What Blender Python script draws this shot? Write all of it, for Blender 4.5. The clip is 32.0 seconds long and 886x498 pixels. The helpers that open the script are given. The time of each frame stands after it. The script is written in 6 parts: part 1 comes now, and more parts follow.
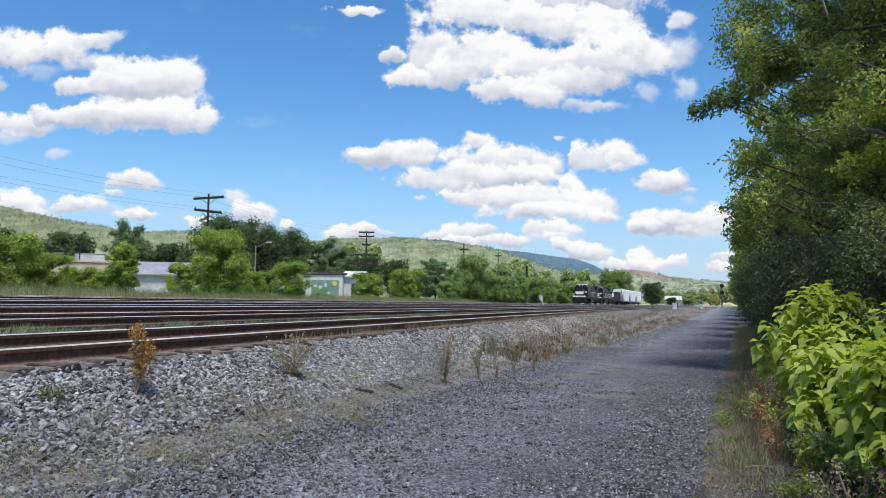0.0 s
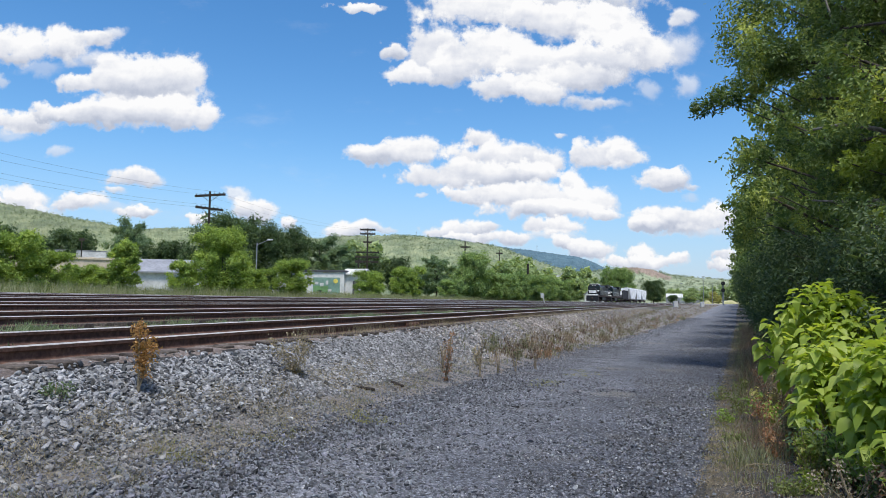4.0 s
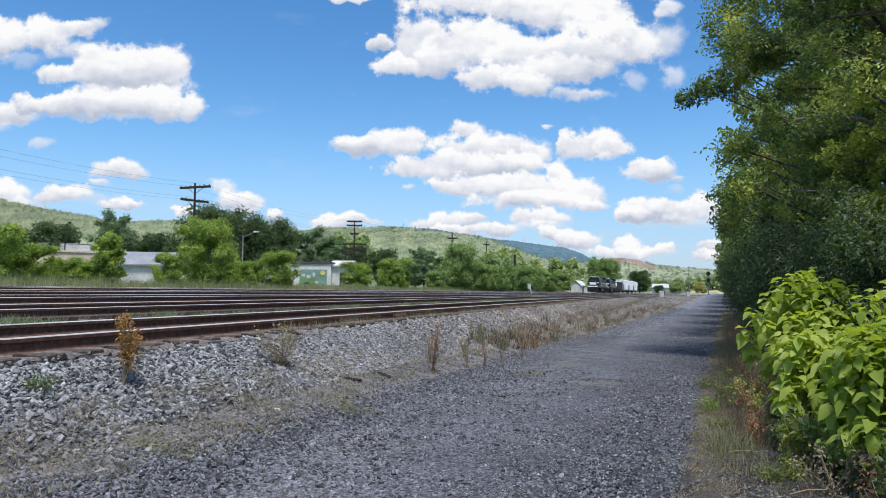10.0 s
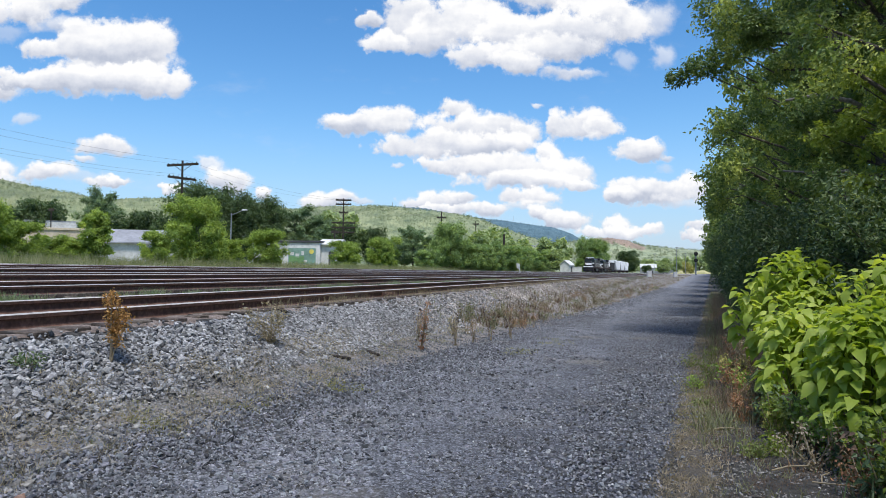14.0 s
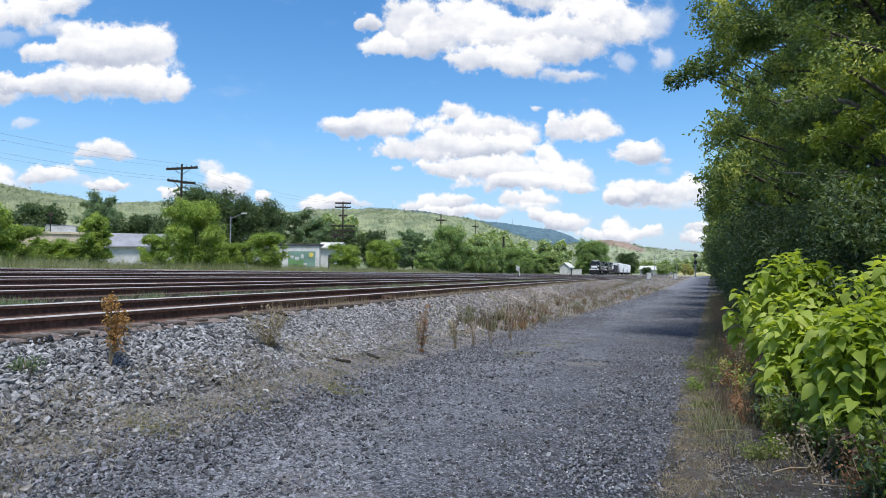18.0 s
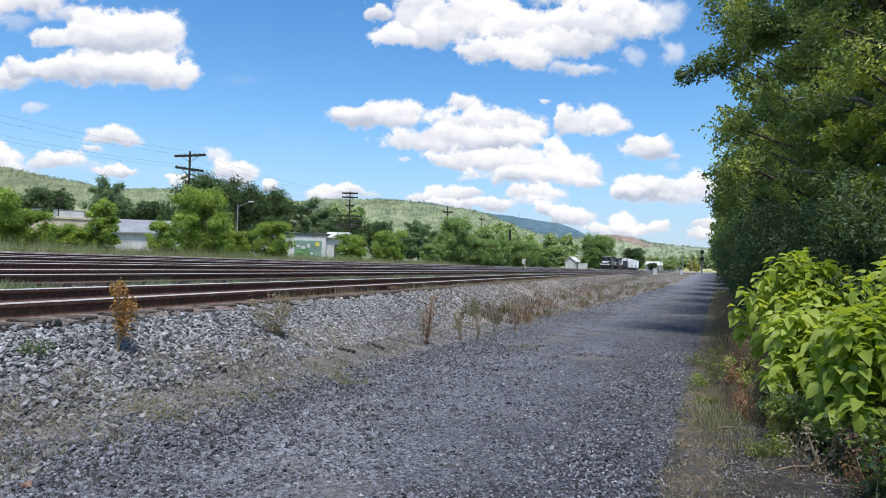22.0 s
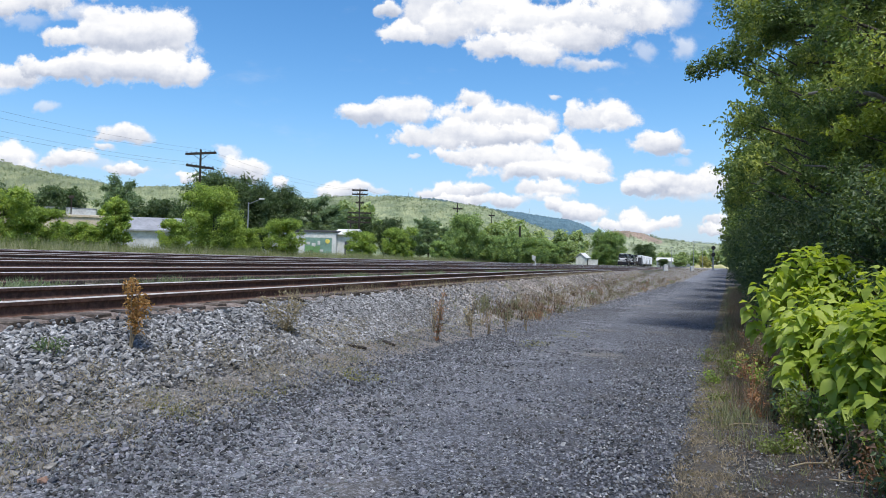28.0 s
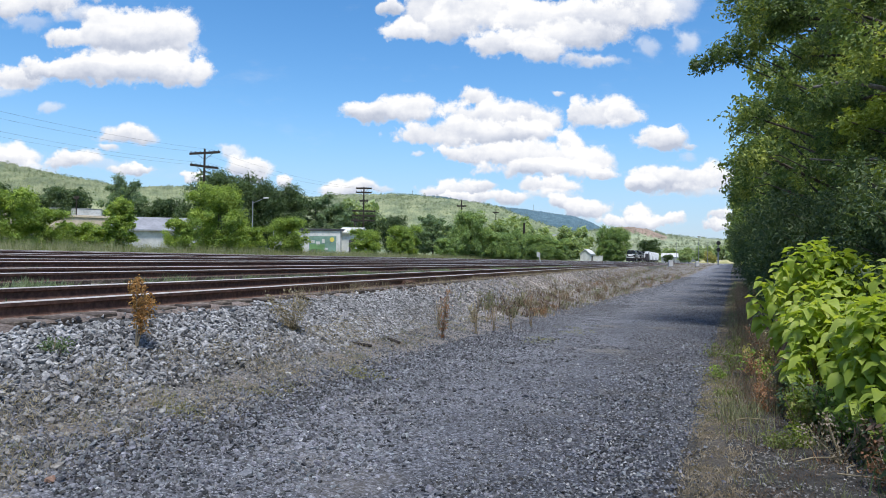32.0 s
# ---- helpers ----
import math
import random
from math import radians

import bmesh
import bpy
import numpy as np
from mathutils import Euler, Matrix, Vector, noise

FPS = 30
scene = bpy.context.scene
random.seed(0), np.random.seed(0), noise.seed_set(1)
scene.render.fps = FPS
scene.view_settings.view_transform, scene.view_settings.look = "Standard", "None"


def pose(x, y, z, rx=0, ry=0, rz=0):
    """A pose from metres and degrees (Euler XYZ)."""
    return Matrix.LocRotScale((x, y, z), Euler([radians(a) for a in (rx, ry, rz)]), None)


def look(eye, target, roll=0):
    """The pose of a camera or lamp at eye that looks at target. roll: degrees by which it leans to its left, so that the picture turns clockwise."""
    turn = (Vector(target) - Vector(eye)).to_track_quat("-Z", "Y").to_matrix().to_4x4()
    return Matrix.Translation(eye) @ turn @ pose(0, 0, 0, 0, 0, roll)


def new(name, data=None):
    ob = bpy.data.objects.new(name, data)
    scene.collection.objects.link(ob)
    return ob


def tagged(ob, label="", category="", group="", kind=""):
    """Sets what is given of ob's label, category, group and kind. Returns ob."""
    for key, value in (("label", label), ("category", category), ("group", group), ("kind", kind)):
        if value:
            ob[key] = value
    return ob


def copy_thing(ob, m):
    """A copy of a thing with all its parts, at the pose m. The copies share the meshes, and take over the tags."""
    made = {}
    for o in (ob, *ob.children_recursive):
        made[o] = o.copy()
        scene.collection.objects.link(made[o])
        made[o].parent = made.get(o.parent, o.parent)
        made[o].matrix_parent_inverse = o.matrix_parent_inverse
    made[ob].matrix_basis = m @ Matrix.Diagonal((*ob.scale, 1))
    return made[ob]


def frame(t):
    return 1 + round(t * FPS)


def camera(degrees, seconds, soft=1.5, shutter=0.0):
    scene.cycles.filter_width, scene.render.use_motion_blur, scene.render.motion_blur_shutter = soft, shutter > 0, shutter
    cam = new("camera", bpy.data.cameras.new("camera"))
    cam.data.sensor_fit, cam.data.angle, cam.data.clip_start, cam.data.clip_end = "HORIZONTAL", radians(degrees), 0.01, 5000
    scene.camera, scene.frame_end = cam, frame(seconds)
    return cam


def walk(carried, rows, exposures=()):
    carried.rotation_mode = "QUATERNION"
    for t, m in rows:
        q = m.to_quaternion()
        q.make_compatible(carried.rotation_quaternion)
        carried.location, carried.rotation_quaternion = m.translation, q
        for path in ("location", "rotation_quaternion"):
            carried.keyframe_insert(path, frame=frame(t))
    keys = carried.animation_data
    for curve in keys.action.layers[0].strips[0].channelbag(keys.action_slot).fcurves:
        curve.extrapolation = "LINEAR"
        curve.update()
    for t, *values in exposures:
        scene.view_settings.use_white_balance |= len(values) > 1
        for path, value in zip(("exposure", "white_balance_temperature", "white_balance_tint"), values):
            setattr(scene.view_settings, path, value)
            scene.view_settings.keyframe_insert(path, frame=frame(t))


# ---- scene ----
# ---- the camera: held at eye level at the edge of the gravel path ----
cam = camera(63.7, 32.0, soft=0.5)
ROWS = [
    (0, 0.000, 0.001, 1.550, 17.18, 4.31, 0.70),
    (0.5, 0.000, -0.003, 1.551, 16.95, 4.23, 0.71),
    (1, 0.002, 0.000, 1.549, 17.04, 4.26, 0.74),
    (1.5, 0.000, 0.001, 1.550, 17.05, 4.24, 0.70),
    (2, -0.001, -0.003, 1.552, 17.24, 4.36, 0.46),
    (2.5, -0.002, -0.004, 1.555, 17.39, 4.25, 0.66),
    (3, -0.003, -0.000, 1.554, 17.43, 4.16, 0.63),
    (3.5, -0.002, -0.006, 1.556, 17.27, 4.13, 0.75),
    (5.5, -0.003, -0.008, 1.554, 17.32, 3.88, 0.73),
    (6, 0.001, -0.006, 1.550, 17.36, 3.75, 0.61),
    (6.5, 0.001, 0.000, 1.551, 17.08, 3.60, 0.70),
    (7, 0.001, -0.006, 1.546, 17.01, 3.65, 0.72),
    (7.5, 0.001, -0.000, 1.548, 16.92, 3.55, 0.66),
    (8, 0.000, -0.001, 1.546, 16.85, 3.64, 0.66),
    (8.5, 0.001, -0.003, 1.548, 16.94, 3.77, 0.39),
    (9, 0.003, -0.002, 1.550, 16.75, 3.62, 0.24),
    (9.5, 0.006, 0.000, 1.546, 16.47, 3.41, 0.59),
    (10, 0.007, -0.006, 1.545, 16.23, 3.43, 0.44),
    (10.5, 0.004, -0.005, 1.546, 16.26, 3.19, 0.75),
    (11, 0.003, -0.011, 1.548, 16.31, 3.04, 0.92),
    (11.5, 0.005, -0.006, 1.544, 16.50, 3.15, 0.88),
    (12, 0.006, -0.013, 1.548, 16.37, 2.98, 0.87),
    (12.5, 0.005, -0.004, 1.546, 16.11, 2.66, 1.12),
    (13, 0.004, -0.001, 1.541, 15.99, 2.33, 0.98),
    (13.5, 0.009, 0.005, 1.541, 15.50, 2.12, 0.80),
    (14, 0.010, -0.004, 1.538, 15.35, 1.77, 0.65),
    (14.5, 0.012, 0.008, 1.536, 15.09, 1.56, 0.66),
    (16.5, 0.012, 0.001, 1.540, 15.03, 1.98, 0.87),
    (17, 0.012, -0.005, 1.543, 15.15, 1.77, 0.82),
    (17.5, 0.010, -0.003, 1.539, 15.30, 1.70, 0.78),
    (18, 0.011, 0.002, 1.538, 15.32, 1.99, 0.45),
    (18.5, 0.011, 0.002, 1.541, 15.57, 1.69, 0.31),
    (19, 0.009, 0.004, 1.538, 15.36, 1.50, 0.44),
    (19.5, 0.010, -0.001, 1.539, 15.40, 1.38, 0.50),
    (20, 0.011, -0.007, 1.538, 15.46, 1.17, 0.89),
    (20.5, 0.009, -0.009, 1.539, 15.67, 0.90, 1.39),
    (21, 0.006, -0.006, 1.538, 16.45, 0.68, 1.25),
    (21.5, 0.003, -0.002, 1.535, 16.06, 0.85, 1.28),
    (22, 0.002, -0.009, 1.540, 15.79, 1.32, 1.50),
    (22.5, 0.008, -0.012, 1.537, 15.62, 0.87, 0.93),
    (23, 0.007, -0.009, 1.537, 15.62, 0.87, 0.94),
    (23.5, 0.007, -0.012, 1.538, 15.35, 0.92, 1.02),
    (24, 0.008, -0.010, 1.538, 15.55, 0.84, 1.15),
    (24.5, 0.002, -0.012, 1.538, 15.67, 1.11, 1.19),
    (25, 0.002, -0.010, 1.542, 15.91, 1.11, 0.97),
    (25.5, -0.004, -0.009, 1.538, 15.91, 1.01, 1.08),
    (27.5, -0.002, -0.011, 1.539, 16.34, 1.03, 1.06),
    (28, -0.004, -0.013, 1.541, 16.58, 1.03, 1.35),
    (28.5, -0.008, -0.014, 1.540, 16.69, 0.98, 1.36),
    (29, -0.005, -0.016, 1.539, 16.53, 0.99, 1.51),
    (29.5, -0.005, -0.017, 1.537, 16.70, 1.30, 1.59),
    (30, -0.007, -0.014, 1.537, 16.76, 1.24, 1.64),
    (30.5, -0.009, -0.011, 1.534, 16.88, 1.03, 1.68),
    (31, -0.010, -0.010, 1.535, 16.95, 1.08, 1.46),
    (31.5, -0.010, -0.013, 1.535, 17.08, 1.03, 1.02),
    (32, -0.007, -0.005, 1.535, 16.93, 0.82, 0.88),
]
walk(cam, [(t, pose(x, y, z, 90 + pitch, 0, yaw) @ pose(0, 0, 0, 0, 0, roll)) for t, x, y, z, yaw, pitch, roll in ROWS],
     [(0.0, 0.05), (10.0, 0.05), (14.0, 0.09), (18.0, 0.12), (32.0, 0.12)])

# ---- light: a high soft sun from behind, through thin cloud, blue sky with fair-weather clouds ----
SUN_EL, SUN_AZ = radians(66), radians(153)   # azimuth clockwise from the track's direction
sun_way = Vector((math.sin(SUN_AZ) * math.cos(SUN_EL), math.cos(SUN_AZ) * math.cos(SUN_EL), math.sin(SUN_EL)))
sun = new("sun", bpy.data.lights.new("sun", "SUN"))
sun.data.energy, sun.data.angle, sun.data.color = 4.4, radians(13), (1.0, 0.96, 0.89)
sun.matrix_world = look(sun_way * 60, (0, 0, 0))

world = bpy.data.worlds.new("sky")
scene.world = world
world.use_nodes = True
wt = world.node_tree
wt.nodes.clear()


class Graph:
    """Short hand for node trees."""

    def __init__(self, tree):
        self.tree = tree

    def add(self, kind, ins=()):
        n = self.tree.nodes.new(kind)
        for k, v in dict(ins).items():
            self.put(n.inputs[k], v)
        return n

    def put(self, socket, v):
        if isinstance(v, bpy.types.NodeSocket):
            self.tree.links.new(v, socket)
        elif v is not None:
            socket.default_value = v

    def math(self, op, a, b=None, c=None, clamp=False):
        n = self.tree.nodes.new("ShaderNodeMath")
        n.operation, n.use_clamp = op, clamp
        for s, v in zip(n.inputs, (a, b, c)):
            self.put(s, v)
        return n.outputs[0]

    def vec(self, op, a, b=None):
        n = self.tree.nodes.new("ShaderNodeVectorMath")
        n.operation = op
        for s, v in zip(n.inputs, (a, b)):
            self.put(s, v)
        return n.outputs["Value"] if op in ("LENGTH", "DOT_PRODUCT") else n.outputs[0]

    def span(self, v, a, b, c=0.0, d=1.0, smooth=False):
        n = self.tree.nodes.new("ShaderNodeMapRange")
        n.clamp = True
        if smooth:
            n.interpolation_type = "SMOOTHSTEP"
        for k, x in (("Value", v), ("From Min", a), ("From Max", b), ("To Min", c), ("To Max", d)):
            self.put(n.inputs[k], x)
        return n.outputs[0]

    def mix(self, fac, a, b, how="MIX"):
        n = self.tree.nodes.new("ShaderNodeMix")
        n.data_type, n.blend_type = "RGBA", how
        for s, v in ((n.inputs[0], fac), (n.inputs[6], a), (n.inputs[7], b)):
            if isinstance(v, tuple) and len(v) == 3:
                v = (*v, 1)
            self.put(s, v)
        return n.outputs[2]

    def noise(self, vector, scale, detail=4.0, rough=0.55, distort=0.0, out=0):
        n = self.add("ShaderNodeTexNoise", {"Vector": vector, "Scale": scale, "Detail": detail, "Roughness": rough, "Distortion": distort})
        return n.outputs[out]


# cloud banks, from the back to the front: puffs (across, up, half width, half height, density) on the dome, ahead of the place
PUFFS = []


def bank(*puffs):
    PUFFS.extend(puffs)


# upper left
bank((-0.619, 0.359, 0.047, 0.024, 1.0), (-0.552, 0.363, 0.049, 0.021, 1.0), (-0.498, 0.372, 0.033, 0.012, 1.0), (-0.469, 0.381, 0.018, 0.010, 0.8), (-0.582, 0.325, 0.035, 0.012, 0.4), (-0.639, 0.303, 0.012, 0.010, 0.6))
# left
bank((-0.432, 0.284, 0.085, 0.021, 1.0), (-0.503, 0.337, 0.049, 0.016, 0.8), (-0.526, 0.306, 0.033, 0.012, 1.0), (-0.472, 0.315, 0.047, 0.024, 1.0), (-0.422, 0.316, 0.068, 0.030, 1.0), (-0.371, 0.314, 0.024, 0.026, 1.0), (-0.613, 0.247, 0.050, 0.016, 1.0), (-0.624, 0.228, 0.035, 0.012, 0.5), (-0.550, 0.264, 0.043, 0.013, 1.0), (-0.455, 0.262, 0.101, 0.020, 1.0), (-0.389, 0.264, 0.058, 0.020, 1.0), (-0.352, 0.263, 0.031, 0.018, 1.0))
# small left
bank((-0.545, 0.207, 0.017, 0.009, 0.6), (-0.445, 0.167, 0.042, 0.013, 1.0))
# top bank, upper part
bank((0.135, 0.452, 0.155, 0.032, 1.0), (0.063, 0.418, 0.097, 0.022, 1.0), (0.171, 0.404, 0.100, 0.026, 1.0), (0.228, 0.394, 0.047, 0.030, 1.0), (0.339, 0.410, 0.021, 0.014, 0.9), (0.328, 0.367, 0.036, 0.024, 0.75))
# top bank, lower part
bank((0.282, 0.357, 0.042, 0.024, 1.0), (0.241, 0.377, 0.049, 0.028, 1.0), (-0.016, 0.357, 0.043, 0.038, 1.0), (0.013, 0.339, 0.050, 0.027, 1.0), (-0.055, 0.325, 0.030, 0.016, 1.0), (0.070, 0.356, 0.061, 0.029, 1.0), (0.203, 0.342, 0.068, 0.030, 1.0), (0.135, 0.338, 0.068, 0.029, 1.0), (0.174, 0.320, 0.068, 0.019, 1.0), (0.092, 0.311, 0.054, 0.019, 1.0), (0.135, 0.300, 0.039, 0.015, 1.0), (0.210, 0.285, 0.044, 0.009, 0.85))
# top wisps
bank((-0.077, 0.358, 0.019, 0.011, 1.0), (-0.121, 0.421, 0.035, 0.006, 1.0), (0.288, 0.303, 0.021, 0.013, 0.5), (0.342, 0.314, 0.021, 0.020, 0.6))
# middle bank, back
bank((-0.106, 0.204, 0.037, 0.014, 1.0), (-0.049, 0.210, 0.044, 0.016, 1.0), (0.047, 0.228, 0.025, 0.017, 1.0), (0.082, 0.205, 0.080, 0.020, 1.0), (0.143, 0.198, 0.024, 0.014, 1.0))
# middle bank, front
bank((-0.028, 0.175, 0.048, 0.011, 1.0), (0.041, 0.179, 0.094, 0.019, 1.0), (0.111, 0.181, 0.043, 0.016, 1.0), (0.029, 0.149, 0.032, 0.011, 1.0), (0.066, 0.152, 0.057, 0.015, 1.0), (0.184, 0.163, 0.024, 0.020, 1.0), (0.127, 0.146, 0.071, 0.020, 1.0), (0.208, 0.142, 0.039, 0.022, 1.0), (0.147, 0.128, 0.087, 0.013, 1.0), (0.220, 0.123, 0.027, 0.008, 1.0))
# single clouds
bank((0.188, 0.210, 0.014, 0.010, 1.0), (0.231, 0.212, 0.046, 0.022, 1.0), (0.258, 0.204, 0.024, 0.014, 1.0), (0.245, 0.191, 0.020, 0.007, 0.8), (0.162, 0.236, 0.012, 0.005, 0.8), (-0.036, 0.149, 0.010, 0.005, 0.7), (0.325, 0.181, 0.015, 0.011, 1.0), (0.312, 0.173, 0.035, 0.015, 1.0), (0.345, 0.162, 0.018, 0.006, 0.8), (0.343, 0.147, 0.017, 0.007, 0.4))
# right bank
bank((0.383, 0.121, 0.036, 0.016, 1.0), (0.326, 0.115, 0.069, 0.016, 1.0), (0.281, 0.109, 0.032, 0.008, 1.0), (0.362, 0.101, 0.049, 0.008, 0.6))
# low row
bank((-0.129, 0.097, 0.040, 0.011, 1.0), (-0.080, 0.096, 0.015, 0.005, 0.7), (0.054, 0.102, 0.024, 0.009, 1.0), (0.005, 0.097, 0.036, 0.011, 1.0), (0.030, 0.088, 0.044, 0.007, 1.0), (0.156, 0.105, 0.038, 0.011, 1.0), (0.151, 0.093, 0.044, 0.006, 0.7), (0.095, 0.087, 0.036, 0.011, 1.0), (0.180, 0.081, 0.032, 0.010, 1.0), (0.200, 0.074, 0.032, 0.013, 1.0), (0.236, 0.058, 0.023, 0.008, 1.0))
# low row by the town
bank((0.273, 0.073, 0.023, 0.014, 1.0), (0.285, 0.061, 0.029, 0.010, 1.0), (0.329, 0.064, 0.018, 0.008, 1.0), (0.398, 0.071, 0.016, 0.010, 1.0), (0.394, 0.058, 0.017, 0.008, 1.0))
# low row over the left hill
bank((-0.473, 0.148, 0.015, 0.005, 0.9), (-0.608, 0.137, 0.045, 0.018, 1.0), (-0.583, 0.117, 0.042, 0.015, 0.7), (-0.515, 0.133, 0.038, 0.012, 1.0), (-0.469, 0.126, 0.046, 0.008, 0.4), (-0.430, 0.122, 0.030, 0.007, 1.0), (-0.296, 0.144, 0.022, 0.011, 0.8), (-0.272, 0.120, 0.038, 0.015, 1.0), (-0.341, 0.112, 0.014, 0.005, 1.0), (-0.222, 0.107, 0.011, 0.008, 1.0))

g = Graph(wt)
way = g.add("ShaderNodeTexCoord").outputs["Generated"]
turn = g.add("ShaderNodeVectorRotate", {"Vector": way, "Angle": -radians(17.18)})
turn.rotation_type = "Z_AXIS"
turned = turn.outputs[0]
sep = g.add("ShaderNodeSeparateXYZ", {0: turned})
ahead = g.math("MAXIMUM", sep.outputs[1], 0.02)
flat = g.add("ShaderNodeCombineXYZ", {0: g.math("DIVIDE", sep.outputs[0], ahead), 1: g.math("DIVIDE", sep.outputs[2], ahead)}).outputs[0]
# the outlines curl at three sizes
at = flat
for size, across, up in ((9.0, 0.055, 0.030), (30.0, 0.036, 0.022), (100.0, 0.013, 0.008)):
    at = g.vec("ADD", at, g.vec("MULTIPLY", g.vec("SUBTRACT", g.noise(flat, size, 3.0, 0.55, out=1), (0.5, 0.5, 0.5)), (across, up, 0.0)))
billow = g.noise(flat, 30.0, 7.0, 0.60)
ragged = g.math("ADD", 1.0, g.math("MULTIPLY", g.math("SUBTRACT", billow, 0.5), 1.6))
# the light from above picks out the tops of the billows
lit_from = g.vec("ADD", flat, (-0.003, 0.010, 0.0))
relief = g.math("MULTIPLY", g.math("SUBTRACT", billow, g.noise(lit_from, 30.0, 7.0, 0.60)), 0.75)
relief = g.math("ADD", relief, g.math("MULTIPLY", g.math("SUBTRACT", g.noise(g.vec("MULTIPLY", flat, (0.6, 1.9, 1.0)), 12.0, 3.0, 0.5), 0.5), 1.7))
# one puff over those behind it: white on top, grey at its base, with a ragged edge
puff = bpy.data.node_groups.new("cloud_puff", "ShaderNodeTree")
for name in ("x", "y", "ragged", "relief", "cover", "tone", "kx", "mx", "ky", "my", "edge", "edge_at", "thin_a", "thin_b"):
    puff.interface.new_socket(name, in_out="INPUT", socket_type="NodeSocketFloat")
for name in ("cover", "tone", "x", "y"):
    puff.interface.new_socket(name, in_out="OUTPUT", socket_type="NodeSocketFloat")
pg = Graph(puff)
p_in, p_out = puff.nodes.new("NodeGroupInput").outputs, puff.nodes.new("NodeGroupOutput").inputs
dx, high = pg.math("MULTIPLY_ADD", p_in[0], p_in[6], p_in[7]), pg.math("MULTIPLY_ADD", p_in[1], p_in[8], p_in[9])
inside = pg.math("SUBTRACT", p_in[2], pg.math("SQRT", pg.math("MULTIPLY_ADD", dx, dx, pg.math("MULTIPLY", high, high))))
mask = pg.math("MAXIMUM", pg.math("MINIMUM", pg.math("MULTIPLY_ADD", inside, p_in[10], p_in[11]), 1.0), 0.0)
mask = pg.math("MULTIPLY", pg.math("MULTIPLY", mask, mask), pg.math("MULTIPLY_ADD", mask, p_in[12], p_in[13]))
lightness = pg.math("ADD", pg.math("MULTIPLY_ADD", high, 0.72, 0.62), p_in[3])
pg.put(p_out[1], pg.math("MULTIPLY_ADD", mask, pg.math("SUBTRACT", lightness, p_in[5]), p_in[5]))
covered = pg.math("MULTIPLY_ADD", mask, pg.math("SUBTRACT", 1.0, p_in[4]), p_in[4])
pg.put(p_out[0], covered)
# the puffs are worked out one after another, which keeps the sky's shader small
pg.put(p_out[2], pg.math("MULTIPLY_ADD", covered, 1e-9, p_in[0]))
pg.put(p_out[3], pg.math("MULTIPLY_ADD", covered, 1e-9, p_in[1]))

at_xyz = g.add("ShaderNodeSeparateXYZ", {0: at})
cover, tone, ax, ay = 0.0, 0.5, at_xyz.outputs[0], at_xyz.outputs[1]
for u, v, a, b, dense in PUFFS:
    a, b, soft_by = a * 1.13, b * 1.2, 0.44 if dense == 1.0 else 0.75
    n = g.tree.nodes.new("ShaderNodeGroup")
    n.node_tree = puff
    for k, value in enumerate((ax, ay, ragged, relief, cover, tone, 1 / a, -u / a, 1 / b, -v / b, 1 / soft_by, 0.10 / soft_by, -2.0 * dense, 3.0 * dense)):
        g.put(n.inputs[k], value)
    cover, tone, ax, ay = n.outputs
# thin veils between the thicker clouds
veil = g.noise(g.vec("MULTIPLY", flat, (1.0, 2.4, 1.0)), 6.0, 7.0, 0.62)
cover = g.math("MAXIMUM", cover, g.span(veil, 0.55, 0.85, 0.0, 0.28, smooth=True))
# the rest of the dome carries the same kind of scattered cloud
up_way = g.add("ShaderNodeSeparateXYZ", {0: way}).outputs[2]
dome = g.vec("DIVIDE", way, g.add("ShaderNodeCombineXYZ", {i: g.math("ADD", g.math("MAXIMUM", up_way, 0.0), 0.22) for i in range(3)}).outputs[0])
scatter = g.span(g.noise(dome, 1.6, 7.0, 0.58), 0.53, 0.64, smooth=True)
outside = g.math("MAXIMUM", g.span(g.math("ABSOLUTE", g.math("DIVIDE", sep.outputs[0], ahead)), 0.72, 0.9), g.span(g.math("DIVIDE", sep.outputs[2], ahead), 0.5, 0.62))
cover = g.math("MAXIMUM", cover, g.math("MULTIPLY", scatter, outside))
tints = g.add("ShaderNodeValToRGB", {0: tone})
for where, col in ((0.0, (0.50, 0.55, 0.67)), (0.45, (0.74, 0.77, 0.85)), (0.95, (0.99, 0.99, 1.0))):
    e = tints.color_ramp.elements[0] if where == 0.0 else tints.color_ramp.elements.new(where)
    e.color = (*col, 1)
tints.color_ramp.elements.remove(tints.color_ramp.elements[-1])
cloud_col = tints.outputs[0]
sky = g.add("ShaderNodeTexSky")
sky.sky_type, sky.sun_disc, sky.sun_elevation, sky.sun_rotation = "NISHITA", False, SUN_EL, SUN_AZ
sky.air_density, sky.dust_density, sky.ozone_density = 1.0, 0.6, 1.6
low_haze = g.span(up_way, 0.0, 0.22, 0.6, 0.0, smooth=True)
deep = g.add("ShaderNodeHueSaturation", {"Color": g.mix(low_haze, g.mix(1.0, sky.outputs[0], (0.92, 0.965, 1.015), "MULTIPLY"), (2.45, 3.15, 4.75)), "Saturation": 1.28})
blue = g.add("ShaderNodeBackground", {"Color": deep.outputs[0], "Strength": 0.163})
white = g.add("ShaderNodeBackground", {"Color": cloud_col, "Strength": 0.95})
both = g.add("ShaderNodeMixShader", {0: cover, 1: blue.outputs[0], 2: white.outputs[0]})
g.add("ShaderNodeOutputWorld", {0: both.outputs[0]})

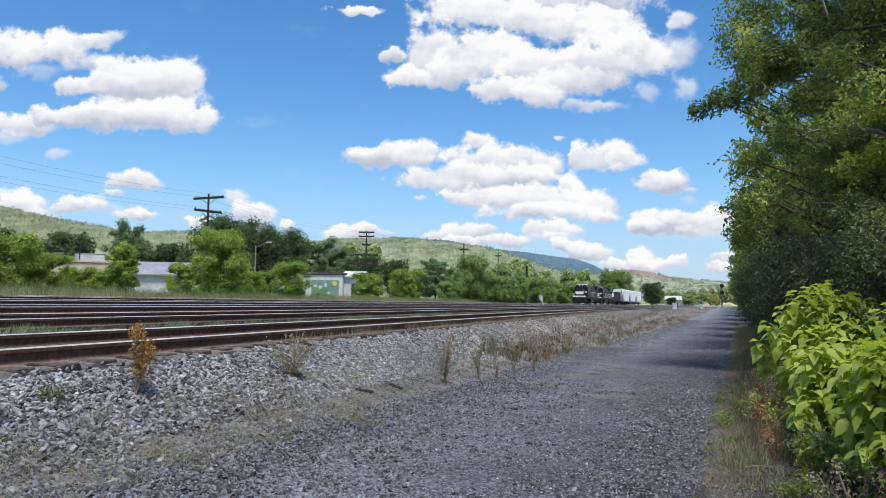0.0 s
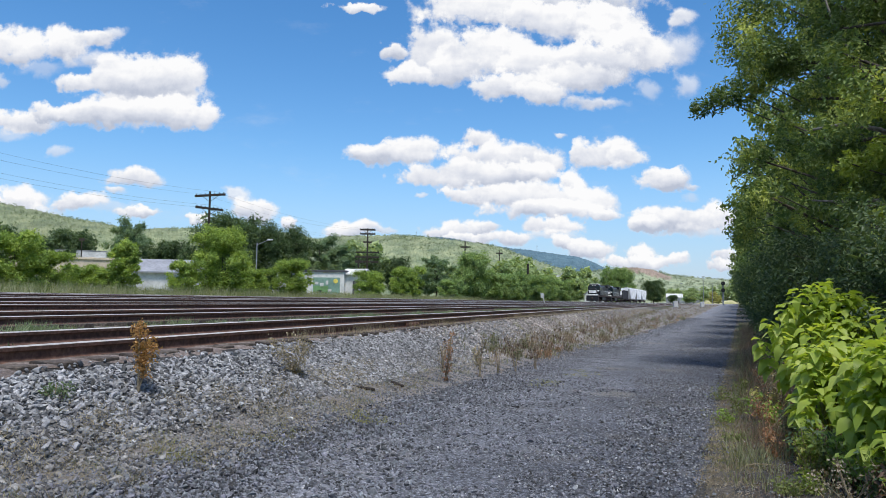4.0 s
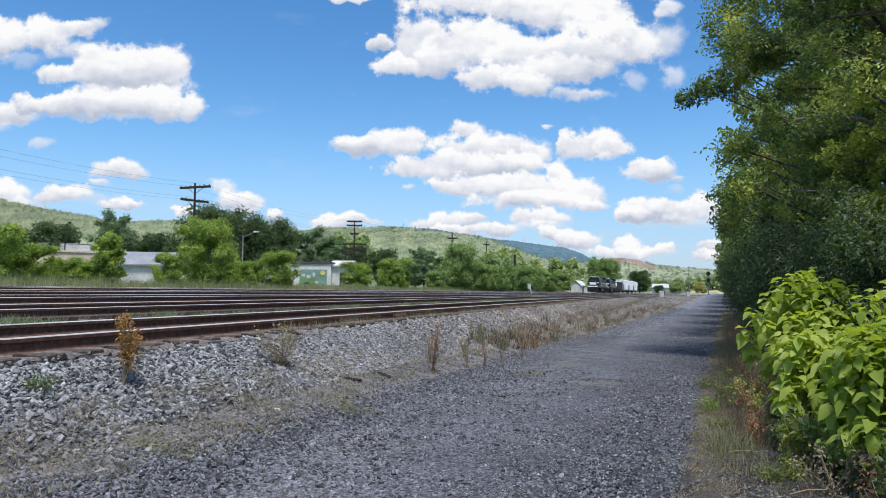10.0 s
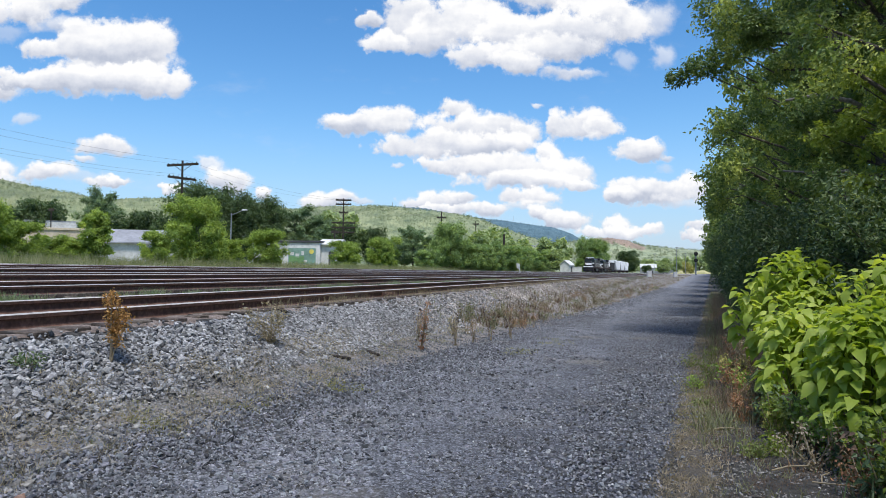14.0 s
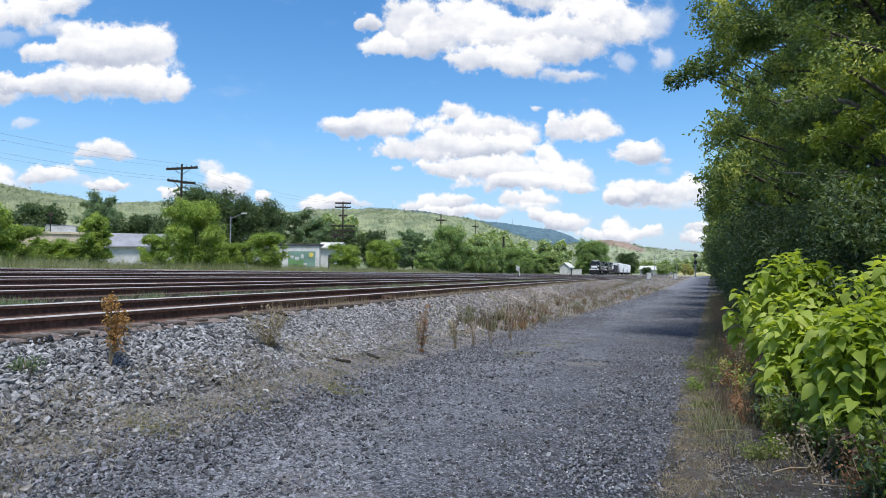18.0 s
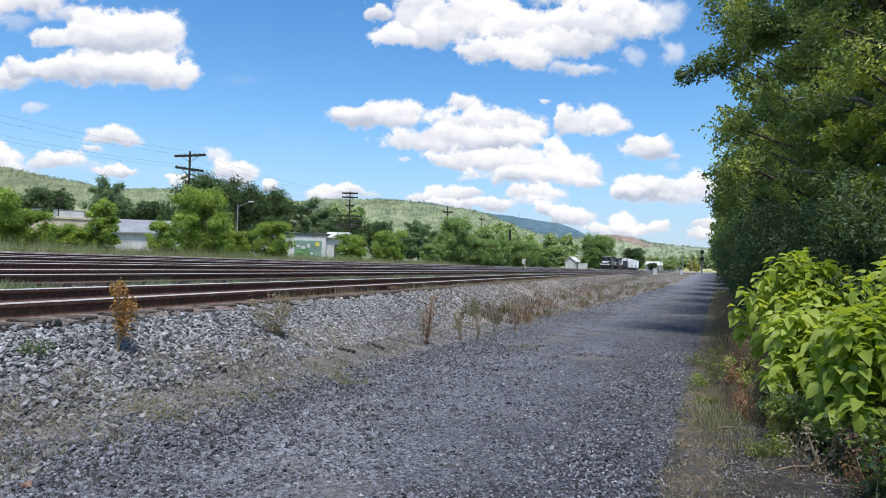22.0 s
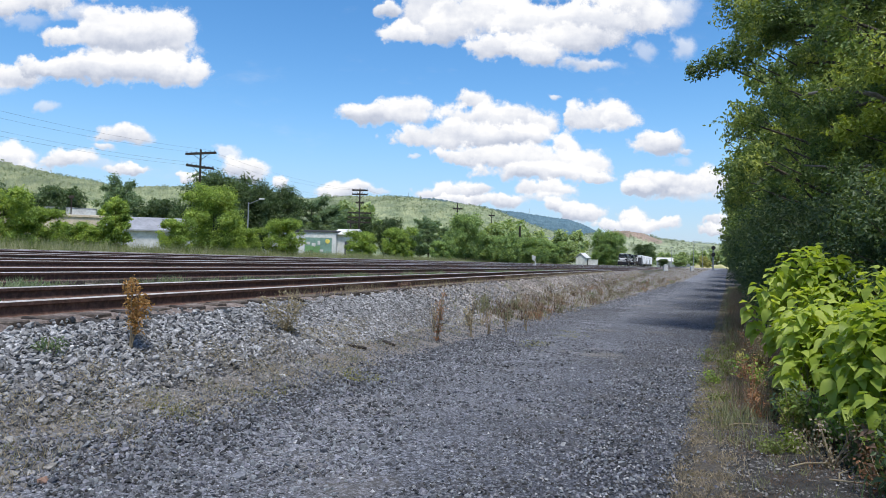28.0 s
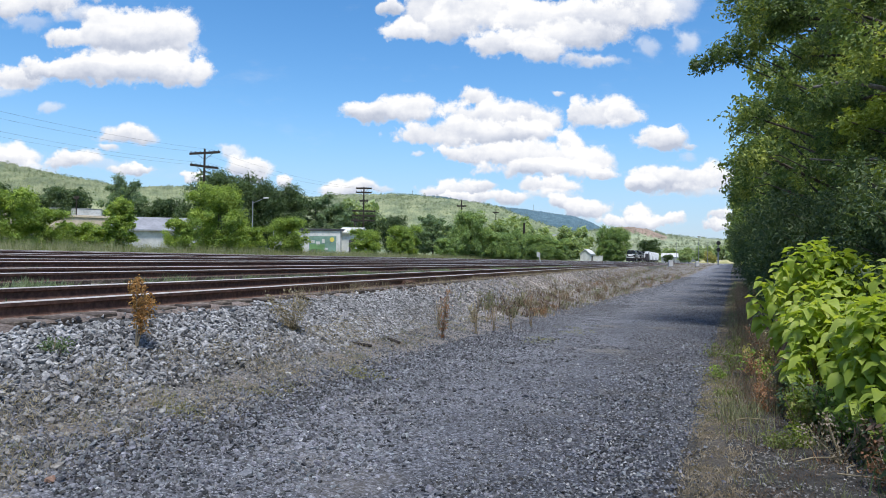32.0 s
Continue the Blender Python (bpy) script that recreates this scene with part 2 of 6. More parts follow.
# ---- materials ----
def surface(name, cols, scale=8.0, big=0.6, rough=0.85, bump=0.4, bump_scale=None, metal=0.0, island=0.0, per_object=0.0, clear=0.0, depth=0.01, spec=0.4, lanes=False):
    """Two scales of colour noise over the given colours, with relief; island and per_object vary single pieces."""
    m = bpy.data.materials.new(name)
    m.use_nodes = True
    m.node_tree.nodes.clear()
    q = Graph(m.node_tree)
    pos = q.add("ShaderNodeNewGeometry").outputs["Position"] if not per_object else q.add("ShaderNodeTexCoord").outputs["Object"]
    fine = q.noise(pos, scale, 6.0, 0.65)
    wide = q.noise(pos, big, 3.0, 0.5)
    ramp = q.add("ShaderNodeValToRGB", {0: q.span(fine, 0.28, 0.72)})
    ramp.color_ramp.elements[0].color, ramp.color_ramp.elements[1].color = (*cols[0], 1), (*cols[-1], 1)
    for i, c in enumerate(cols[1:-1]):
        ramp.color_ramp.elements.new((i + 1) / (len(cols) - 1)).color = (*c, 1)
    col = q.mix(1.0, ramp.outputs[0], q.add("ShaderNodeCombineColor", {i: q.span(wide, 0.3, 0.7, 0.78, 1.2) for i in range(3)}).outputs[0], "MULTIPLY")
    if lanes:
        # single grains, each of its own tone with dark gaps between them
        for size, low, high in ((55, 0.65, 1.3), (24, 0.8, 1.2)):
            cell = q.add("ShaderNodeTexVoronoi", {"Vector": pos, "Scale": size})
            tone = q.math("MULTIPLY", q.span(q.add("ShaderNodeSeparateXYZ", {0: cell.outputs["Color"]}).outputs[0], 0, 1, low, high), q.span(cell.outputs["Distance"], 0.35, 0.75, 1.28, 0.6))
            col = q.mix(1.0, col, q.add("ShaderNodeCombineColor", {i: tone for i in range(3)}).outputs[0], "MULTIPLY")
        # compacted darker fines in the wheel lanes, tree shade put into the right side's colour, paler loose stone and
        # dust between them
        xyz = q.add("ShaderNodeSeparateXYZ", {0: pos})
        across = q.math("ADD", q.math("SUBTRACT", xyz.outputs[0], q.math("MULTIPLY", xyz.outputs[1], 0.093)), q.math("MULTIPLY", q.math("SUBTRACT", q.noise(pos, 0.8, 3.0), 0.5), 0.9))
        wear_shade = q.math("ADD", q.span(across, -0.9, -3.6, 1.0, 0.0, smooth=True), q.math("MULTIPLY", q.span(q.math("ABSOLUTE", q.math("ADD", across, 2.75)), 0.2, 0.75, 1.0, 0.0, smooth=True), 0.15))
        col = q.mix(q.math("MULTIPLY", wear_shade, 0.85, clamp=True), col, q.mix(1.0, col, (0.36, 0.375, 0.42), "MULTIPLY"))
        col = q.mix(q.math("MULTIPLY", q.span(q.noise(pos, 0.55, 4.0), 0.55, 0.75), 0.5), col, (0.26, 0.225, 0.17))
    for amount, source in ((island, "i"), (per_object, "o")):
        if amount:
            r = q.add("ShaderNodeNewGeometry").outputs["Random Per Island"] if source == "i" else q.add("ShaderNodeObjectInfo").outputs["Random"]
            hsv = q.add("ShaderNodeHueSaturation", {"Color": col, "Value": q.span(r, 0, 1, 1 - amount, 1 + amount), "Hue": q.span(q.math("FRACT", q.math("MULTIPLY", r, 7.3)), 0, 1, 0.5 - 0.05 * amount, 0.5 + 0.05 * amount)})
            col = hsv.outputs[0]
    bmp = q.add("ShaderNodeBump", {"Height": q.noise(pos, bump_scale or scale * 2.5, 5.0, 0.6), "Strength": bump, "Distance": depth})
    b = q.add("ShaderNodeBsdfPrincipled", {"Base Color": col, "Roughness": q.span(wide, 0.3, 0.7, max(0.05, rough - 0.08), min(1.0, rough + 0.08)), "Metallic": metal, "Normal": bmp.outputs[0], "Coat Weight": clear, "Specular IOR Level": spec})
    q.add("ShaderNodeOutputMaterial", {0: b.outputs[0]})
    return m


def foliage(name, dark, mid, lit, glow=0.35, rough=0.5, per_object=False, clump=0.45):
    """Leaves that let some light through, each leaf with its own tone."""
    m = bpy.data.materials.new(name)
    m.use_nodes = True
    m.node_tree.nodes.clear()
    q = Graph(m.node_tree)
    r = q.add("ShaderNodeObjectInfo").outputs["Random"] if per_object else q.add("ShaderNodeNewGeometry").outputs["Random Per Island"]
    patch = q.noise(q.add("ShaderNodeNewGeometry").outputs["Position"], 0.9, 3.0, 0.5)
    ramp = q.add("ShaderNodeValToRGB", {0: q.math("ADD", q.math("MULTIPLY", r, 1.0 - clump), q.math("MULTIPLY", q.span(patch, 0.32, 0.68), clump))})
    e = ramp.color_ramp.elements
    e[0].color, e[1].color = (*dark, 1), (*lit, 1)
    e.new(0.55).color = (*mid, 1)
    col = ramp.outputs[0]
    front = q.add("ShaderNodeBsdfPrincipled", {"Base Color": col, "Roughness": rough, "Specular IOR Level": 0.35})
    back = q.add("ShaderNodeBsdfTranslucent", {"Color": q.mix(1.0, col, (1.5, 1.45, 0.6), "MULTIPLY")})
    mixed = q.add("ShaderNodeMixShader", {0: glow, 1: front.outputs[0], 2: back.outputs[0]})
    q.add("ShaderNodeOutputMaterial", {0: mixed.outputs[0]})
    return m


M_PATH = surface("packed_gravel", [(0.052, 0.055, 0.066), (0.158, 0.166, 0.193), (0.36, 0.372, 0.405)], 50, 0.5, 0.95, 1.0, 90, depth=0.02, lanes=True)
M_PEBBLE = surface("pebbles", [(0.056, 0.06, 0.071), (0.108, 0.114, 0.132), (0.205, 0.212, 0.23)], 40, 0.7, 0.9, 0.3, island=0.8)
# near black: shade between the stones is put into the bed's colour
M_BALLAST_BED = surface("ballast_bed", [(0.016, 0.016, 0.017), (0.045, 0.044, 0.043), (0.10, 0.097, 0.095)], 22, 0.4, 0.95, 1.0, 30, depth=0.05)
M_STONE = surface("ballast_stone", [(0.082, 0.085, 0.093), (0.187, 0.192, 0.203), (0.37, 0.37, 0.373)], 25, 0.7, 0.85, 0.6, island=0.72)
M_STONE_DIRTY = surface("dusty_stone", [(0.065, 0.064, 0.064), (0.145, 0.142, 0.139), (0.28, 0.272, 0.26)], 25, 0.7, 0.9, 0.6, island=0.65)
M_STONE_BROWN = surface("brown_dusted_stone", [(0.105, 0.096, 0.09), (0.225, 0.208, 0.195), (0.40, 0.375, 0.355)], 25, 0.35, 0.9, 0.6, island=0.65)
M_STONE_ONE = surface("ballast_stone_loose", [(0.10, 0.103, 0.112), (0.215, 0.22, 0.232), (0.38, 0.38, 0.382)], 25, 0.7, 0.85, 0.6, per_object=0.72)
M_YARD = surface("yard_cinders", [(0.05, 0.04, 0.034), (0.12, 0.10, 0.085), (0.23, 0.20, 0.17)], 9, 0.3, 0.95, 1.0, 25, depth=0.05)
M_SOIL = surface("dry_verge_shaded", [(0.01683, 0.01683, 0.0176), (0.03978, 0.03825, 0.03672), (0.08415, 0.0788, 0.07191)], 14, 0.7, 0.95, 1.0, 40, depth=0.03)
M_DUST = surface("dusty_gravel", [(0.08, 0.074, 0.069), (0.18, 0.164, 0.151), (0.33, 0.302, 0.278)], 30, 0.8, 0.95, 1.0, 60, depth=0.03)
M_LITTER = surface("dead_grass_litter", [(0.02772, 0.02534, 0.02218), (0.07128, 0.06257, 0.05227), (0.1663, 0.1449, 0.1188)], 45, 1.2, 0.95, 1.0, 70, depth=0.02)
M_DIRT = surface("rusty_dirt", [(0.075, 0.06, 0.054), (0.19, 0.155, 0.14), (0.36, 0.31, 0.285)], 24, 1.2, 0.95, 1.0, 50, depth=0.03)
M_MEADOW = surface("meadow", [(0.09, 0.11, 0.04), (0.15, 0.17, 0.06), (0.24, 0.24, 0.11)], 2.5, 0.05, 0.95, 0.8, 6, depth=0.2)
M_RUST = surface("rail_rust", [(0.05, 0.027, 0.021), (0.105, 0.057, 0.043), (0.19, 0.108, 0.082)], 14, 1.2, 0.8, 0.5, 60, depth=0.004)
M_HEAD = surface("rail_head", [(0.46, 0.43, 0.40), (0.60, 0.57, 0.53), (0.70, 0.67, 0.63)], 20, 0.8, 0.38, 0.15, metal=0.25)
M_TIE = surface("tie_wood", [(0.035, 0.028, 0.023), (0.08, 0.064, 0.054), (0.155, 0.13, 0.112)], 18, 2, 0.9, 0.9, 60, per_object=0.3)
M_TIE_ALL = surface("tie_wood_far", [(0.035, 0.028, 0.023), (0.08, 0.064, 0.054), (0.155, 0.13, 0.112)], 18, 2, 0.9, 0.9, 60, island=0.3)
M_BARK = surface("bark", [(0.035, 0.028, 0.022), (0.08, 0.066, 0.052), (0.16, 0.14, 0.12)], 14, 1.5, 0.95, 1.0, 30, depth=0.03)
M_POLE = surface("pole_wood", [(0.015, 0.012, 0.010), (0.03, 0.025, 0.02), (0.055, 0.045, 0.037)], 8, 0.8, 0.9, 0.6)
M_WIRE = surface("wire", [(0.05, 0.05, 0.055), (0.09, 0.09, 0.095)], 3, 1, 0.6, 0.0)
L_WOOD = foliage("leaves_roadside_trees", (0.024, 0.05, 0.018), (0.14, 0.21, 0.065), (0.56, 0.60, 0.17), 0.36, clump=0.66)
# undergrowth and low weeds, the shade above them put into the leaf colour
L_SHADE = foliage("leaves_undergrowth_shaded", (0.0266, 0.0532, 0.02508), (0.0722, 0.114, 0.0494), (0.1672, 0.2204, 0.0912), 0.34)
L_SUNNY = foliage("leaves_sunny_branch", (0.104, 0.1558, 0.0255), (0.192, 0.2542, 0.04675), (0.32, 0.3772, 0.085), 0.45)
L_BIG = foliage("leaves_large_heart", (0.165, 0.245, 0.03), (0.31, 0.40, 0.07), (0.50, 0.565, 0.16), 0.5, 0.5, per_object=True)
L_BUSH = foliage("leaves_bush", (0.08, 0.135, 0.03), (0.225, 0.325, 0.075), (0.48, 0.57, 0.14), 0.42)
L_DARK = foliage("leaves_dark_tree", (0.034, 0.058, 0.028), (0.075, 0.122, 0.052), (0.165, 0.23, 0.09), 0.36)
L_BLUE = foliage("leaves_greygreen_tree", (0.084, 0.138, 0.084), (0.168, 0.246, 0.144), (0.3, 0.39, 0.216), 0.4)
# mid-green of the distant bushes, with haze painted in as a lighter tone
L_MID = foliage("leaves_midgreen_bush_hazed", (0.08, 0.14, 0.06), (0.215, 0.315, 0.12), (0.44, 0.54, 0.20), 0.42)
# far trees: leaf colour paled to carry the distance haze
L_FAR = foliage("leaves_far_trees_hazed", (0.15, 0.215, 0.11), (0.29, 0.37, 0.18), (0.46, 0.53, 0.27), 0.4)
L_YELLOW = foliage("leaves_yellowish_tree", (0.22, 0.22, 0.07), (0.40, 0.38, 0.14), (0.58, 0.54, 0.24), 0.4)
L_GRASS = foliage("grass_green", (0.08, 0.11, 0.03), (0.15, 0.19, 0.06), (0.25, 0.28, 0.11), 0.4, 0.7)
L_PALE = foliage("grass_pale", (0.176, 0.187, 0.11), (0.297, 0.308, 0.1815), (0.44, 0.429, 0.286), 0.35, 0.8)
L_MOSS = foliage("moss_yellow_green", (0.11, 0.12, 0.035), (0.20, 0.20, 0.07), (0.32, 0.31, 0.13), 0.3, 0.9)
L_WEED = foliage("weeds_greygreen", (0.055, 0.088, 0.045), (0.11, 0.16, 0.085), (0.20, 0.26, 0.15), 0.35, 0.7)
L_PALEWEED = foliage("weeds_pale_sage", (0.10, 0.14, 0.075), (0.20, 0.26, 0.15), (0.34, 0.40, 0.27), 0.35, 0.8)
L_STRAW = foliage("grass_dry", (0.14, 0.117, 0.082), (0.29, 0.245, 0.18), (0.50, 0.44, 0.335), 0.35, 0.8)
L_BROWN = foliage("stalks_brown", (0.115, 0.094, 0.072), (0.25, 0.208, 0.162), (0.47, 0.41, 0.33), 0.3, 0.9)
L_PINKISH = foliage("stalks_reddish_brown", (0.085, 0.058, 0.046), (0.21, 0.15, 0.118), (0.46, 0.37, 0.30), 0.3, 0.9)
L_RUSTY = foliage("weed_rust", (0.13, 0.062, 0.04), (0.29, 0.15, 0.09), (0.47, 0.30, 0.19), 0.35, 0.8)
L_DOCK = foliage("dock_seed_heads", (0.17, 0.085, 0.03), (0.36, 0.20, 0.075), (0.58, 0.38, 0.17), 0.35, 0.8)
L_DEAD = foliage("weed_dead_brown", (0.05, 0.034, 0.027), (0.12, 0.082, 0.062), (0.25, 0.185, 0.14), 0.25, 0.9)
L_SAGE = foliage("weed_sage", (0.10, 0.115, 0.065), (0.19, 0.20, 0.115), (0.32, 0.32, 0.20), 0.3, 0.8)


def paint(name, col, rough=0.5, metal=0.0, worn=0.12, per_object=0.0):
    lo, hi = [tuple(max(0.0, c * k) for c in col) for k in (1 - 2 * worn, 1 + worn)]
    return surface(name, [lo, col, hi], 4, 0.6, rough, 0.15, 20, metal=metal, per_object=per_object)


# ---- mesh tools ----
def mesh_np(name, verts, faces, mats, index=None, smooth=False):
    """A mesh from arrays: verts n x 3, faces m x k."""
    me = bpy.data.meshes.new(name)
    verts, faces = np.asarray(verts, np.float32), np.asarray(faces, np.int32)
    k = faces.shape[1]
    me.vertices.add(len(verts))
    me.vertices.foreach_set("co", verts.ravel())
    me.loops.add(faces.size)
    me.loops.foreach_set("vertex_index", faces.ravel())
    me.polygons.add(len(faces))
    me.polygons.foreach_set("loop_start", np.arange(0, faces.size, k, dtype=np.int32))
    if index is not None:
        me.polygons.foreach_set("material_index", np.asarray(index, np.int32))
    me.polygons.foreach_set("use_smooth", np.full(len(faces), smooth))
    for m in (mats if isinstance(mats, (list, tuple)) else [mats]):
        me.materials.append(m)
    me.update(calc_edges=True)
    return me


def part(name, bm, material, parent, label="", smooth=False):
    """Links a bmesh (or a mesh) as one mesh object under a thing or under a part."""
    if isinstance(bm, bpy.types.Mesh):
        me = bm
    else:
        me = bpy.data.meshes.new(name)
        bmesh.ops.recalc_face_normals(bm, faces=bm.faces)
        for fa in bm.faces:
            fa.smooth = smooth
        bm.to_mesh(me)
        bm.free()
        me.materials.append(material)
    ob = new(name, me)
    ob.parent = parent
    if label:
        ob["label"] = label
    return ob


def thing(name, m, label, category, group="", kind=""):
    ob = new(name)
    ob.empty_display_size = 0.2
    ob.matrix_basis = m
    return tagged(ob, label, category, group, kind)


def box(sx, sy, sz, at=(0, 0, 0), bevel=0.0, bm=None, turn=None):
    """A box with its base centred at `at`, edges rounded by bevel; added to bm if given."""
    b2 = bmesh.new()
    bmesh.ops.create_cube(b2, size=1.0, matrix=Matrix.Translation((0, 0, sz / 2)) @ Matrix.Diagonal((sx, sy, sz, 1)))
    if bevel:
        bmesh.ops.bevel(b2, geom=list(b2.edges), offset=bevel, segments=1, affect="EDGES")
    bmesh.ops.transform(b2, matrix=Matrix.Translation(at) @ (turn or Matrix()), verts=b2.verts)
    return join(bm, b2)


def join(bm, b2):
    if bm is None:
        return b2
    me = bpy.data.meshes.new("t")
    b2.to_mesh(me)
    b2.free()
    bm.from_mesh(me)
    bpy.data.meshes.remove(me)
    return bm


def rod(a, b, r0, r1=None, sides=8, bm=None, caps=True):
    """A tapered round bar from a to b."""
    a, b = Vector(a), Vector(b)
    b2 = bmesh.new()
    bmesh.ops.create_cone(b2, cap_ends=caps, segments=sides, radius1=r0, radius2=r0 if r1 is None else r1, depth=(b - a).length)
    bmesh.ops.transform(b2, matrix=Matrix.Translation((a + b) / 2) @ (b - a).to_track_quat("Z", "Y").to_matrix().to_4x4(), verts=b2.verts)
    return join(bm, b2)


def prism(points, depth, at=(0, 0, 0), turn=None, bevel=0.0, bm=None):
    """Extrudes an outline in the xz plane along y by depth, centred."""
    b2 = bmesh.new()
    vs = [b2.verts.new((x, -depth / 2, z)) for x, z in points]
    fa = b2.faces.new(vs)
    out = bmesh.ops.extrude_face_region(b2, geom=[fa])
    bmesh.ops.translate(b2, vec=(0, depth, 0), verts=[v for v in out["geom"] if isinstance(v, bmesh.types.BMVert)])
    if bevel:
        bmesh.ops.bevel(b2, geom=list(b2.edges), offset=bevel, segments=1, affect="EDGES")
    bmesh.ops.transform(b2, matrix=Matrix.Translation(at) @ (turn or Matrix()), verts=b2.verts)
    return join(bm, b2)


def tube(points, radii, sides=6):
    """Arrays of a bent tapering tube through points."""
    pts = np.array(points, float)
    tang = np.gradient(pts, axis=0)
    tang /= np.linalg.norm(tang, axis=1)[:, None] + 1e-9
    ref = np.where(np.abs(tang[:, 2:3]) > 0.9, np.array([[1.0, 0, 0]]), np.array([[0, 0, 1.0]]))
    n1 = np.cross(tang, ref)
    n1 /= np.linalg.norm(n1, axis=1)[:, None] + 1e-9
    n2 = np.cross(tang, n1)
    ang = np.arange(sides) * 2 * np.pi / sides
    ring = n1[:, None] * np.cos(ang)[None, :, None] + n2[:, None] * np.sin(ang)[None, :, None]
    v = (pts[:, None] + ring * np.array(radii)[:, None, None]).reshape(-1, 3)
    i = np.arange(len(pts) - 1)[:, None] * sides
    j = np.arange(sides)[None]
    f = np.stack([i + j, i + (j + 1) % sides, i + sides + (j + 1) % sides, i + sides + j], -1).reshape(-1, 4)
    return v, f


def merge(pieces):
    vs, fs, n = [], [], 0
    for v, f in pieces:
        vs.append(v)
        fs.append(f + n)
        n += len(v)
    return np.concatenate(vs), np.concatenate(fs)


def rotations(rng, n, tilt=np.pi):
    """n random turns: any way about the upright, tipped by up to tilt."""
    a, b, c = rng.uniform(0, 2 * np.pi, n), rng.uniform(-tilt, tilt, n), rng.uniform(-tilt, tilt, n)
    ca, sa, cb, sb, cc, sc = np.cos(a), np.sin(a), np.cos(b), np.sin(b), np.cos(c), np.sin(c)
    z, o = np.zeros(n), np.ones(n)
    rz = np.array([[ca, -sa, z], [sa, ca, z], [z, z, o]])
    rx = np.array([[o, z, z], [z, cb, -sb], [z, sb, cb]])
    ry = np.array([[cc, z, sc], [z, o, z], [-sc, z, cc]])
    return np.einsum("ijn,jkn,kln->nil", rz, ry, rx)


def strew(bases, faces, where, turns, sizes, rng):
    """Copies one of several base shapes (b x k x 3, sharing faces) to every place; returns arrays."""
    pick = bases[rng.integers(0, len(bases), len(where))]
    v = np.einsum("nij,nkj->nki", turns, pick * np.asarray(sizes).reshape(len(where), 1, -1)) + where[:, None]
    k = bases.shape[1]
    f = faces[None] + (np.arange(len(where)) * k)[:, None, None]
    return v.reshape(-1, 3), f.reshape(-1, faces.shape[1])


def stone_bases(rng, n=8, detail=True):
    b2 = bmesh.new()
    if detail:
        bmesh.ops.create_icosphere(b2, subdivisions=1, radius=1.0)
    else:
        for p in ((1, 0, -0.5), (0, 1, -0.5), (-1, 0, -0.5), (0, -1, -0.5), (0, 0, 1)):
            b2.verts.new(p)
        b2.verts.ensure_lookup_table()
        for i in range(4):
            b2.faces.new([b2.verts[j] for j in (i, (i + 1) % 4, 4)])
    b2.verts.index_update()
    v = np.array([x.co[:] for x in b2.verts])
    f = np.array([[x.index for x in fa.verts] for fa in b2.faces])
    b2.free()
    shapes = []
    for i in range(n):
        s = v * rng.uniform(0.6, 1.2, (len(v), 1)) + rng.normal(0, 0.13, v.shape)
        shapes.append(s * np.array([1.1, rng.uniform(0.5, 0.95), rng.uniform(0.38, 0.7)]))
    return np.array(shapes), f


# ---- the lie of the land ----
def bend(y):
    """How far the tracks have swung to the right at y."""
    y = np.asarray(y, float)
    yy = np.clip(y, 0, 150)
    return yy * yy / 4400.0 + np.maximum(y - 150, 0) * 0.0682


def path_edge(y):
    return 0.093 * np.asarray(y, float) - 0.4


def step(a, b, v):
    t = np.clip((np.asarray(v, float) - a) / (b - a), 0, 1)
    return t * t * (3 - 2 * t)


def rail_top(s):
    """Height of the rail heads by the distance s from the near edge of the line."""
    return 1.07 + 0.031 * np.clip(-np.asarray(s, float) - 5.9, 0, 18.5)


def land(x, y):
    x, y = np.asarray(x, float), np.asarray(y, float)
    s = x - bend(y)
    low = 1.15 * step(50, 190, y) + 0.35 * step(190, 420, y)
    bed = rail_top(s) - 0.205
    z = low + (np.maximum(bed, low) - low) * np.interp(s, [-5.35, -4.2, -3.4, -2.4], [1.0, 0.30, 0.10, 0.0])
    far = -s - 27
    z = z + 0.12 * step(0, 4, far) + 0.6 * step(20, 90, far)
    return z + 0.25 * step(3.0, 12.0, x - path_edge(y)) * (1 - step(150, 300, y))


def sheet(name, xs, ys, height, mat, smooth=True):
    gx, gy = np.meshgrid(xs, ys)
    v = np.stack([gx, gy, height(gx, gy)], -1).reshape(-1, 3)
    w = len(xs)
    i = (np.arange(len(ys) - 1)[:, None] * w + np.arange(w - 1)[None]).ravel()
    return mesh_np(name, v, np.stack([i, i + 1, i + w + 1, i + w], -1), mat, smooth=smooth)


def ripple(x, y, size, amount):
    """A little unevenness from crossed waves."""
    return amount * (np.sin(x * 2.1 / size + 1.3 * np.sin(y * 1.7 / size)) + np.sin(y * 2.7 / size + 1.1 * np.sin(x * 1.9 / size + 2.0))) * 0.5


def graded(stops):
    """Grid lines from stretches (start, end, spacing)."""
    out = []
    for a, b, d in stops:
        out += list(np.arange(a, b, d))
    return np.array(out + [stops[-1][1]])


XS = graded([(-4500, -400, 180), (-400, -60, 20), (-60, -26, 2), (-26, -6, 0.5), (-6, 3, 0.2), (3, 12, 0.5), (12, 60, 3), (60, 400, 20), (400, 4500, 180)])
YS = graded([(-600, -40, 60), (-40, 0, 2), (0, 30, 0.5), (30, 80, 1.0), (80, 220, 3.5), (220, 600, 15), (600, 4700, 200)])
ground = new("ground", sheet("ground", XS, YS, lambda x, y: land(x, y) + ripple(x, y, 0.7, 0.012) - 0.03, M_MEADOW))
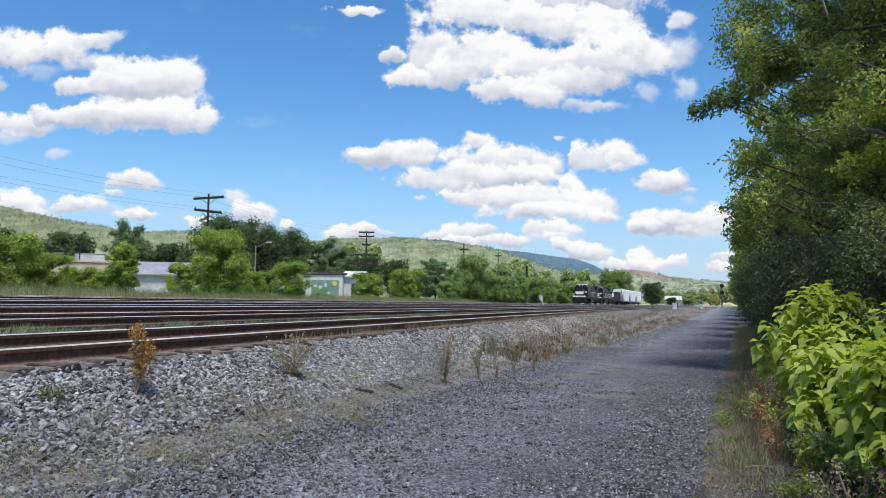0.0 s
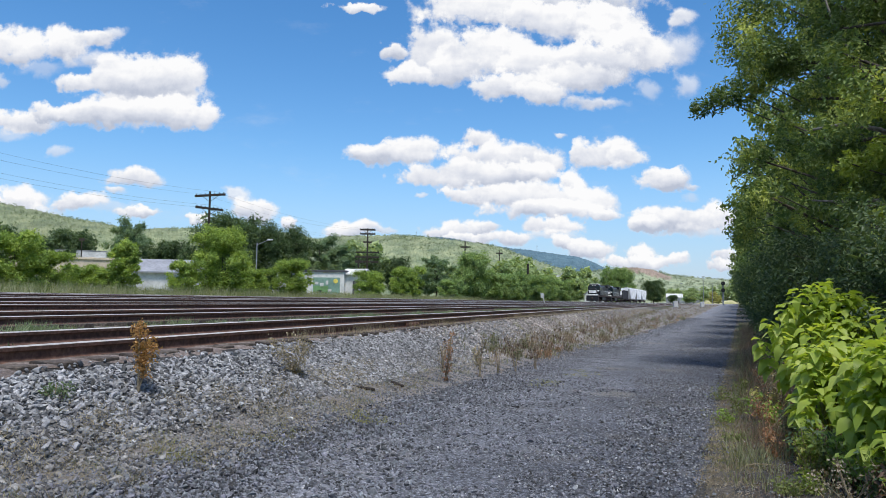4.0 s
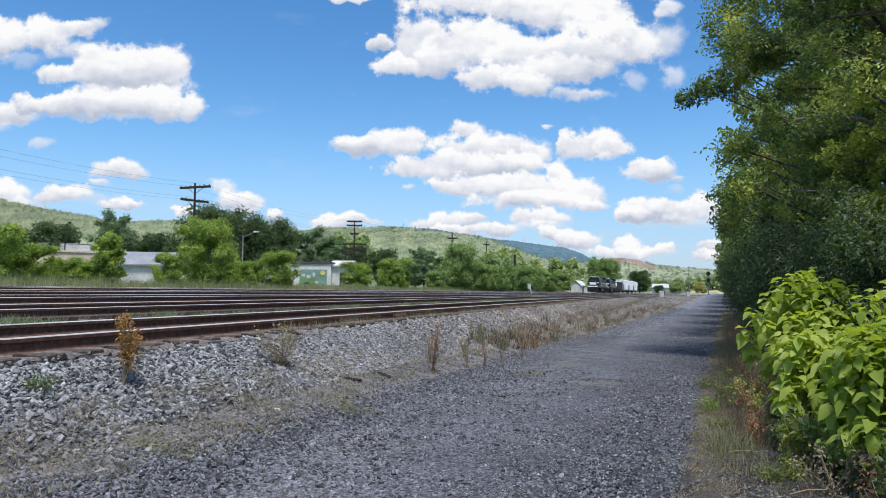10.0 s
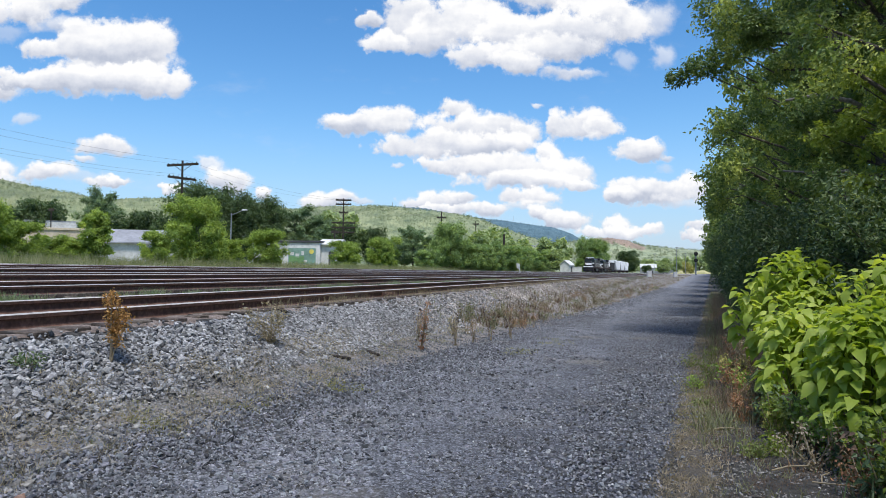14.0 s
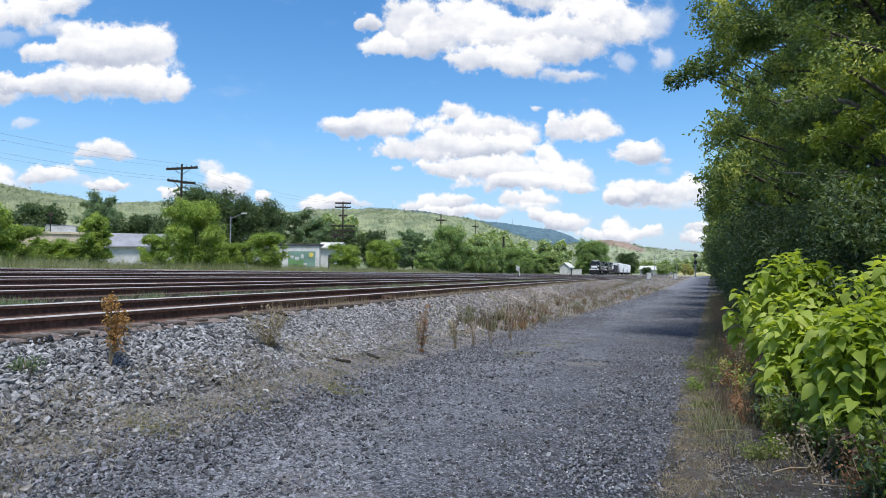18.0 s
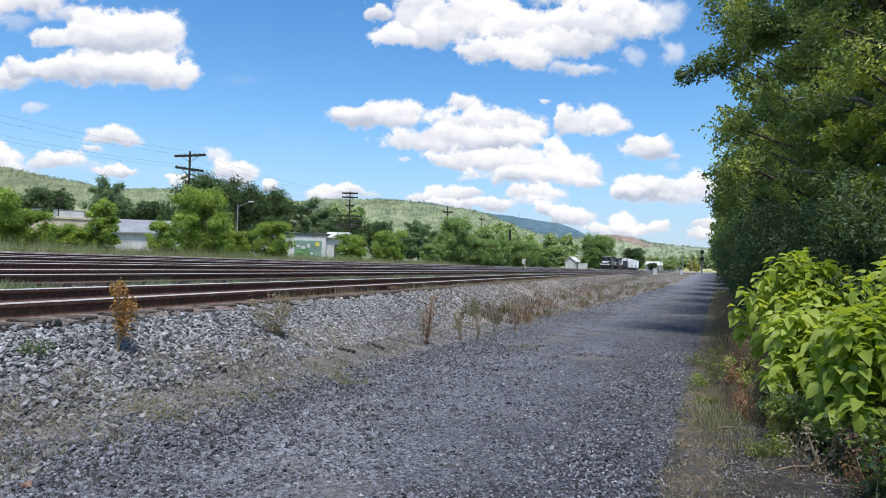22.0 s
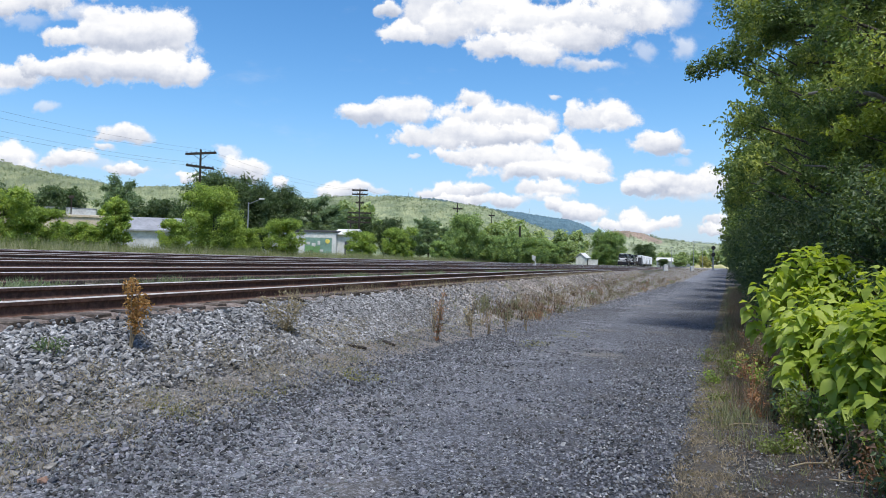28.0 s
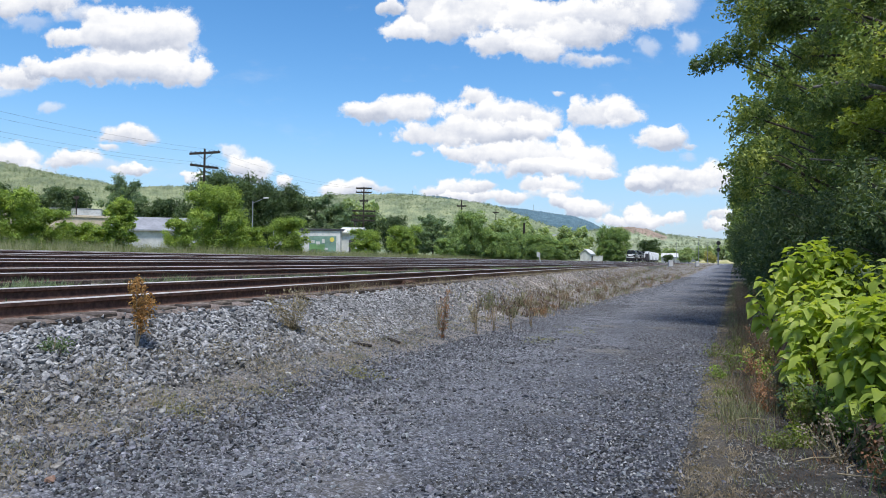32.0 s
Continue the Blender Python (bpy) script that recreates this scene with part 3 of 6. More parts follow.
tagged(ground, "uneven grassy ground around the railway yard", "ground", kind="structure")


def strip(name, s0, s1, n, ys, of, mat, lift, edge=0.0):
    """A ribbon of the land between two lines that run along the way; edge makes its borders ragged."""
    t = np.linspace(0, 1, n)
    gy, gt = np.meshgrid(ys, t, indexing="ij")
    base = of(gy)
    wob = edge * (np.sin(gy * 1.9) + np.sin(gy * 4.3 + 1) + 0.6 * np.sin(gy * 9.1)) / 2.0
    left, right = base + s0, (s1(gy) if callable(s1) else base + s1)
    x = left + (right - left) * gt + wob * np.where(gt < 0.5, 1 - gt, gt) * np.where((gt == 0) | (gt == 1), 1, 0.3)
    z = land(x, gy) + lift(gt, x, gy)
    v = np.stack([x, gy, z], -1).reshape(-1, 3)
    i = (np.arange(len(ys) - 1)[:, None] * n + np.arange(n - 1)[None]).ravel()
    return mesh_np(name, v, np.stack([i, i + 1, i + n + 1, i + n], -1), mat, smooth=True)


Y_WAY = graded([(-30, 0, 1.5), (0, 30, 0.2), (30, 80, 0.7), (80, 230, 2.5), (230, 420, 10)])
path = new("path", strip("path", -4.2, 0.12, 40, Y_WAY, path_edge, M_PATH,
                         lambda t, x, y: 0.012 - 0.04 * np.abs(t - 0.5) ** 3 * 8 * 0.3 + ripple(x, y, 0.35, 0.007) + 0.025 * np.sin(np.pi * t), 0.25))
tagged(path, "grey crushed-stone access path beside the tracks", "path", kind="structure")
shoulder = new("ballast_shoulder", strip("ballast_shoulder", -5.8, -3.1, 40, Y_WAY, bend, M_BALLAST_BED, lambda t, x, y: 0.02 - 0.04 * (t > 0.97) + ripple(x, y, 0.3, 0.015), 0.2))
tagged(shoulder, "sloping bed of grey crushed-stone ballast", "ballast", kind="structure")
toe = new("slope_foot", strip("slope_foot", -4.32, lambda y: path_edge(y) - np.interp(y, [8, 20], [3.85, 4.05]), 16, Y_WAY, bend, M_DUST, lambda t, x, y: 0.03 - 0.03 * np.abs(2 * t - 1) ** 4 + ripple(x, y, 0.3, 0.012), 0.4))
tagged(toe, "dusty strip of dry soil at the foot of the ballast", "soil", kind="structure")
rail_dirt = new("rail_dirt", strip("rail_dirt", -5.95, -5.3, 10, Y_WAY, bend, M_DIRT, lambda t, x, y: 0.055 - 0.04 * np.abs(2 * t - 1) ** 3 + ripple(x, y, 0.2, 0.016), 0.1))
tagged(rail_dirt, "rust-stained dirt along the near rail", "dirt", kind="structure")
yard = new("yard_bed", strip("yard_bed", -26.5, -5.8, 60, Y_WAY, bend, M_YARD, lambda t, x, y: 0.0 * t + 0.012 + ripple(x, y, 0.5, 0.012), 0.1))
tagged(yard, "dark cinder bed between the weedy railway tracks", "track bed", kind="structure")
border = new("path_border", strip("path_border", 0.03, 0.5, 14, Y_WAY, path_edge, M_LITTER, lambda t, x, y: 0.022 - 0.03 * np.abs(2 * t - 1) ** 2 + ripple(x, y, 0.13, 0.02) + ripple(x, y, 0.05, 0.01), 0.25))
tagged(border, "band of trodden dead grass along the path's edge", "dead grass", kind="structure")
# runs on under the bushes, where its dark colour stands in for their shade
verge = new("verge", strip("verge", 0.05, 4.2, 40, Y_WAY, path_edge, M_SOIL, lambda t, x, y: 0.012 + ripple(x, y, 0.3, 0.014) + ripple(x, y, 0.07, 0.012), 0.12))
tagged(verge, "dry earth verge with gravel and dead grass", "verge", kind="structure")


# ---- railway tracks ----
PROFILE = [(-0.070, 0), (0.070, 0), (0.070, 0.012), (0.018, 0.030), (0.010, 0.05), (0.010, 0.115), (0.034, 0.128), (0.036, 0.163), (0.028, 0.174), (-0.028, 0.174), (-0.036, 0.163), (-0.034, 0.128), (-0.010, 0.115), (-0.010, 0.05), (-0.018, 0.030), (-0.070, 0.012)]
Y_RAIL = graded([(-24, 30, 1.5), (30, 150, 3), (150, 330, 9)])


def rail_mesh(s, y):
    x, z = s + bend(y), rail_top(s + 0 * y) - 0.174 + 1.0 * np.maximum(0, land(s + bend(y), y) + 0.205 - rail_top(s + 0 * y))
    prof = np.array(PROFILE)
    v = np.stack([x[:, None] + prof[None, :, 0], np.repeat(y[:, None], len(prof), 1), z[:, None] + prof[None, :, 1]], -1).reshape(-1, 3)
    k = len(prof)
    i, j = np.arange(len(y) - 1)[:, None] * k, np.arange(k)[None]
    f = np.stack([i + j, i + (j + 1) % k, i + k + (j + 1) % k, i + k + j], -1).reshape(-1, 4)
    top = np.isin(np.tile(np.arange(k), len(y) - 1), (8, 9, 7))
    return mesh_np("rail", v, f, [M_RUST, M_HEAD], top.astype(int))


TRACKS = [("a", -6.65, 330), ("b", -10.95, 330), ("c", -15.25, 300), ("d", -19.55, 260), ("e", -23.85, 420)]
tie_mesh = bpy.data.meshes.new("tie")
tb = box(2.6, 0.23, 0.17, (0, 0, -0.17), 0.012)
tb.to_mesh(tie_mesh)
tb.free()
tie_mesh.materials.append(M_TIE)
plate_mesh = bpy.data.meshes.new("tie_plate")
tb = box(0.34, 0.19, 0.02, (0, 0, 0), 0.005)
tb.to_mesh(plate_mesh)
tb.free()
plate_mesh.materials.append(M_RUST)
rng = np.random.default_rng(5)
for tag, s0, y_end in TRACKS:
    tr = thing("railway_track", pose(0, 0, 0), "rusty steel rails with worn bright heads on dark wooden ties", "railway track", "parallel railway tracks")
    ys = np.append(Y_RAIL[Y_RAIL < y_end], float(y_end))
    for s in (s0 + 0.75, s0 - 0.75):
        part("rail", rail_mesh(s, ys), None, tr)
    z0 = float(rail_top(s0)) - 0.185
    for yj in ((4.4, 16.3, 28.2) if tag == "a" else ()):
        bar = part("joint_bar", box(0.05, 0.92, 0.085, (s0 + 0.75 + float(bend(yj)) + 0.022, yj, float(rail_top(s0 + 0.75)) - 0.14), 0.01), M_RUST, tr)
        for b in range(4):
            yy = yj - 0.33 + 0.22 * b
            part("bolt", rod((s0 + 0.795 + float(bend(yj)), yy, float(rail_top(s0 + 0.75)) - 0.098), (s0 + 0.83 + float(bend(yj)), yy, float(rail_top(s0 + 0.75)) - 0.098), 0.02, 0.018, 6), M_RUST, bar)
    near_end = 52 if tag == "a" else (40 if tag == "b" else -1)
    for y in np.arange(-6, near_end, 0.52):
        jog = rng.normal(0, 0.03, 3)
        if y < -1:
            continue
        t = new("tie", tie_mesh)
        t.parent = tr
        t.matrix_basis = pose(s0 + float(bend(y)) + jog[0], y + jog[1], z0 - 0.012 + 0.006 * jog[2], 0, -1.77 * 1.0, jog[2] * 20)
        if tag == "a" and y < 26:
            for s in (s0 + 0.75, s0 - 0.75):
                pl = new("tie_plate", plate_mesh)
                pl.parent = tr
                pl.matrix_basis = pose(s + float(bend(y)), y + jog[1], float(rail_top(s)) - 0.188)
    rest = np.arange(max(near_end, -6), min(y_end, 200), 0.52)
    where = np.stack([s0 + bend(rest), rest, np.full(len(rest), z0 - 0.09)], -1)
    cube = np.array([[[-1.3, -0.115, -0.085], [1.3, -0.115, -0.085], [1.3, 0.115, -0.085], [-1.3, 0.115, -0.085], [-1.3, -0.115, 0.085], [1.3, -0.115, 0.085], [1.3, 0.115, 0.085], [-1.3, 0.115, 0.085]]])
    quad = np.array([[0, 3, 2, 1], [4, 5, 6, 7], [0, 1, 5, 4], [1, 2, 6, 5], [2, 3, 7, 6], [3, 0, 4, 7]])
    v, f = strew(cube, quad, where, rotations(rng, len(rest), 0.0) * 0 + np.eye(3)[None], np.ones((len(rest), 3)), rng)
    tagged(part("tie_rest", mesh_np("tie_rest", v, f, M_TIE_ALL), None, tr), kind="stuff")


# ---- plants ----
LEAF = np.array([[0, 0, 0], [0.30, 0.42, 0.05], [0, 1.0, -0.12], [-0.30, 0.42, 0.05]], float)
LEAF_F = np.array([[0, 1, 2, 3]])


def leaf_turns(rng, out, up=0.5, loose=0.7):
    n = len(out)
    nor = out * 0.6 + np.array([0, 0, up]) + rng.normal(0, loose, (n, 3))
    nor /= np.linalg.norm(nor, axis=1)[:, None]
    tan = np.cross(nor, rng.normal(0, 1, (n, 3)))
    tan /= np.linalg.norm(tan, axis=1)[:, None] + 1e-9
    tan[:, 2] -= 0.25
    tan /= np.linalg.norm(tan, axis=1)[:, None]
    side = np.cross(tan, nor)
    side /= np.linalg.norm(side, axis=1)[:, None] + 1e-9
    return np.stack([side, tan, np.cross(side, tan)], -1)


def leaf_mass(rng, lobes, n, leaf, hollow=0.55, stray=0.06, shape=LEAF):
    """Leaves spread through the outer part of many small clumps."""
    c, r = np.array([l[0] for l in lobes]), np.array([l[1] for l in lobes])
    w = r ** 2.2
    pick = rng.choice(len(lobes), n, p=w / w.sum())
    d = rng.normal(0, 1, (n, 3))
    d /= np.linalg.norm(d, axis=1)[:, None]
    ragged = 1 + 0.22 * np.sin(d[:, 0] * 5 + pick) + 0.18 * np.sin(d[:, 1] * 7 + pick * 2.1) + 0.12 * np.sin(d[:, 2] * 9 + pick)
    rad = r[pick] * (hollow + (1 - hollow) * rng.random(n) ** 0.6) * ragged * np.where(rng.random(n) < stray, 1.25, 1.0)
    p = c[pick] + d * rad[:, None] * np.array([1, 1, 0.78])
    v, f = strew(shape[None], LEAF_F, p, leaf_turns(rng, d), leaf * rng.uniform(0.6, 1.35, (n, 1)) * np.ones((1, 3)), rng)
    return v, f


def skeleton_tree(rng, height, spread, bole, limbs, trunk_r, lean=(0, 0), lobe=0.26, taper=0.85, extra=()):
    """Trunk and limbs as tubes, and the clumps of the crown at their ends."""
    zs = np.linspace(-0.3, height * 0.82, 9)
    sway = np.cumsum(rng.normal(0, 0.035 * height / 9, (9, 2)), 0) + np.array(lean)[None] * np.clip(zs / height, 0, 1)[:, None] ** 1.3
    spine = np.column_stack([sway, zs])
    tubes = [tube(spine, np.linspace(trunk_r, trunk_r * 0.25, 9) * np.array([1.35] + [1] * 8), 8)]
    lobes = []
    for i in range(limbs):
        k = (i + 0.5) / limbs
        h = bole + (height * 0.80 - bole) * k
        root = np.array([np.interp(h, zs, spine[:, j]) for j in range(3)])
        a = i * 2.4 + rng.uniform(-0.4, 0.4)
        reach = spread * (math.sin(math.pi * (0.18 + taper * 0.82 * k)) ** 0.7) * rng.uniform(0.72, 1.12)
        rise = reach * rng.uniform(0.10, 0.55) + height * 0.16 * k
        tip = root + np.array([math.cos(a) * reach, math.sin(a) * reach, rise])
        mid = (root + tip) / 2 + np.array([0, 0, reach * 0.10]) + rng.normal(0, 0.05 * reach, 3)
        q1, q2 = (root * 0.6 + mid * 0.4), (mid * 0.4 + tip * 0.6)
        tubes.append(tube([root, q1, mid, q2, tip], np.linspace(trunk_r * 0.42 * (1 - 0.6 * k), 0.012 * height / 6, 5), 5))
        for at, size in ((tip, 1.0), (mid + rng.normal(0, 0.12 * reach, 3), 0.95), ((mid + tip) / 2 + rng.normal(0, 0.2 * reach, 3), 0.8)):
            lobes.append((at, spread * lobe * size * rng.uniform(0.7, 1.25)))
    lobes.append((spine[-1] + np.array([0, 0, height * 0.06]), spread * lobe * 1.1))
    # bring the whole to the stated height and spread
    kz = height / max(c[2] + 0.85 * r for c, r in lobes)
    kx = spread / np.quantile([math.hypot(c[0] - lean[0] * 0.6, c[1] - lean[1] * 0.6) + r for c, r in lobes], 0.9)
    lobes = [(c * np.array([kx, kx, kz]), r * (kx + kz) / 2) for c, r in lobes] + [(np.array(c, float), r) for c, r in extra]
    tubes = [(v * np.array([kx, kx, kz]), f) for v, f in tubes]
    for c, r in extra:
        root = np.array([c[0] * 0.66, c[1] * 0.5, c[2] * 0.95])
        tubes.append(tube([root, root * 0.5 + np.array(c) * 0.5 + np.array([0, 0, 0.2]), np.array(c, float)], [trunk_r * 0.07, trunk_r * 0.045, 0.006], 5))
    return tubes, lobes


def make_tree(name, m, label, category, mat, height, spread, bole, limbs, leaves, leaf, seed, trunk_r=0.2, lean=(0, 0), lobe=0.26, group="", bark=None, taper=0.85, extra=(), hollow=0.55, core=2.6, sprays=0, slim=1.0):
    r = np.random.default_rng(seed)
    tubes, lobes = skeleton_tree(r, height, spread, bole, limbs, trunk_r, lean, lobe, taper, extra)
    ob = thing(name, m, label, category, group)
    v, f = tubes[0]
    trunk = part("trunk", mesh_np("trunk", v, f, bark or M_BARK, smooth=True), None, ob)
    v, f = merge(tubes[1:])
    tagged(part("branch_work", mesh_np("branch_work", v, f, bark or M_BARK, smooth=True), None, trunk), kind="stuff")
    inner = [(c, q * 0.62) for c, q in lobes]
    centre = np.mean([c for c, q in lobes], 0)
    for i in range(sprays):
        # thin leafy twigs that stand out of the crown
        c, q = lobes[int(r.integers(0, len(lobes)))]
        d = c - centre + r.normal(0, 0.6, 3)
        d = d / np.linalg.norm(d)
        for k in range(3):
            lobes.append((c + d * q * (0.95 + 0.32 * k) + np.array([0, 0, -0.06 * k * q]), q * (0.42 - 0.09 * k)))
    shape = LEAF * np.array([slim, 1, 1])
    v, f = merge([leaf_mass(r, lobes, leaves, leaf, hollow, 0.02, shape), leaf_mass(r, inner, leaves // 9, leaf * core, 0.2, 0.0, shape)])
    part("crown", mesh_np("crown", v, f, mat), None, ob)
    return ob


def swap_leaves(ob, mat):
    """Another foliage colour for a copied tree."""
    for ch in ob.children:
        if ch.name.startswith("crown"):
            ch.data = ch.data.copy()
            ch.data.materials[0] = mat
    return ob


def set_on(x, y, turn=0.0, size=1.0, tall=1.0, sink=0.05):
    return pose(x, y, float(land(x, y)) - sink, 0, 0, turn) @ Matrix.Diagonal((size, size, size * tall, 1))


# trees beside the path
WOOD = "tall leafy roadside tree with dark green dense foliage"
wood_1 = make_tree("roadside_tree", set_on(5.25, 17.5, 0), "tall dark green tree leaning over the gravel path", "tree", L_WOOD, 13.5, 3.05, 4.0, 44, 100000, 0.088, 11, 0.24, (-0.3, 0), 0.17, "trees along the path",
                   extra=[((-3.5, -0.4, 6.45), 0.55), ((-4.05, -0.6, 6.2), 0.38), ((-4.45, -0.6, 6.02), 0.28), ((-3.0, -0.6, 7.0), 0.75), ((-3.3, 0.0, 7.7), 0.7), ((-3.1, 0.4, 8.6), 0.7), ((-3.3, -0.3, 3.9), 0.45), ((-3.5, 0.4, 3.3), 0.4)], core=1.5, sprays=60, slim=0.8)
wood_2 = make_tree("roadside_tree", set_on(6.9, 27, 0), WOOD, "tree", L_WOOD, 14, 4.2, 0.8, 46, 36000, 0.15, 12, 0.22, (-0.3, 0.4), 0.17, "trees along the path", core=1.7, sprays=60, slim=0.85)
wood_3 = make_tree("roadside_tree", set_on(4.9, 12.0, 0), WOOD, "tree", L_WOOD, 11, 2.9, 0.8, 42, 64000, 0.075, 13, 0.18, (0.3, 0.2), 0.165, "trees along the path", core=1.7, sprays=60, slim=0.8)
wood_4 = make_tree("roadside_tree", set_on(8.5, 47, 190), WOOD, "tree", L_WOOD, 14, 4.2, 0.8, 40, 9500, 0.31, 14, 0.22, (-0.2, 0.2), 0.19, "trees along the path", core=2.0, sprays=40)
# copies at (10.5, 2.0) and (8.5, 0.0) are unseen additions, for shade only
for x, y, turn, size, src in [(7.7, 36, 70, 1.0, wood_2), (9.6, 60, 20, 1.0, wood_4), (11.2, 76, 140, 1.05, wood_4), (12.9, 96, 250, 1.05, wood_4), (15.3, 122, 60, 1.1, wood_4), (17.2, 155, 10, 1.15, wood_4), (21.0, 200, 130, 1.2, wood_4),
                              (9.0, 20, 100, 1.1, wood_4), (8.0, 13, 200, 1.2, wood_3), (10.5, 30, 300, 1.15, wood_4), (10.5, 2.0, 40, 1.1, wood_3), (8.5, 0.0, 150, 1.0, wood_4), (26.0, 250, 30, 1.2, wood_4), (32.0, 310, 80, 1.2, wood_4)]:
    copy_thing(src, set_on(x, y, turn, size))
under = make_tree("undergrowth_bush", set_on(3.1, 14, 0), "dense green undergrowth at the foot of the trees, coloured dark for shade", "bush", L_SHADE, 3.2, 1.6, 0.2, 20, 14000, 0.075, 21, 0.04, lobe=0.28, group="undergrowth by the path", core=1.5, sprays=40, slim=0.85)
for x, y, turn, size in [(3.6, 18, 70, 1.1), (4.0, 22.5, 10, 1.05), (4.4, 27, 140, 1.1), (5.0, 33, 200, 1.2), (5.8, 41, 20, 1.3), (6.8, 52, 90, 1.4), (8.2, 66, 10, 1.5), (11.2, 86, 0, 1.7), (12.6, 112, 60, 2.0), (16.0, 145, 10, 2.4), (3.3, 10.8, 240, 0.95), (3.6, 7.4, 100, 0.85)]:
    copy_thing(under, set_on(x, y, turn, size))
make_tree("sapling", set_on(3.72, 11.5, 0), "young tree with light yellow-green leaves beside the path", "tree", L_SUNNY, 5.0, 1.2, 2.3, 22, 9500, 0.085, 31, 0.04, (-0.1, -0.2), 0.20, core=1.4, sprays=16, slim=0.8)
M_BRANCH = surface("pale_branch", [(0.14, 0.12, 0.10), (0.25, 0.22, 0.19), (0.36, 0.33, 0.29)], 16, 2, 0.9, 0.8, 40, depth=0.02)
for pts, w in [([(4.6, 15.9, 4.75), (3.9, 15.0, 4.85), (3.3, 14.9, 4.98), (2.75, 15.0, 4.92)], 0.055), ([(4.2, 16.2, 6.0), (3.6, 15.4, 6.4), (3.2, 15.2, 7.0), (3.0, 15.2, 7.8)], 0.035), ([(4.0, 15.6, 3.6), (3.3, 15.0, 3.5), (2.7, 15.0, 3.55)], 0.035)]:
    v, f = tube(np.array(pts) - np.array(wood_1.matrix_basis.translation), np.linspace(w, w * 0.45, len(pts)), 7)
    part("branch", mesh_np("branch", v, f, M_BRANCH, smooth=True), None, wood_1, "pale bare branch")

# bushes on the far side of the yard
bush_1 = make_tree("bush", set_on(-29.6, 43.2), "wide yellow-green leafy bush behind the far track", "bush", L_BUSH, 5.2, 2.5, 0.2, 30, 26000, 0.11, 41, 0.06, lobe=0.27, hollow=0.7, group="bushes beyond the yard")
bush_2 = make_tree("bush", set_on(-34.8, 31.0), "rounded green leafy bush in tall grass", "bush", L_BUSH, 3.7, 1.9, 0.1, 26, 17000, 0.105, 42, 0.05, lobe=0.29, hollow=0.7, group="bushes beyond the yard")
bush_3 = make_tree("bush", set_on(-31.9, 36.3), "narrow pointed young green tree in tall grass", "bush", L_BUSH, 3.7, 1.0, 0.2, 20, 11000, 0.11, 43, 0.04, lobe=0.33, group="bushes beyond the yard", taper=1.0)
for src, x, y, turn, size, tall in [(bush_2, -37.2, 30.0, 60, 1.05, 1.0), (bush_2, -34.9, 33.5, 160, 0.8, 0.95), (bush_2, -35.5, 36.5, 10, 0.75, 0.75), (bush_2, -33.3, 36.3, 220, 0.7, 0.75), (bush_2, -29.0, 38.4, 30, 0.65, 1.05),
                                    (bush_2, -27.9, 49.8, 100, 0.9, 1.0), (bush_2, -31.0, 49.5, 60, 0.78, 0.85), (bush_2, -29.5, 69.0, 250, 0.95, 0.9), (bush_2, -28.2, 77.0, 20, 1.15, 0.95), (bush_3, -27.2, 75.0, 20, 0.9, 1.0),
                                    (bush_2, -26.6, 89.0, 10, 0.95, 0.85), (bush_2, -24.4, 103.0, 80, 1.3, 0.9), (bush_2, -23.5, 112.0, 30, 1.35, 0.95), (bush_3, -22.9, 118.0, 30, 1.5, 1.0), (bush_2, -22.3, 126.0, 130, 1.5, 0.9), (bush_1, -22.5, 140.0, 0, 1.3, 0.8), (bush_2, -21.0, 152.0, 0, 1.5, 0.9), (bush_2, -41.0, 29.0, 0, 1.1, 1.1)]:
    ob = copy_thing(src, set_on(x, y, turn, size, tall))
    if y > 85:
        swap_leaves(ob, L_MID)

for x, y, turn, size, tall in [(-21.5, 327.0, 0, 2.0, 0.95), (-17.5, 331.0, 70, 1.7, 0.9), (-25.0, 326.0, 140, 1.5, 0.9)]:
    swap_leaves(copy_thing(bush_1, set_on(x, y, turn, size, tall)), L_MID)
swap_leaves(copy_thing(bush_1, set_on(-25.6, 97.0, 200, 1.25, 1.12)), L_MID)
swap_leaves(copy_thing(bush_2, set_on(-23.9, 108.0, 60, 1.3, 0.9)), L_MID)

# trees in the middle distance
oak = make_tree("tree", set_on(-64.5, 97.0), "large dark green broad-crowned tree behind the buildings", "tree", L_DARK, 14.0, 7.4, 1.2, 46, 34000, 0.27, 51, 0.3, lobe=0.27, hollow=0.62, group="trees behind the yard")
dark = make_tree("tree", set_on(-94.0, 79.5), "dark green rounded tree behind the buildings", "tree", L_DARK, 10.5, 5.0, 1.0, 32, 14000, 0.29, 55, 0.25, lobe=0.28, group="trees behind the yard", hollow=0.62)
ash = make_tree("tree", set_on(-89.2, 102.5), "tall grey-green tree with an open crown", "tree", L_BLUE, 13.5, 4.6, 2.0, 24, 16000, 0.25, 52, 0.22, lobe=0.24, hollow=0.6, group="trees behind the yard")
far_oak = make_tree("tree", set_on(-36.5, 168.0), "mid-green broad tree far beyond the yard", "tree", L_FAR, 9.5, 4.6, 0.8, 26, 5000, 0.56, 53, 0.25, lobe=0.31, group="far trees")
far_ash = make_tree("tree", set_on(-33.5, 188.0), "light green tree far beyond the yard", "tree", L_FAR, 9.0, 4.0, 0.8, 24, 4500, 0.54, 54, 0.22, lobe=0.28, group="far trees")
def plant(entries):
    for src, x, y, turn, size, tall, mat in entries:
        ob = copy_thing(src, set_on(x, y, turn, size, tall))
        if mat:
            swap_leaves(ob, mat)


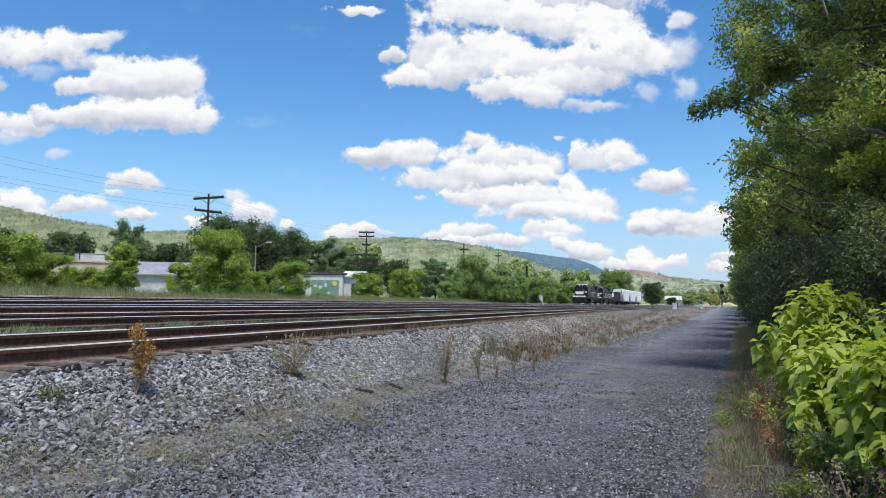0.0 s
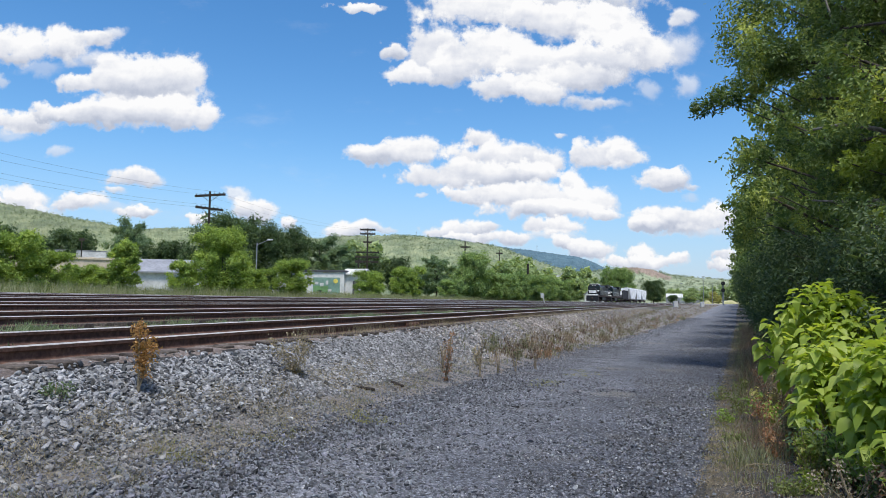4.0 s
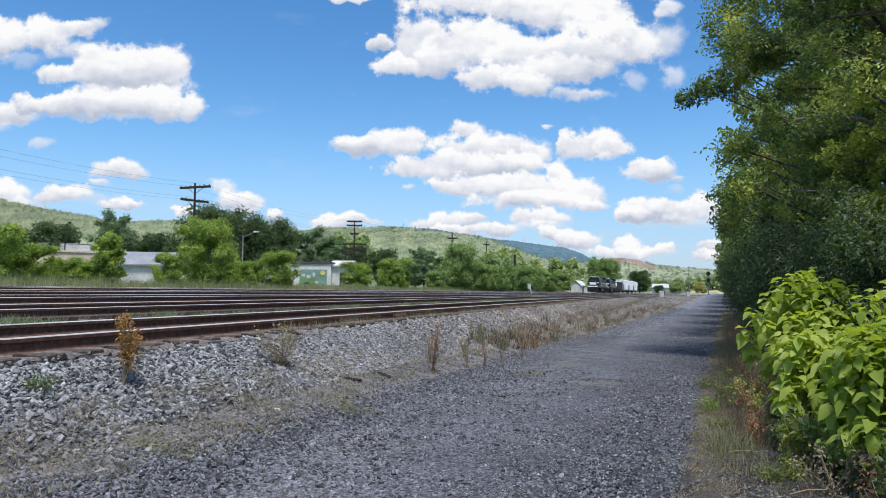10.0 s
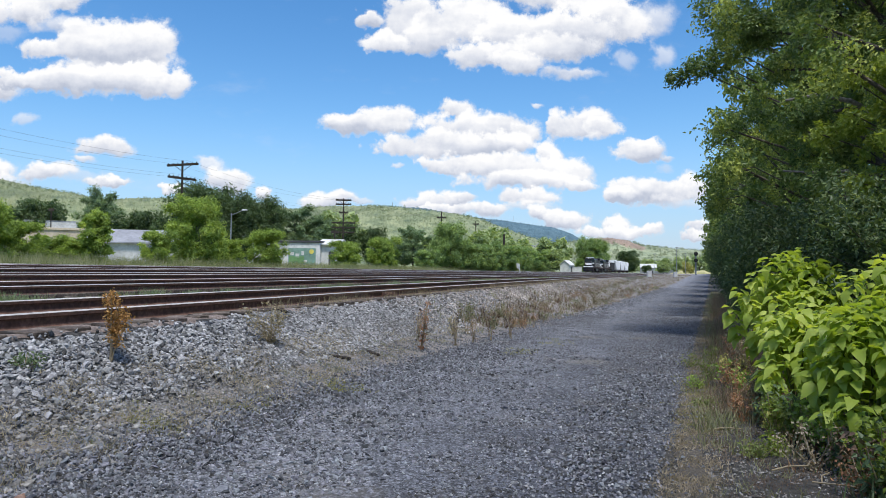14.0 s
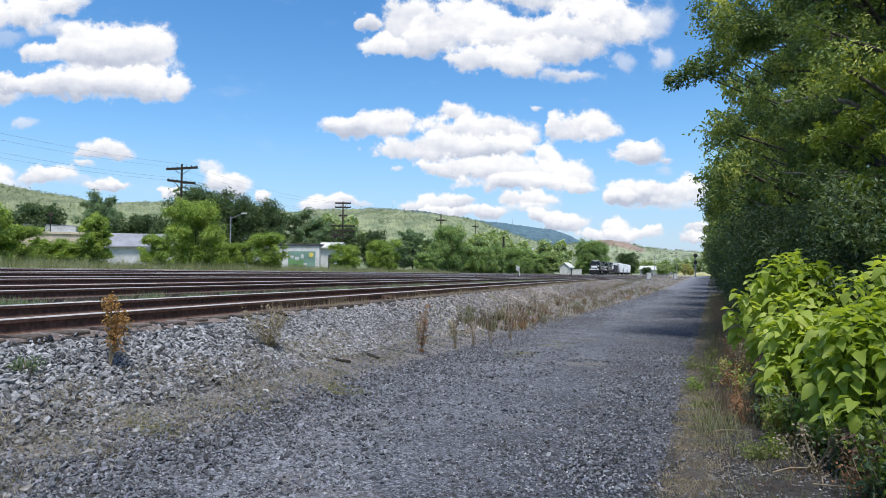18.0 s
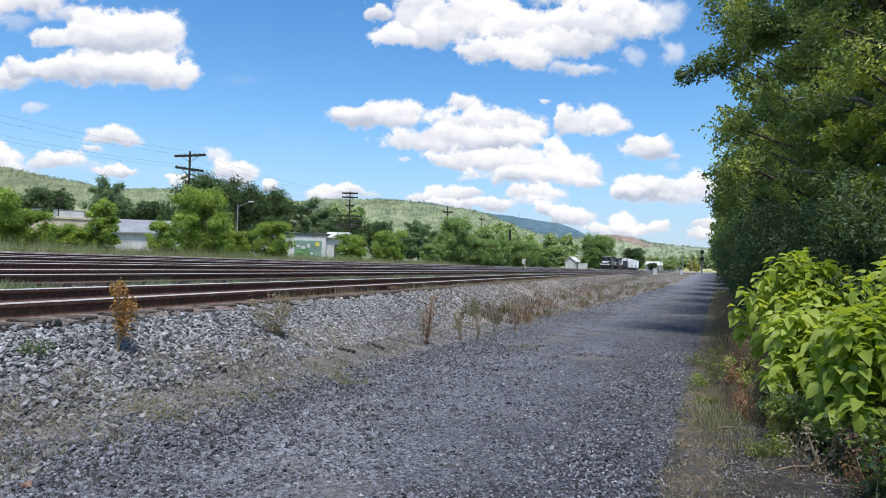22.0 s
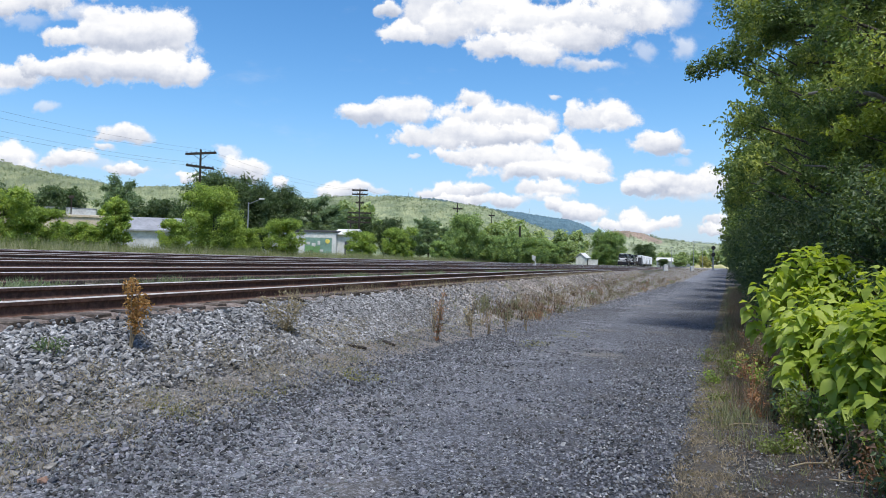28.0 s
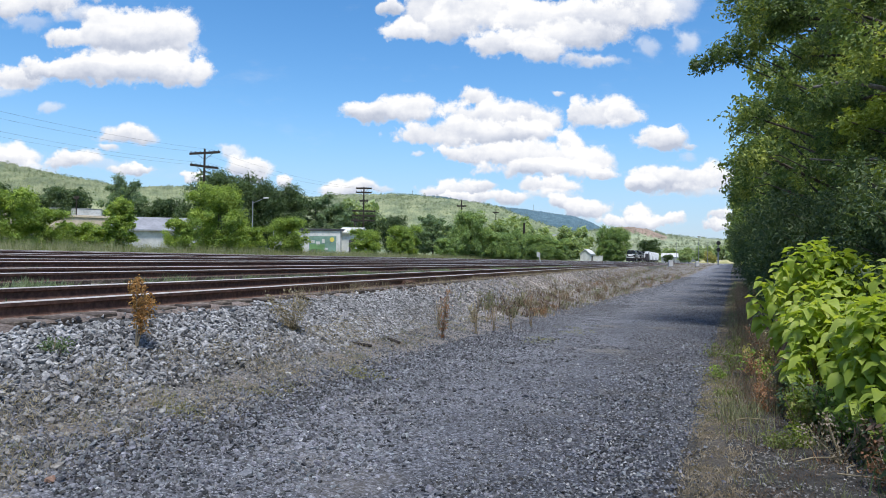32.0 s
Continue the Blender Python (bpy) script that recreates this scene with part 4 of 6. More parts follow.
# trees behind the buildings
plant([(oak, -57.8, 99.0, 120, 0.78, 1.12, None), (dark, -89.0, 89.2, 200, 0.95, 1.05, None), (dark, -82.6, 105.0, 80, 0.8, 1.2, None), (ash, -54.8, 107.0, 90, 0.95, 0.85, None),
       (ash, -51.5, 108.0, 30, 0.8, 0.85, None), (dark, -60.3, 139.0, 10, 1.05, 0.9, None), (dark, -53.7, 141.0, 70, 0.6, 1.5, None), (ash, -45.8, 143.0, 200, 1.0, 0.72, None),
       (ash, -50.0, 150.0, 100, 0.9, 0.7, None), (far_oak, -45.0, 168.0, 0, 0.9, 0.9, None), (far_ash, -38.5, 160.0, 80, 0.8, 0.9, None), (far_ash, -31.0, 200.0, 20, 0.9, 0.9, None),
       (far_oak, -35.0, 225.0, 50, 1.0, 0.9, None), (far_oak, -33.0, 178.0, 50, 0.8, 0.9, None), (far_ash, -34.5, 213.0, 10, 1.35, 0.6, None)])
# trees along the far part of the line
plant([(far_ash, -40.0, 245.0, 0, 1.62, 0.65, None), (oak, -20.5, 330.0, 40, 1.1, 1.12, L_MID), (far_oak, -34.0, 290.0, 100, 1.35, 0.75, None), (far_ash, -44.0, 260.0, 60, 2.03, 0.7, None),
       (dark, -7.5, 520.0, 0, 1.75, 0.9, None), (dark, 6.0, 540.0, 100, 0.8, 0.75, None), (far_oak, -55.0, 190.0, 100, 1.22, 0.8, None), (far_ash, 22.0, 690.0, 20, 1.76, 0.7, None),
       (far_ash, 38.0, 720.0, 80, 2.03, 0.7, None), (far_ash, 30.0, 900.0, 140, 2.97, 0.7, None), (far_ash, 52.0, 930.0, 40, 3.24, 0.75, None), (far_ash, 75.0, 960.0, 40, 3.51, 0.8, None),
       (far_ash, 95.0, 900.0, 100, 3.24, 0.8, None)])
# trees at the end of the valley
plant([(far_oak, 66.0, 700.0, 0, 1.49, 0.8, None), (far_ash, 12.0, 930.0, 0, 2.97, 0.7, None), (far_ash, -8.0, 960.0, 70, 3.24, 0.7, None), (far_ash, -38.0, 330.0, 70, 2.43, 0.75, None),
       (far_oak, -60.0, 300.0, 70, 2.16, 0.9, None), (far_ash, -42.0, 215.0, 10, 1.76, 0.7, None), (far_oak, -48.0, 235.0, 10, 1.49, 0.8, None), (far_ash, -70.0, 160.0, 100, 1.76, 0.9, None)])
for x, y, turn, size, tall in [(40.0, 655.0, 10, 1.1, 1.1), (44.5, 662.0, 80, 0.9, 0.95)]:
    swap_leaves(copy_thing(far_ash, set_on(x, y, turn, size, tall)), L_YELLOW)["label"] = "yellowish sunlit tree at the far end of the line"

# ---- hills ----
M_HILL = surface("hill_forest", [(0.10, 0.14, 0.085), (0.21, 0.25, 0.14), (0.36, 0.385, 0.22)], 0.022, 0.004, 0.95, 1.0, 0.08, depth=9.0)


# blue haze and a cloud's shadow are put into this hill's colour
M_HILL_DARK = surface("hill_shadow_haze", [(0.045, 0.09, 0.115), (0.075, 0.135, 0.17), (0.115, 0.185, 0.215)], 0.035, 0.0022, 0.95, 1.0, 0.08, depth=9.0)
# far slope lightened: distance haze is put into its colour
M_HILL_TOWN = surface("hill_far_woods_hazed", [(0.16, 0.20, 0.13), (0.26, 0.30, 0.19), (0.38, 0.40, 0.26)], 0.02, 0.003, 0.95, 1.0, 0.08, depth=9.0)

M_HILL_RED = surface("hill_bare_red", [(0.17, 0.15, 0.11), (0.31, 0.24, 0.195), (0.42, 0.33, 0.275)], 0.03, 0.004, 0.95, 1.0, 0.08, depth=6.0)


M_CLUMP = foliage("hill_canopy", (0.10, 0.145, 0.09), (0.18, 0.225, 0.13), (0.29, 0.33, 0.19), 0.2, 0.9)
# crowns of the far slope, lightened by the same painted haze
M_CLUMP_FAR = foliage("hill_canopy_far_hazed", (0.16, 0.20, 0.15), (0.25, 0.29, 0.20), (0.36, 0.385, 0.26), 0.2, 0.9)


def hill(name, label, ridge, depth, seed, wood=None, grain=2.2, clumps=0, size=6.0):
    """A wooded ridge: ridge gives (x, y, height) along its crest; it falls towards the yard over depth metres."""
    rp = np.array(ridge, float)
    t = np.linspace(0, 1, 260)
    k = np.linspace(0, 1, len(rp))
    crest = np.stack([np.interp(t, k, rp[:, j]) for j in range(3)], -1)
    for _ in range(14):
        crest[1:-1] = (crest[:-2] + 2 * crest[1:-1] + crest[2:]) / 4
    a = np.concatenate([np.linspace(-0.6, 0, 12)[:-1], np.linspace(0, 1, 46)])
    out = crest[:, :2] / np.linalg.norm(crest[:, :2], axis=1)[:, None]
    r2 = np.random.default_rng(seed)
    x = crest[:, None, 0] - out[:, None, 0] * a[None] * depth
    y = crest[:, None, 1] - out[:, None, 1] * a[None] * depth
    fall = np.where(a >= 0, (np.cos(np.pi * np.clip(a, 0, 1)) + 1) / 2, 1 - (a / 0.6) ** 2)
    folds = 1 + 0.10 * np.sin(x * 0.011 + seed) * np.sin(np.pi * np.clip(a, 0, 1))[None]
    z = crest[:, None, 2] * fall[None] * folds + r2.normal(0, 1.0, x.shape) * grain * (a < 0.97)[None]
    v = np.stack([x, y, z], -1).reshape(-1, 3)
    w = len(a)
    i = (np.arange(len(t) - 1)[:, None] * w + np.arange(w - 1)[None]).ravel()
    if clumps:
        # tree crowns standing in drifts on the slope
        g = r2.integers(0, len(t), clumps) * w + np.clip(11 + (34 * r2.random(clumps) ** 1.3).astype(int), 0, w - 1)
        at = v[g] + r2.normal(0, 9, (clumps, 3)) * np.array([1, 1, 0])
        at = at[np.sin(at[:, 0] * 0.021 + np.sin(at[:, 1] * 0.017) * 2) + r2.normal(0, 0.6, clumps) > -0.35]
        crowns = [(p + np.array([0, 0, size * 0.5]), size * q) for p, q in zip(at, np.exp(r2.normal(0, 0.3, len(at))))]
        cv, cf = leaf_mass(r2, crowns, len(at) * 24, size * 0.6, 0.6, 0.0)
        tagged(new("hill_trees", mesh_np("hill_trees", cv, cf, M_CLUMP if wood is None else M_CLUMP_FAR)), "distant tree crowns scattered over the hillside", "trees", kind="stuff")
    return tagged(new(name, mesh_np(name, v, np.stack([i, i + 1, i + w + 1, i + w], -1), wood or M_HILL, smooth=True)), label, "hill", kind="structure")


hill("hill_long", "long wooded green ridge in the distance", [(-1442, 2064, 118), (-1259, 2118, 158), (-1114, 2160, 190), (-1041, 2182, 203), (-950, 2209, 211), (-859, 2237, 216), (-786, 2259, 213), (-696, 2288, 201), (-605, 2318, 185), (-514, 2347, 168), (-424, 2377, 138), (-333, 2408, 109), (-225, 2444, 76)], 1000, 1, clumps=5000, size=2.8)
hill("hill_blue", "wooded mountain behind the ridge, cloud shadow and haze put into its colour", [(-1251, 2851, 208), (-1110, 2891, 254), (-969, 2933, 268), (-875, 2963, 260), (-781, 2993, 246), (-664, 3030, 233), (-570, 3060, 224), (-453, 3098, 206), (-359, 3128, 190), (-278, 3155, 162), (-196, 3184, 119), (-126, 3211, 51)], 800, 5, M_HILL_DARK)
hill("hill_red", "bare reddish hillside far behind the town", [(-210, 2180, 60), (-165, 2190, 92), (-125, 2203, 106), (-82, 2214, 107), (-35, 2228, 100), (20, 2246, 78)], 350, 6, M_HILL_RED, 1.2)
hill("hill_left", "wooded green hillside sloping down", [(-1951, 1264, 277), (-1761, 1325, 254), (-1598, 1378, 230), (-1516, 1404, 214), (-1434, 1431, 195), (-1339, 1462, 176), (-1258, 1489, 150), (-1190, 1513, 109), (-1136, 1535, 45)], 700, 2, clumps=4000, size=2.2)
hill("hill_saddle", "low green ridge between two hills", [(-2091, 2173, 190), (-1948, 2214, 231), (-1856, 2241, 249), (-1743, 2275, 257), (-1620, 2313, 262), (-1498, 2351, 258), (-1334, 2403, 232), (-1171, 2456, 202), (-1008, 2511, 140)], 900, 3, clumps=2000, size=2.8)
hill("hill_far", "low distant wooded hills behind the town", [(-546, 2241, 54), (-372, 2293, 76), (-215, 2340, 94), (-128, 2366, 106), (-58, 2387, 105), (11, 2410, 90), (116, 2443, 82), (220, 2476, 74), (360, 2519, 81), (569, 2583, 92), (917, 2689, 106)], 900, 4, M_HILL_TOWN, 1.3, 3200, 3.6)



# ---- poles and wires ----
def utility_pole(x, y, top, arms, label, r=0.16):
    """arms: (height below the top, half length, turn in degrees)."""
    z = float(land(x, y))
    ob = thing("utility_pole", pose(x, y, z - 0.1), label, "utility pole", "utility poles")
    part("pole", rod((0, 0, 0), (0, 0, top - z), r, r * 0.7, 10), M_POLE, ob)
    for drop, half, turn in arms:
        t = Matrix.Rotation(radians(turn), 4, "Z")
        at = Vector((0, 0, top - z - drop))
        bar = part("crossarm", box(2 * half, 0.2, 0.24, at + Vector((0, 0, -0.12)), 0.01, turn=t), M_POLE, ob)
        for k in (-0.92, -0.62, -0.3, 0.3, 0.62, 0.92):
            p = at + t @ Vector((half * k, 0, 0.08))
            part("insulator", rod(p, p + Vector((0, 0, 0.18)), 0.06, 0.04, 6), M_POLE, bar)
        for sgn in (-1, 1):
            part("brace", rod(at + t @ Vector((half * 0.55 * sgn, 0.09, -0.05)), at + Vector((0, 0, -0.75)), 0.03, 0.03, 5), M_POLE, bar)
    return ob


utility_pole(-48.6, 68.0, 13.5, [(0.45, 2.1, -5.6), (1.95, 1.73, 69)], "dark wooden utility pole with two crossed arms")
utility_pole(-47.6, 110.3, 13.6, [(0.3, 1.3, 20), (1.0, 1.3, 20), (2.4, 0.7, 20), (4.1, 2.0, 20), (4.9, 2.0, 20), (5.7, 1.9, 20)], "wooden utility pole with stacked crossarms")
utility_pole(-37.3, 134.5, 13.3, [(1.2, 0.9, 10)], "thin wooden utility pole")
utility_pole(-39.7, 175.7, 14.4, [(0.8, 0.8, 10)], "thin wooden utility pole", 0.12)
utility_pole(-27.6, 149.5, 9.6, [], "short thick dark wooden pole", 0.3)
utility_pole(-38.9, 87.3, 7.0, [(0.4, 0.5, 10)], "grey wooden service pole beside the warehouse", 0.12)
utility_pole(-78.0, 80.2, 9.7, [(0.3, 0.35, 20)], "slim pale light pole", 0.1)

# ---- the train ----
P_BLACK = paint("loco_black", (0.012, 0.012, 0.014), 0.45, 0.0, 0.3)
P_WHITE = paint("loco_white", (0.75, 0.75, 0.74), 0.5)
P_CAR = paint("car_white", (0.82, 0.83, 0.84), 0.5)
P_GRIME = paint("underframe_grime", (0.05, 0.032, 0.025), 0.9, 0.0, 0.3)
P_END = paint("car_end_dark", (0.04, 0.04, 0.045), 0.7, 0.0, 0.25)
P_GLASS = paint("cab_glass", (0.02, 0.03, 0.035), 0.1)
P_STEEL = paint("wheel_steel", (0.10, 0.08, 0.07), 0.6, 0.6)
P_GREY = paint("grey_steel", (0.30, 0.31, 0.32), 0.5, 0.4)


def bogie(parent, y, axles=3, gap=1.7):
    b = part("truck", box(2.3, (axles - 1) * gap + 1.5, 0.38, (0, y, 0.42), 0.06), P_GRIME, parent)
    for i in range(axles):
        yy = y + (i - (axles - 1) / 2) * gap
        for s in (-0.75, 0.75):
            part("wheel", rod((s - 0.07, yy, 0.5), (s + 0.07, yy, 0.5), 0.5, 0.5, 14), P_STEEL, b)
        for s in (-1.1, 1.1):
            part("axle_box", box(0.2, 0.4, 0.4, (s, yy, 0.32), 0.04), P_GRIME, b)


def locomotive(label):
    """A six-axle road locomotive, nose at y = 0 towards -y, 22 m long."""
    ob = thing("locomotive", pose(0, 0, 0), label, "locomotive", "locomotives")
    part("frame", box(2.9, 21.0, 0.45, (0, 11.0, 1.25), 0.05), P_GRIME, ob)
    part("pilot", prism([(-1.45, 0.25), (1.45, 0.25), (1.45, 1.5), (-1.45, 1.5)], 0.25, (0, 0.5, 0), bevel=0.03), P_BLACK, ob)
    part("coupler", box(0.35, 0.7, 0.35, (0, 0.15, 0.75), 0.05), P_GRIME, ob)
    nose = part("nose", prism([(-0.85, 1.7), (0.85, 1.7), (0.85, 3.0), (0.55, 3.35), (-0.55, 3.35), (-0.85, 3.0)], 1.9, (0, 2.0, 0), bevel=0.06), P_BLACK, ob)
    part("nose_stripe", box(1.74, 0.04, 0.62, (0, 1.03, 2.2), 0.01), P_WHITE, nose, "white painted panel on the nose")
    part("number_stripe", box(2.9, 0.04, 0.3, (0, 0.5, 1.58), 0.01), P_WHITE, ob, "white sill stripe")
    for s in (-0.3, 0.3):
        part("headlight", rod((s, 2.96, 4.12), (s, 2.86, 4.12), 0.11, 0.11, 10), P_WHITE, ob)
    cab = part("cab", prism([(-1.5, 1.7), (1.5, 1.7), (1.5, 3.7), (1.1, 4.35), (-1.1, 4.35), (-1.5, 3.7)], 2.6, (0, 4.3, 0), bevel=0.05), P_BLACK, ob)
    part("cab_roof", prism([(-1.12, 4.36), (1.12, 4.36), (0.9, 4.5), (-0.9, 4.5)], 2.6, (0, 4.3, 0)), P_WHITE, cab, "pale sunlit cab roof")
    for s in (-0.72, 0.72):
        part("windscreen", box(1.05, 0.05, 0.75, (s, 2.98, 3.1), 0.01), P_GLASS, cab)
        part("cab_stripe", box(1.2, 0.04, 0.3, (s, 2.985, 2.6), 0.01), P_WHITE, cab)
    for s in (-1, 1):
        for yy in (3.8, 4.9):
            part("side_window", box(0.05, 0.8, 0.7, (1.5 * s, yy, 3.0), 0.01), P_GLASS, cab)
    hood = part("hood", prism([(-0.95, 1.7), (0.95, 1.7), (0.95, 3.9), (0.7, 4.2), (-0.7, 4.2), (-0.95, 3.9)], 15.2, (0, 13.2, 0), bevel=0.05), P_BLACK, ob)
    for i in range(9):
        for s in (-1, 1):
            part("hood_door", box(0.05, 1.3, 1.6, (0.965 * s, 6.8 + i * 1.5, 1.9), 0.015), P_BLACK, hood)
    part("radiator", box(2.9, 4.2, 0.7, (0, 18.4, 3.75), 0.08), P_BLACK, hood)
    part("exhaust", box(0.7, 1.0, 0.35, (0, 10.5, 4.2), 0.05), P_GRIME, hood)
    for yy in (8.0, 13.4, 16.2):
        part("roof_fan", rod((0, yy, 4.2), (0, yy, 4.38), 0.6, 0.55, 14), P_GRIME, hood)
    for s in (-1, 1):
        part("handrail", rod((1.42 * s, 6.0, 2.75), (1.42 * s, 21.0, 2.75), 0.025, 0.025, 6), P_WHITE, ob)
        for i in range(9):
            part("stanchion", rod((1.42 * s, 6.0 + i * 1.87, 1.7), (1.42 * s, 6.0 + i * 1.87, 2.75), 0.02, 0.02, 6), P_WHITE, ob)
        part("steps", box(0.35, 0.8, 1.0, (1.25 * s, 0.9, 0.4), 0.03), P_GRIME, ob)
    part("fuel_tank", box(2.5, 5.5, 0.85, (0, 11.0, 0.4), 0.12), P_BLACK, ob)
    bogie(ob, 4.3)
    bogie(ob, 17.8)
    return ob


def hopper(label):
    """A covered hopper wagon, 18.6 m long from y = 0: high ribbed sides, ends sloping in below."""
    ob = thing("freight_car", pose(0, 0, 0), label, "freight car", "freight cars")
    quarter = Matrix.Rotation(radians(90), 4, "Z")
    body = part("body", prism([(0.5, 4.55), (18.1, 4.55), (18.1, 3.2), (15.6, 1.2), (3.0, 1.2), (0.5, 3.2)], 3.0, turn=quarter, bevel=0.03), P_CAR, ob)
    part("roof", prism([(-1.52, 4.56), (1.52, 4.56), (1.1, 4.78), (0, 4.85), (-1.1, 4.78)], 17.7, (0, 9.3, 0)), P_CAR, ob)
    part("running_board", box(0.7, 17.4, 0.06, (0, 9.3, 4.9), 0.01), P_GREY, ob)
    for i in range(4):
        part("hatch", rod((0, 2.6 + i * 4.4, 4.82), (0, 2.6 + i * 4.4, 5.0), 0.5, 0.42, 12), P_CAR, ob)
        part("outlet", prism([(-1.2, 1.25), (1.2, 1.25), (0.35, 0.55), (-0.35, 0.55)], 2.2, (0, 4.6 + i * 3.1, 0)), P_GREY, ob)
    for s in (-1, 1):
        for i in range(14):
            foot = 1.3 if 2 < i < 12 else 3.25
            part("side_post", box(0.08, 0.11, 4.5 - foot, (1.52 * s, 0.75 + i * 1.315, foot), 0.01), P_CAR, body)
        part("sill", box(0.14, 17.6, 0.24, (1.42 * s, 9.3, 1.0), 0.02), P_GREY, body)
        for yy in (0.62, 17.98):
            part("corner_post", box(0.12, 0.12, 2.2, (1.4 * s, yy, 1.05), 0.02), P_GREY, body)
    for yy in (0.4, 18.2):
        part("end_platform", box(2.9, 0.5, 0.12, (0, yy, 1.05), 0.02), P_GRIME, ob)
        part("ladder", box(0.45, 0.06, 3.2, (1.05, yy + (-0.03 if yy < 9 else 0.03), 1.2), 0.01), P_GREY, ob)
    part("coupler", box(0.3, 0.9, 0.3, (0, -0.1, 0.75), 0.05), P_GRIME, ob)
    bogie(ob, 2.3, 2)
    bogie(ob, 16.3, 2)
    return ob


def gondola(label):
    """A low dark open wagon, 13.5 m long from y = 0."""
    ob = thing("freight_car", pose(0, 0, 0), label, "freight car", "freight cars")
    tub = part("tub", box(2.9, 12.6, 2.5, (0, 6.75, 1.1), 0.06), P_END, ob)
    for s in (-1, 1):
        part("top_rail", box(0.16, 12.7, 0.16, (1.45 * s, 6.75, 3.55), 0.02), P_GRIME, tub)
        for i in range(9):
            part("side_post", box(0.1, 0.14, 2.4, (1.47 * s, 0.75 + i * 1.5, 1.15), 0.02), P_END, tub)
    part("hand_brake", box(0.5, 0.1, 1.2, (0.9, 0.38, 2.2), 0.02), P_WHITE, tub, "white hand-brake stand")
    bogie(ob, 2.2, 2)
    bogie(ob, 11.3, 2)
    return ob


TRAIN = []
loco_1 = locomotive("black diesel locomotive with white nose panel, lights facing the yard")
TRAIN.append((loco_1, 0.0))
TRAIN.append((copy_thing(loco_1, pose(0, 0, 0)), 22.8))
TRAIN[1][0]["label"] = "black diesel locomotive coupled behind the leading one"
car_1 = hopper("white covered hopper wagon with ribbed sides and sloping ends")
for i in range(3):
    TRAIN.append((car_1 if i == 0 else copy_thing(car_1, pose(0, 0, 0)), 66.5 + 19.2 * i))
wagon = gondola("low dark open wagon behind the locomotives")
TRAIN.append((wagon, 48.0))


def train_pose(t, back, long):
    """Where a vehicle stands on the last track when the leading nose has run back along the line for t seconds."""
    y0 = 161 + 4.1 * t - 0.021 * t * t + back
    s = -23.85
    x0, x1 = s + float(bend(y0 + 3)), s + float(bend(y0 + long - 3))
    z = float(rail_top(s)) + 0.0
    z = max(z, float(land(x0, y0)) + 0.205)
    return pose(x0 - 3 * (x1 - x0) / (long - 6), y0, z, 0, 0, -math.degrees(math.atan2(x1 - x0, long - 6)))


def motions():
    for ob, back in TRAIN:
        walk(ob, [(float(t), train_pose(t, back, 21.0)) for t in range(0, 33, 2)])


# ---- signals and trackside boxes ----
P_BOX = paint("box_white", (0.50, 0.50, 0.49), 0.6)
P_DARK = paint("signal_black", (0.015, 0.015, 0.015), 0.6)


def signal_mast(x, y, label):
    ob = thing("railway_signal", pose(x, y, float(land(x, y))), label, "railway signal")
    part("mast", rod((0, 0, 0), (0, 0, 6.2), 0.09, 0.08, 8), P_GREY, ob)
    part("foundation", box(0.7, 0.7, 0.5, (0, 0, -0.2), 0.04), P_GREY, ob)
    for z in (4.0, 5.8):
        head = part("signal_head", rod((0, -0.12, z), (0, 0.05, z), 0.55, 0.55, 20), P_DARK, ob)
        part("lamp_case", rod((0, 0.05, z), (0, 0.4, z), 0.25, 0.2, 12), P_DARK, head)
        part("hood", rod((0, -0.5, z), (0, -0.1, z), 0.16, 0.16, 10), P_DARK, head)
    part("ladder", box(0.4, 0.05, 5.4, (0, 0.35, 0.2)), P_GREY, ob)
    return ob


signal_mast(14.9, 203.5, "railway signal mast with two black round heads")


def relay_box(x, y, w, h, label, group="trackside boxes"):
    ob = thing("relay_box", pose(x, y, float(land(x, y)) - 0.05, 0, 0, 10), label, "equipment box", group)
    part("body", box(w, 0.8, h, (0, 0, 0.15), 0.03), P_BOX, ob)
    part("roof", prism([(-w / 2 - 0.06, 0), (w / 2 + 0.06, 0), (0, 0.16)], 0.92, (0, 0, h + 0.15)), P_BOX, ob)
    part("base", box(w + 0.1, 0.9, 0.18, (0, 0, 0), 0.02), P_GREY, ob)
    part("door", box(w * 0.8, 0.03, h * 0.85, (0, -0.41, 0.25), 0.01), P_BOX, ob)
    part("handle", box(0.04, 0.05, 0.2, (w * 0.3, -0.44, h * 0.55)), P_GREY, ob)
    return ob


relay_box(1.9, 136.9, 0.75, 1.0, "white steel relay box beside the tracks")
relay_box(6.8, 143.7, 0.6, 0.8, "white steel relay box beside the tracks")

# ---- buildings ----
P_TAN = paint("wall_tan", (0.50, 0.42, 0.32), 0.85)
P_WALL = paint("wall_white", (0.54, 0.54, 0.53), 0.8)
P_ROOF = paint("roof_grey", (0.26, 0.27, 0.30), 0.8)
P_TRIM = paint("trim_dark", (0.06, 0.06, 0.07), 0.7)


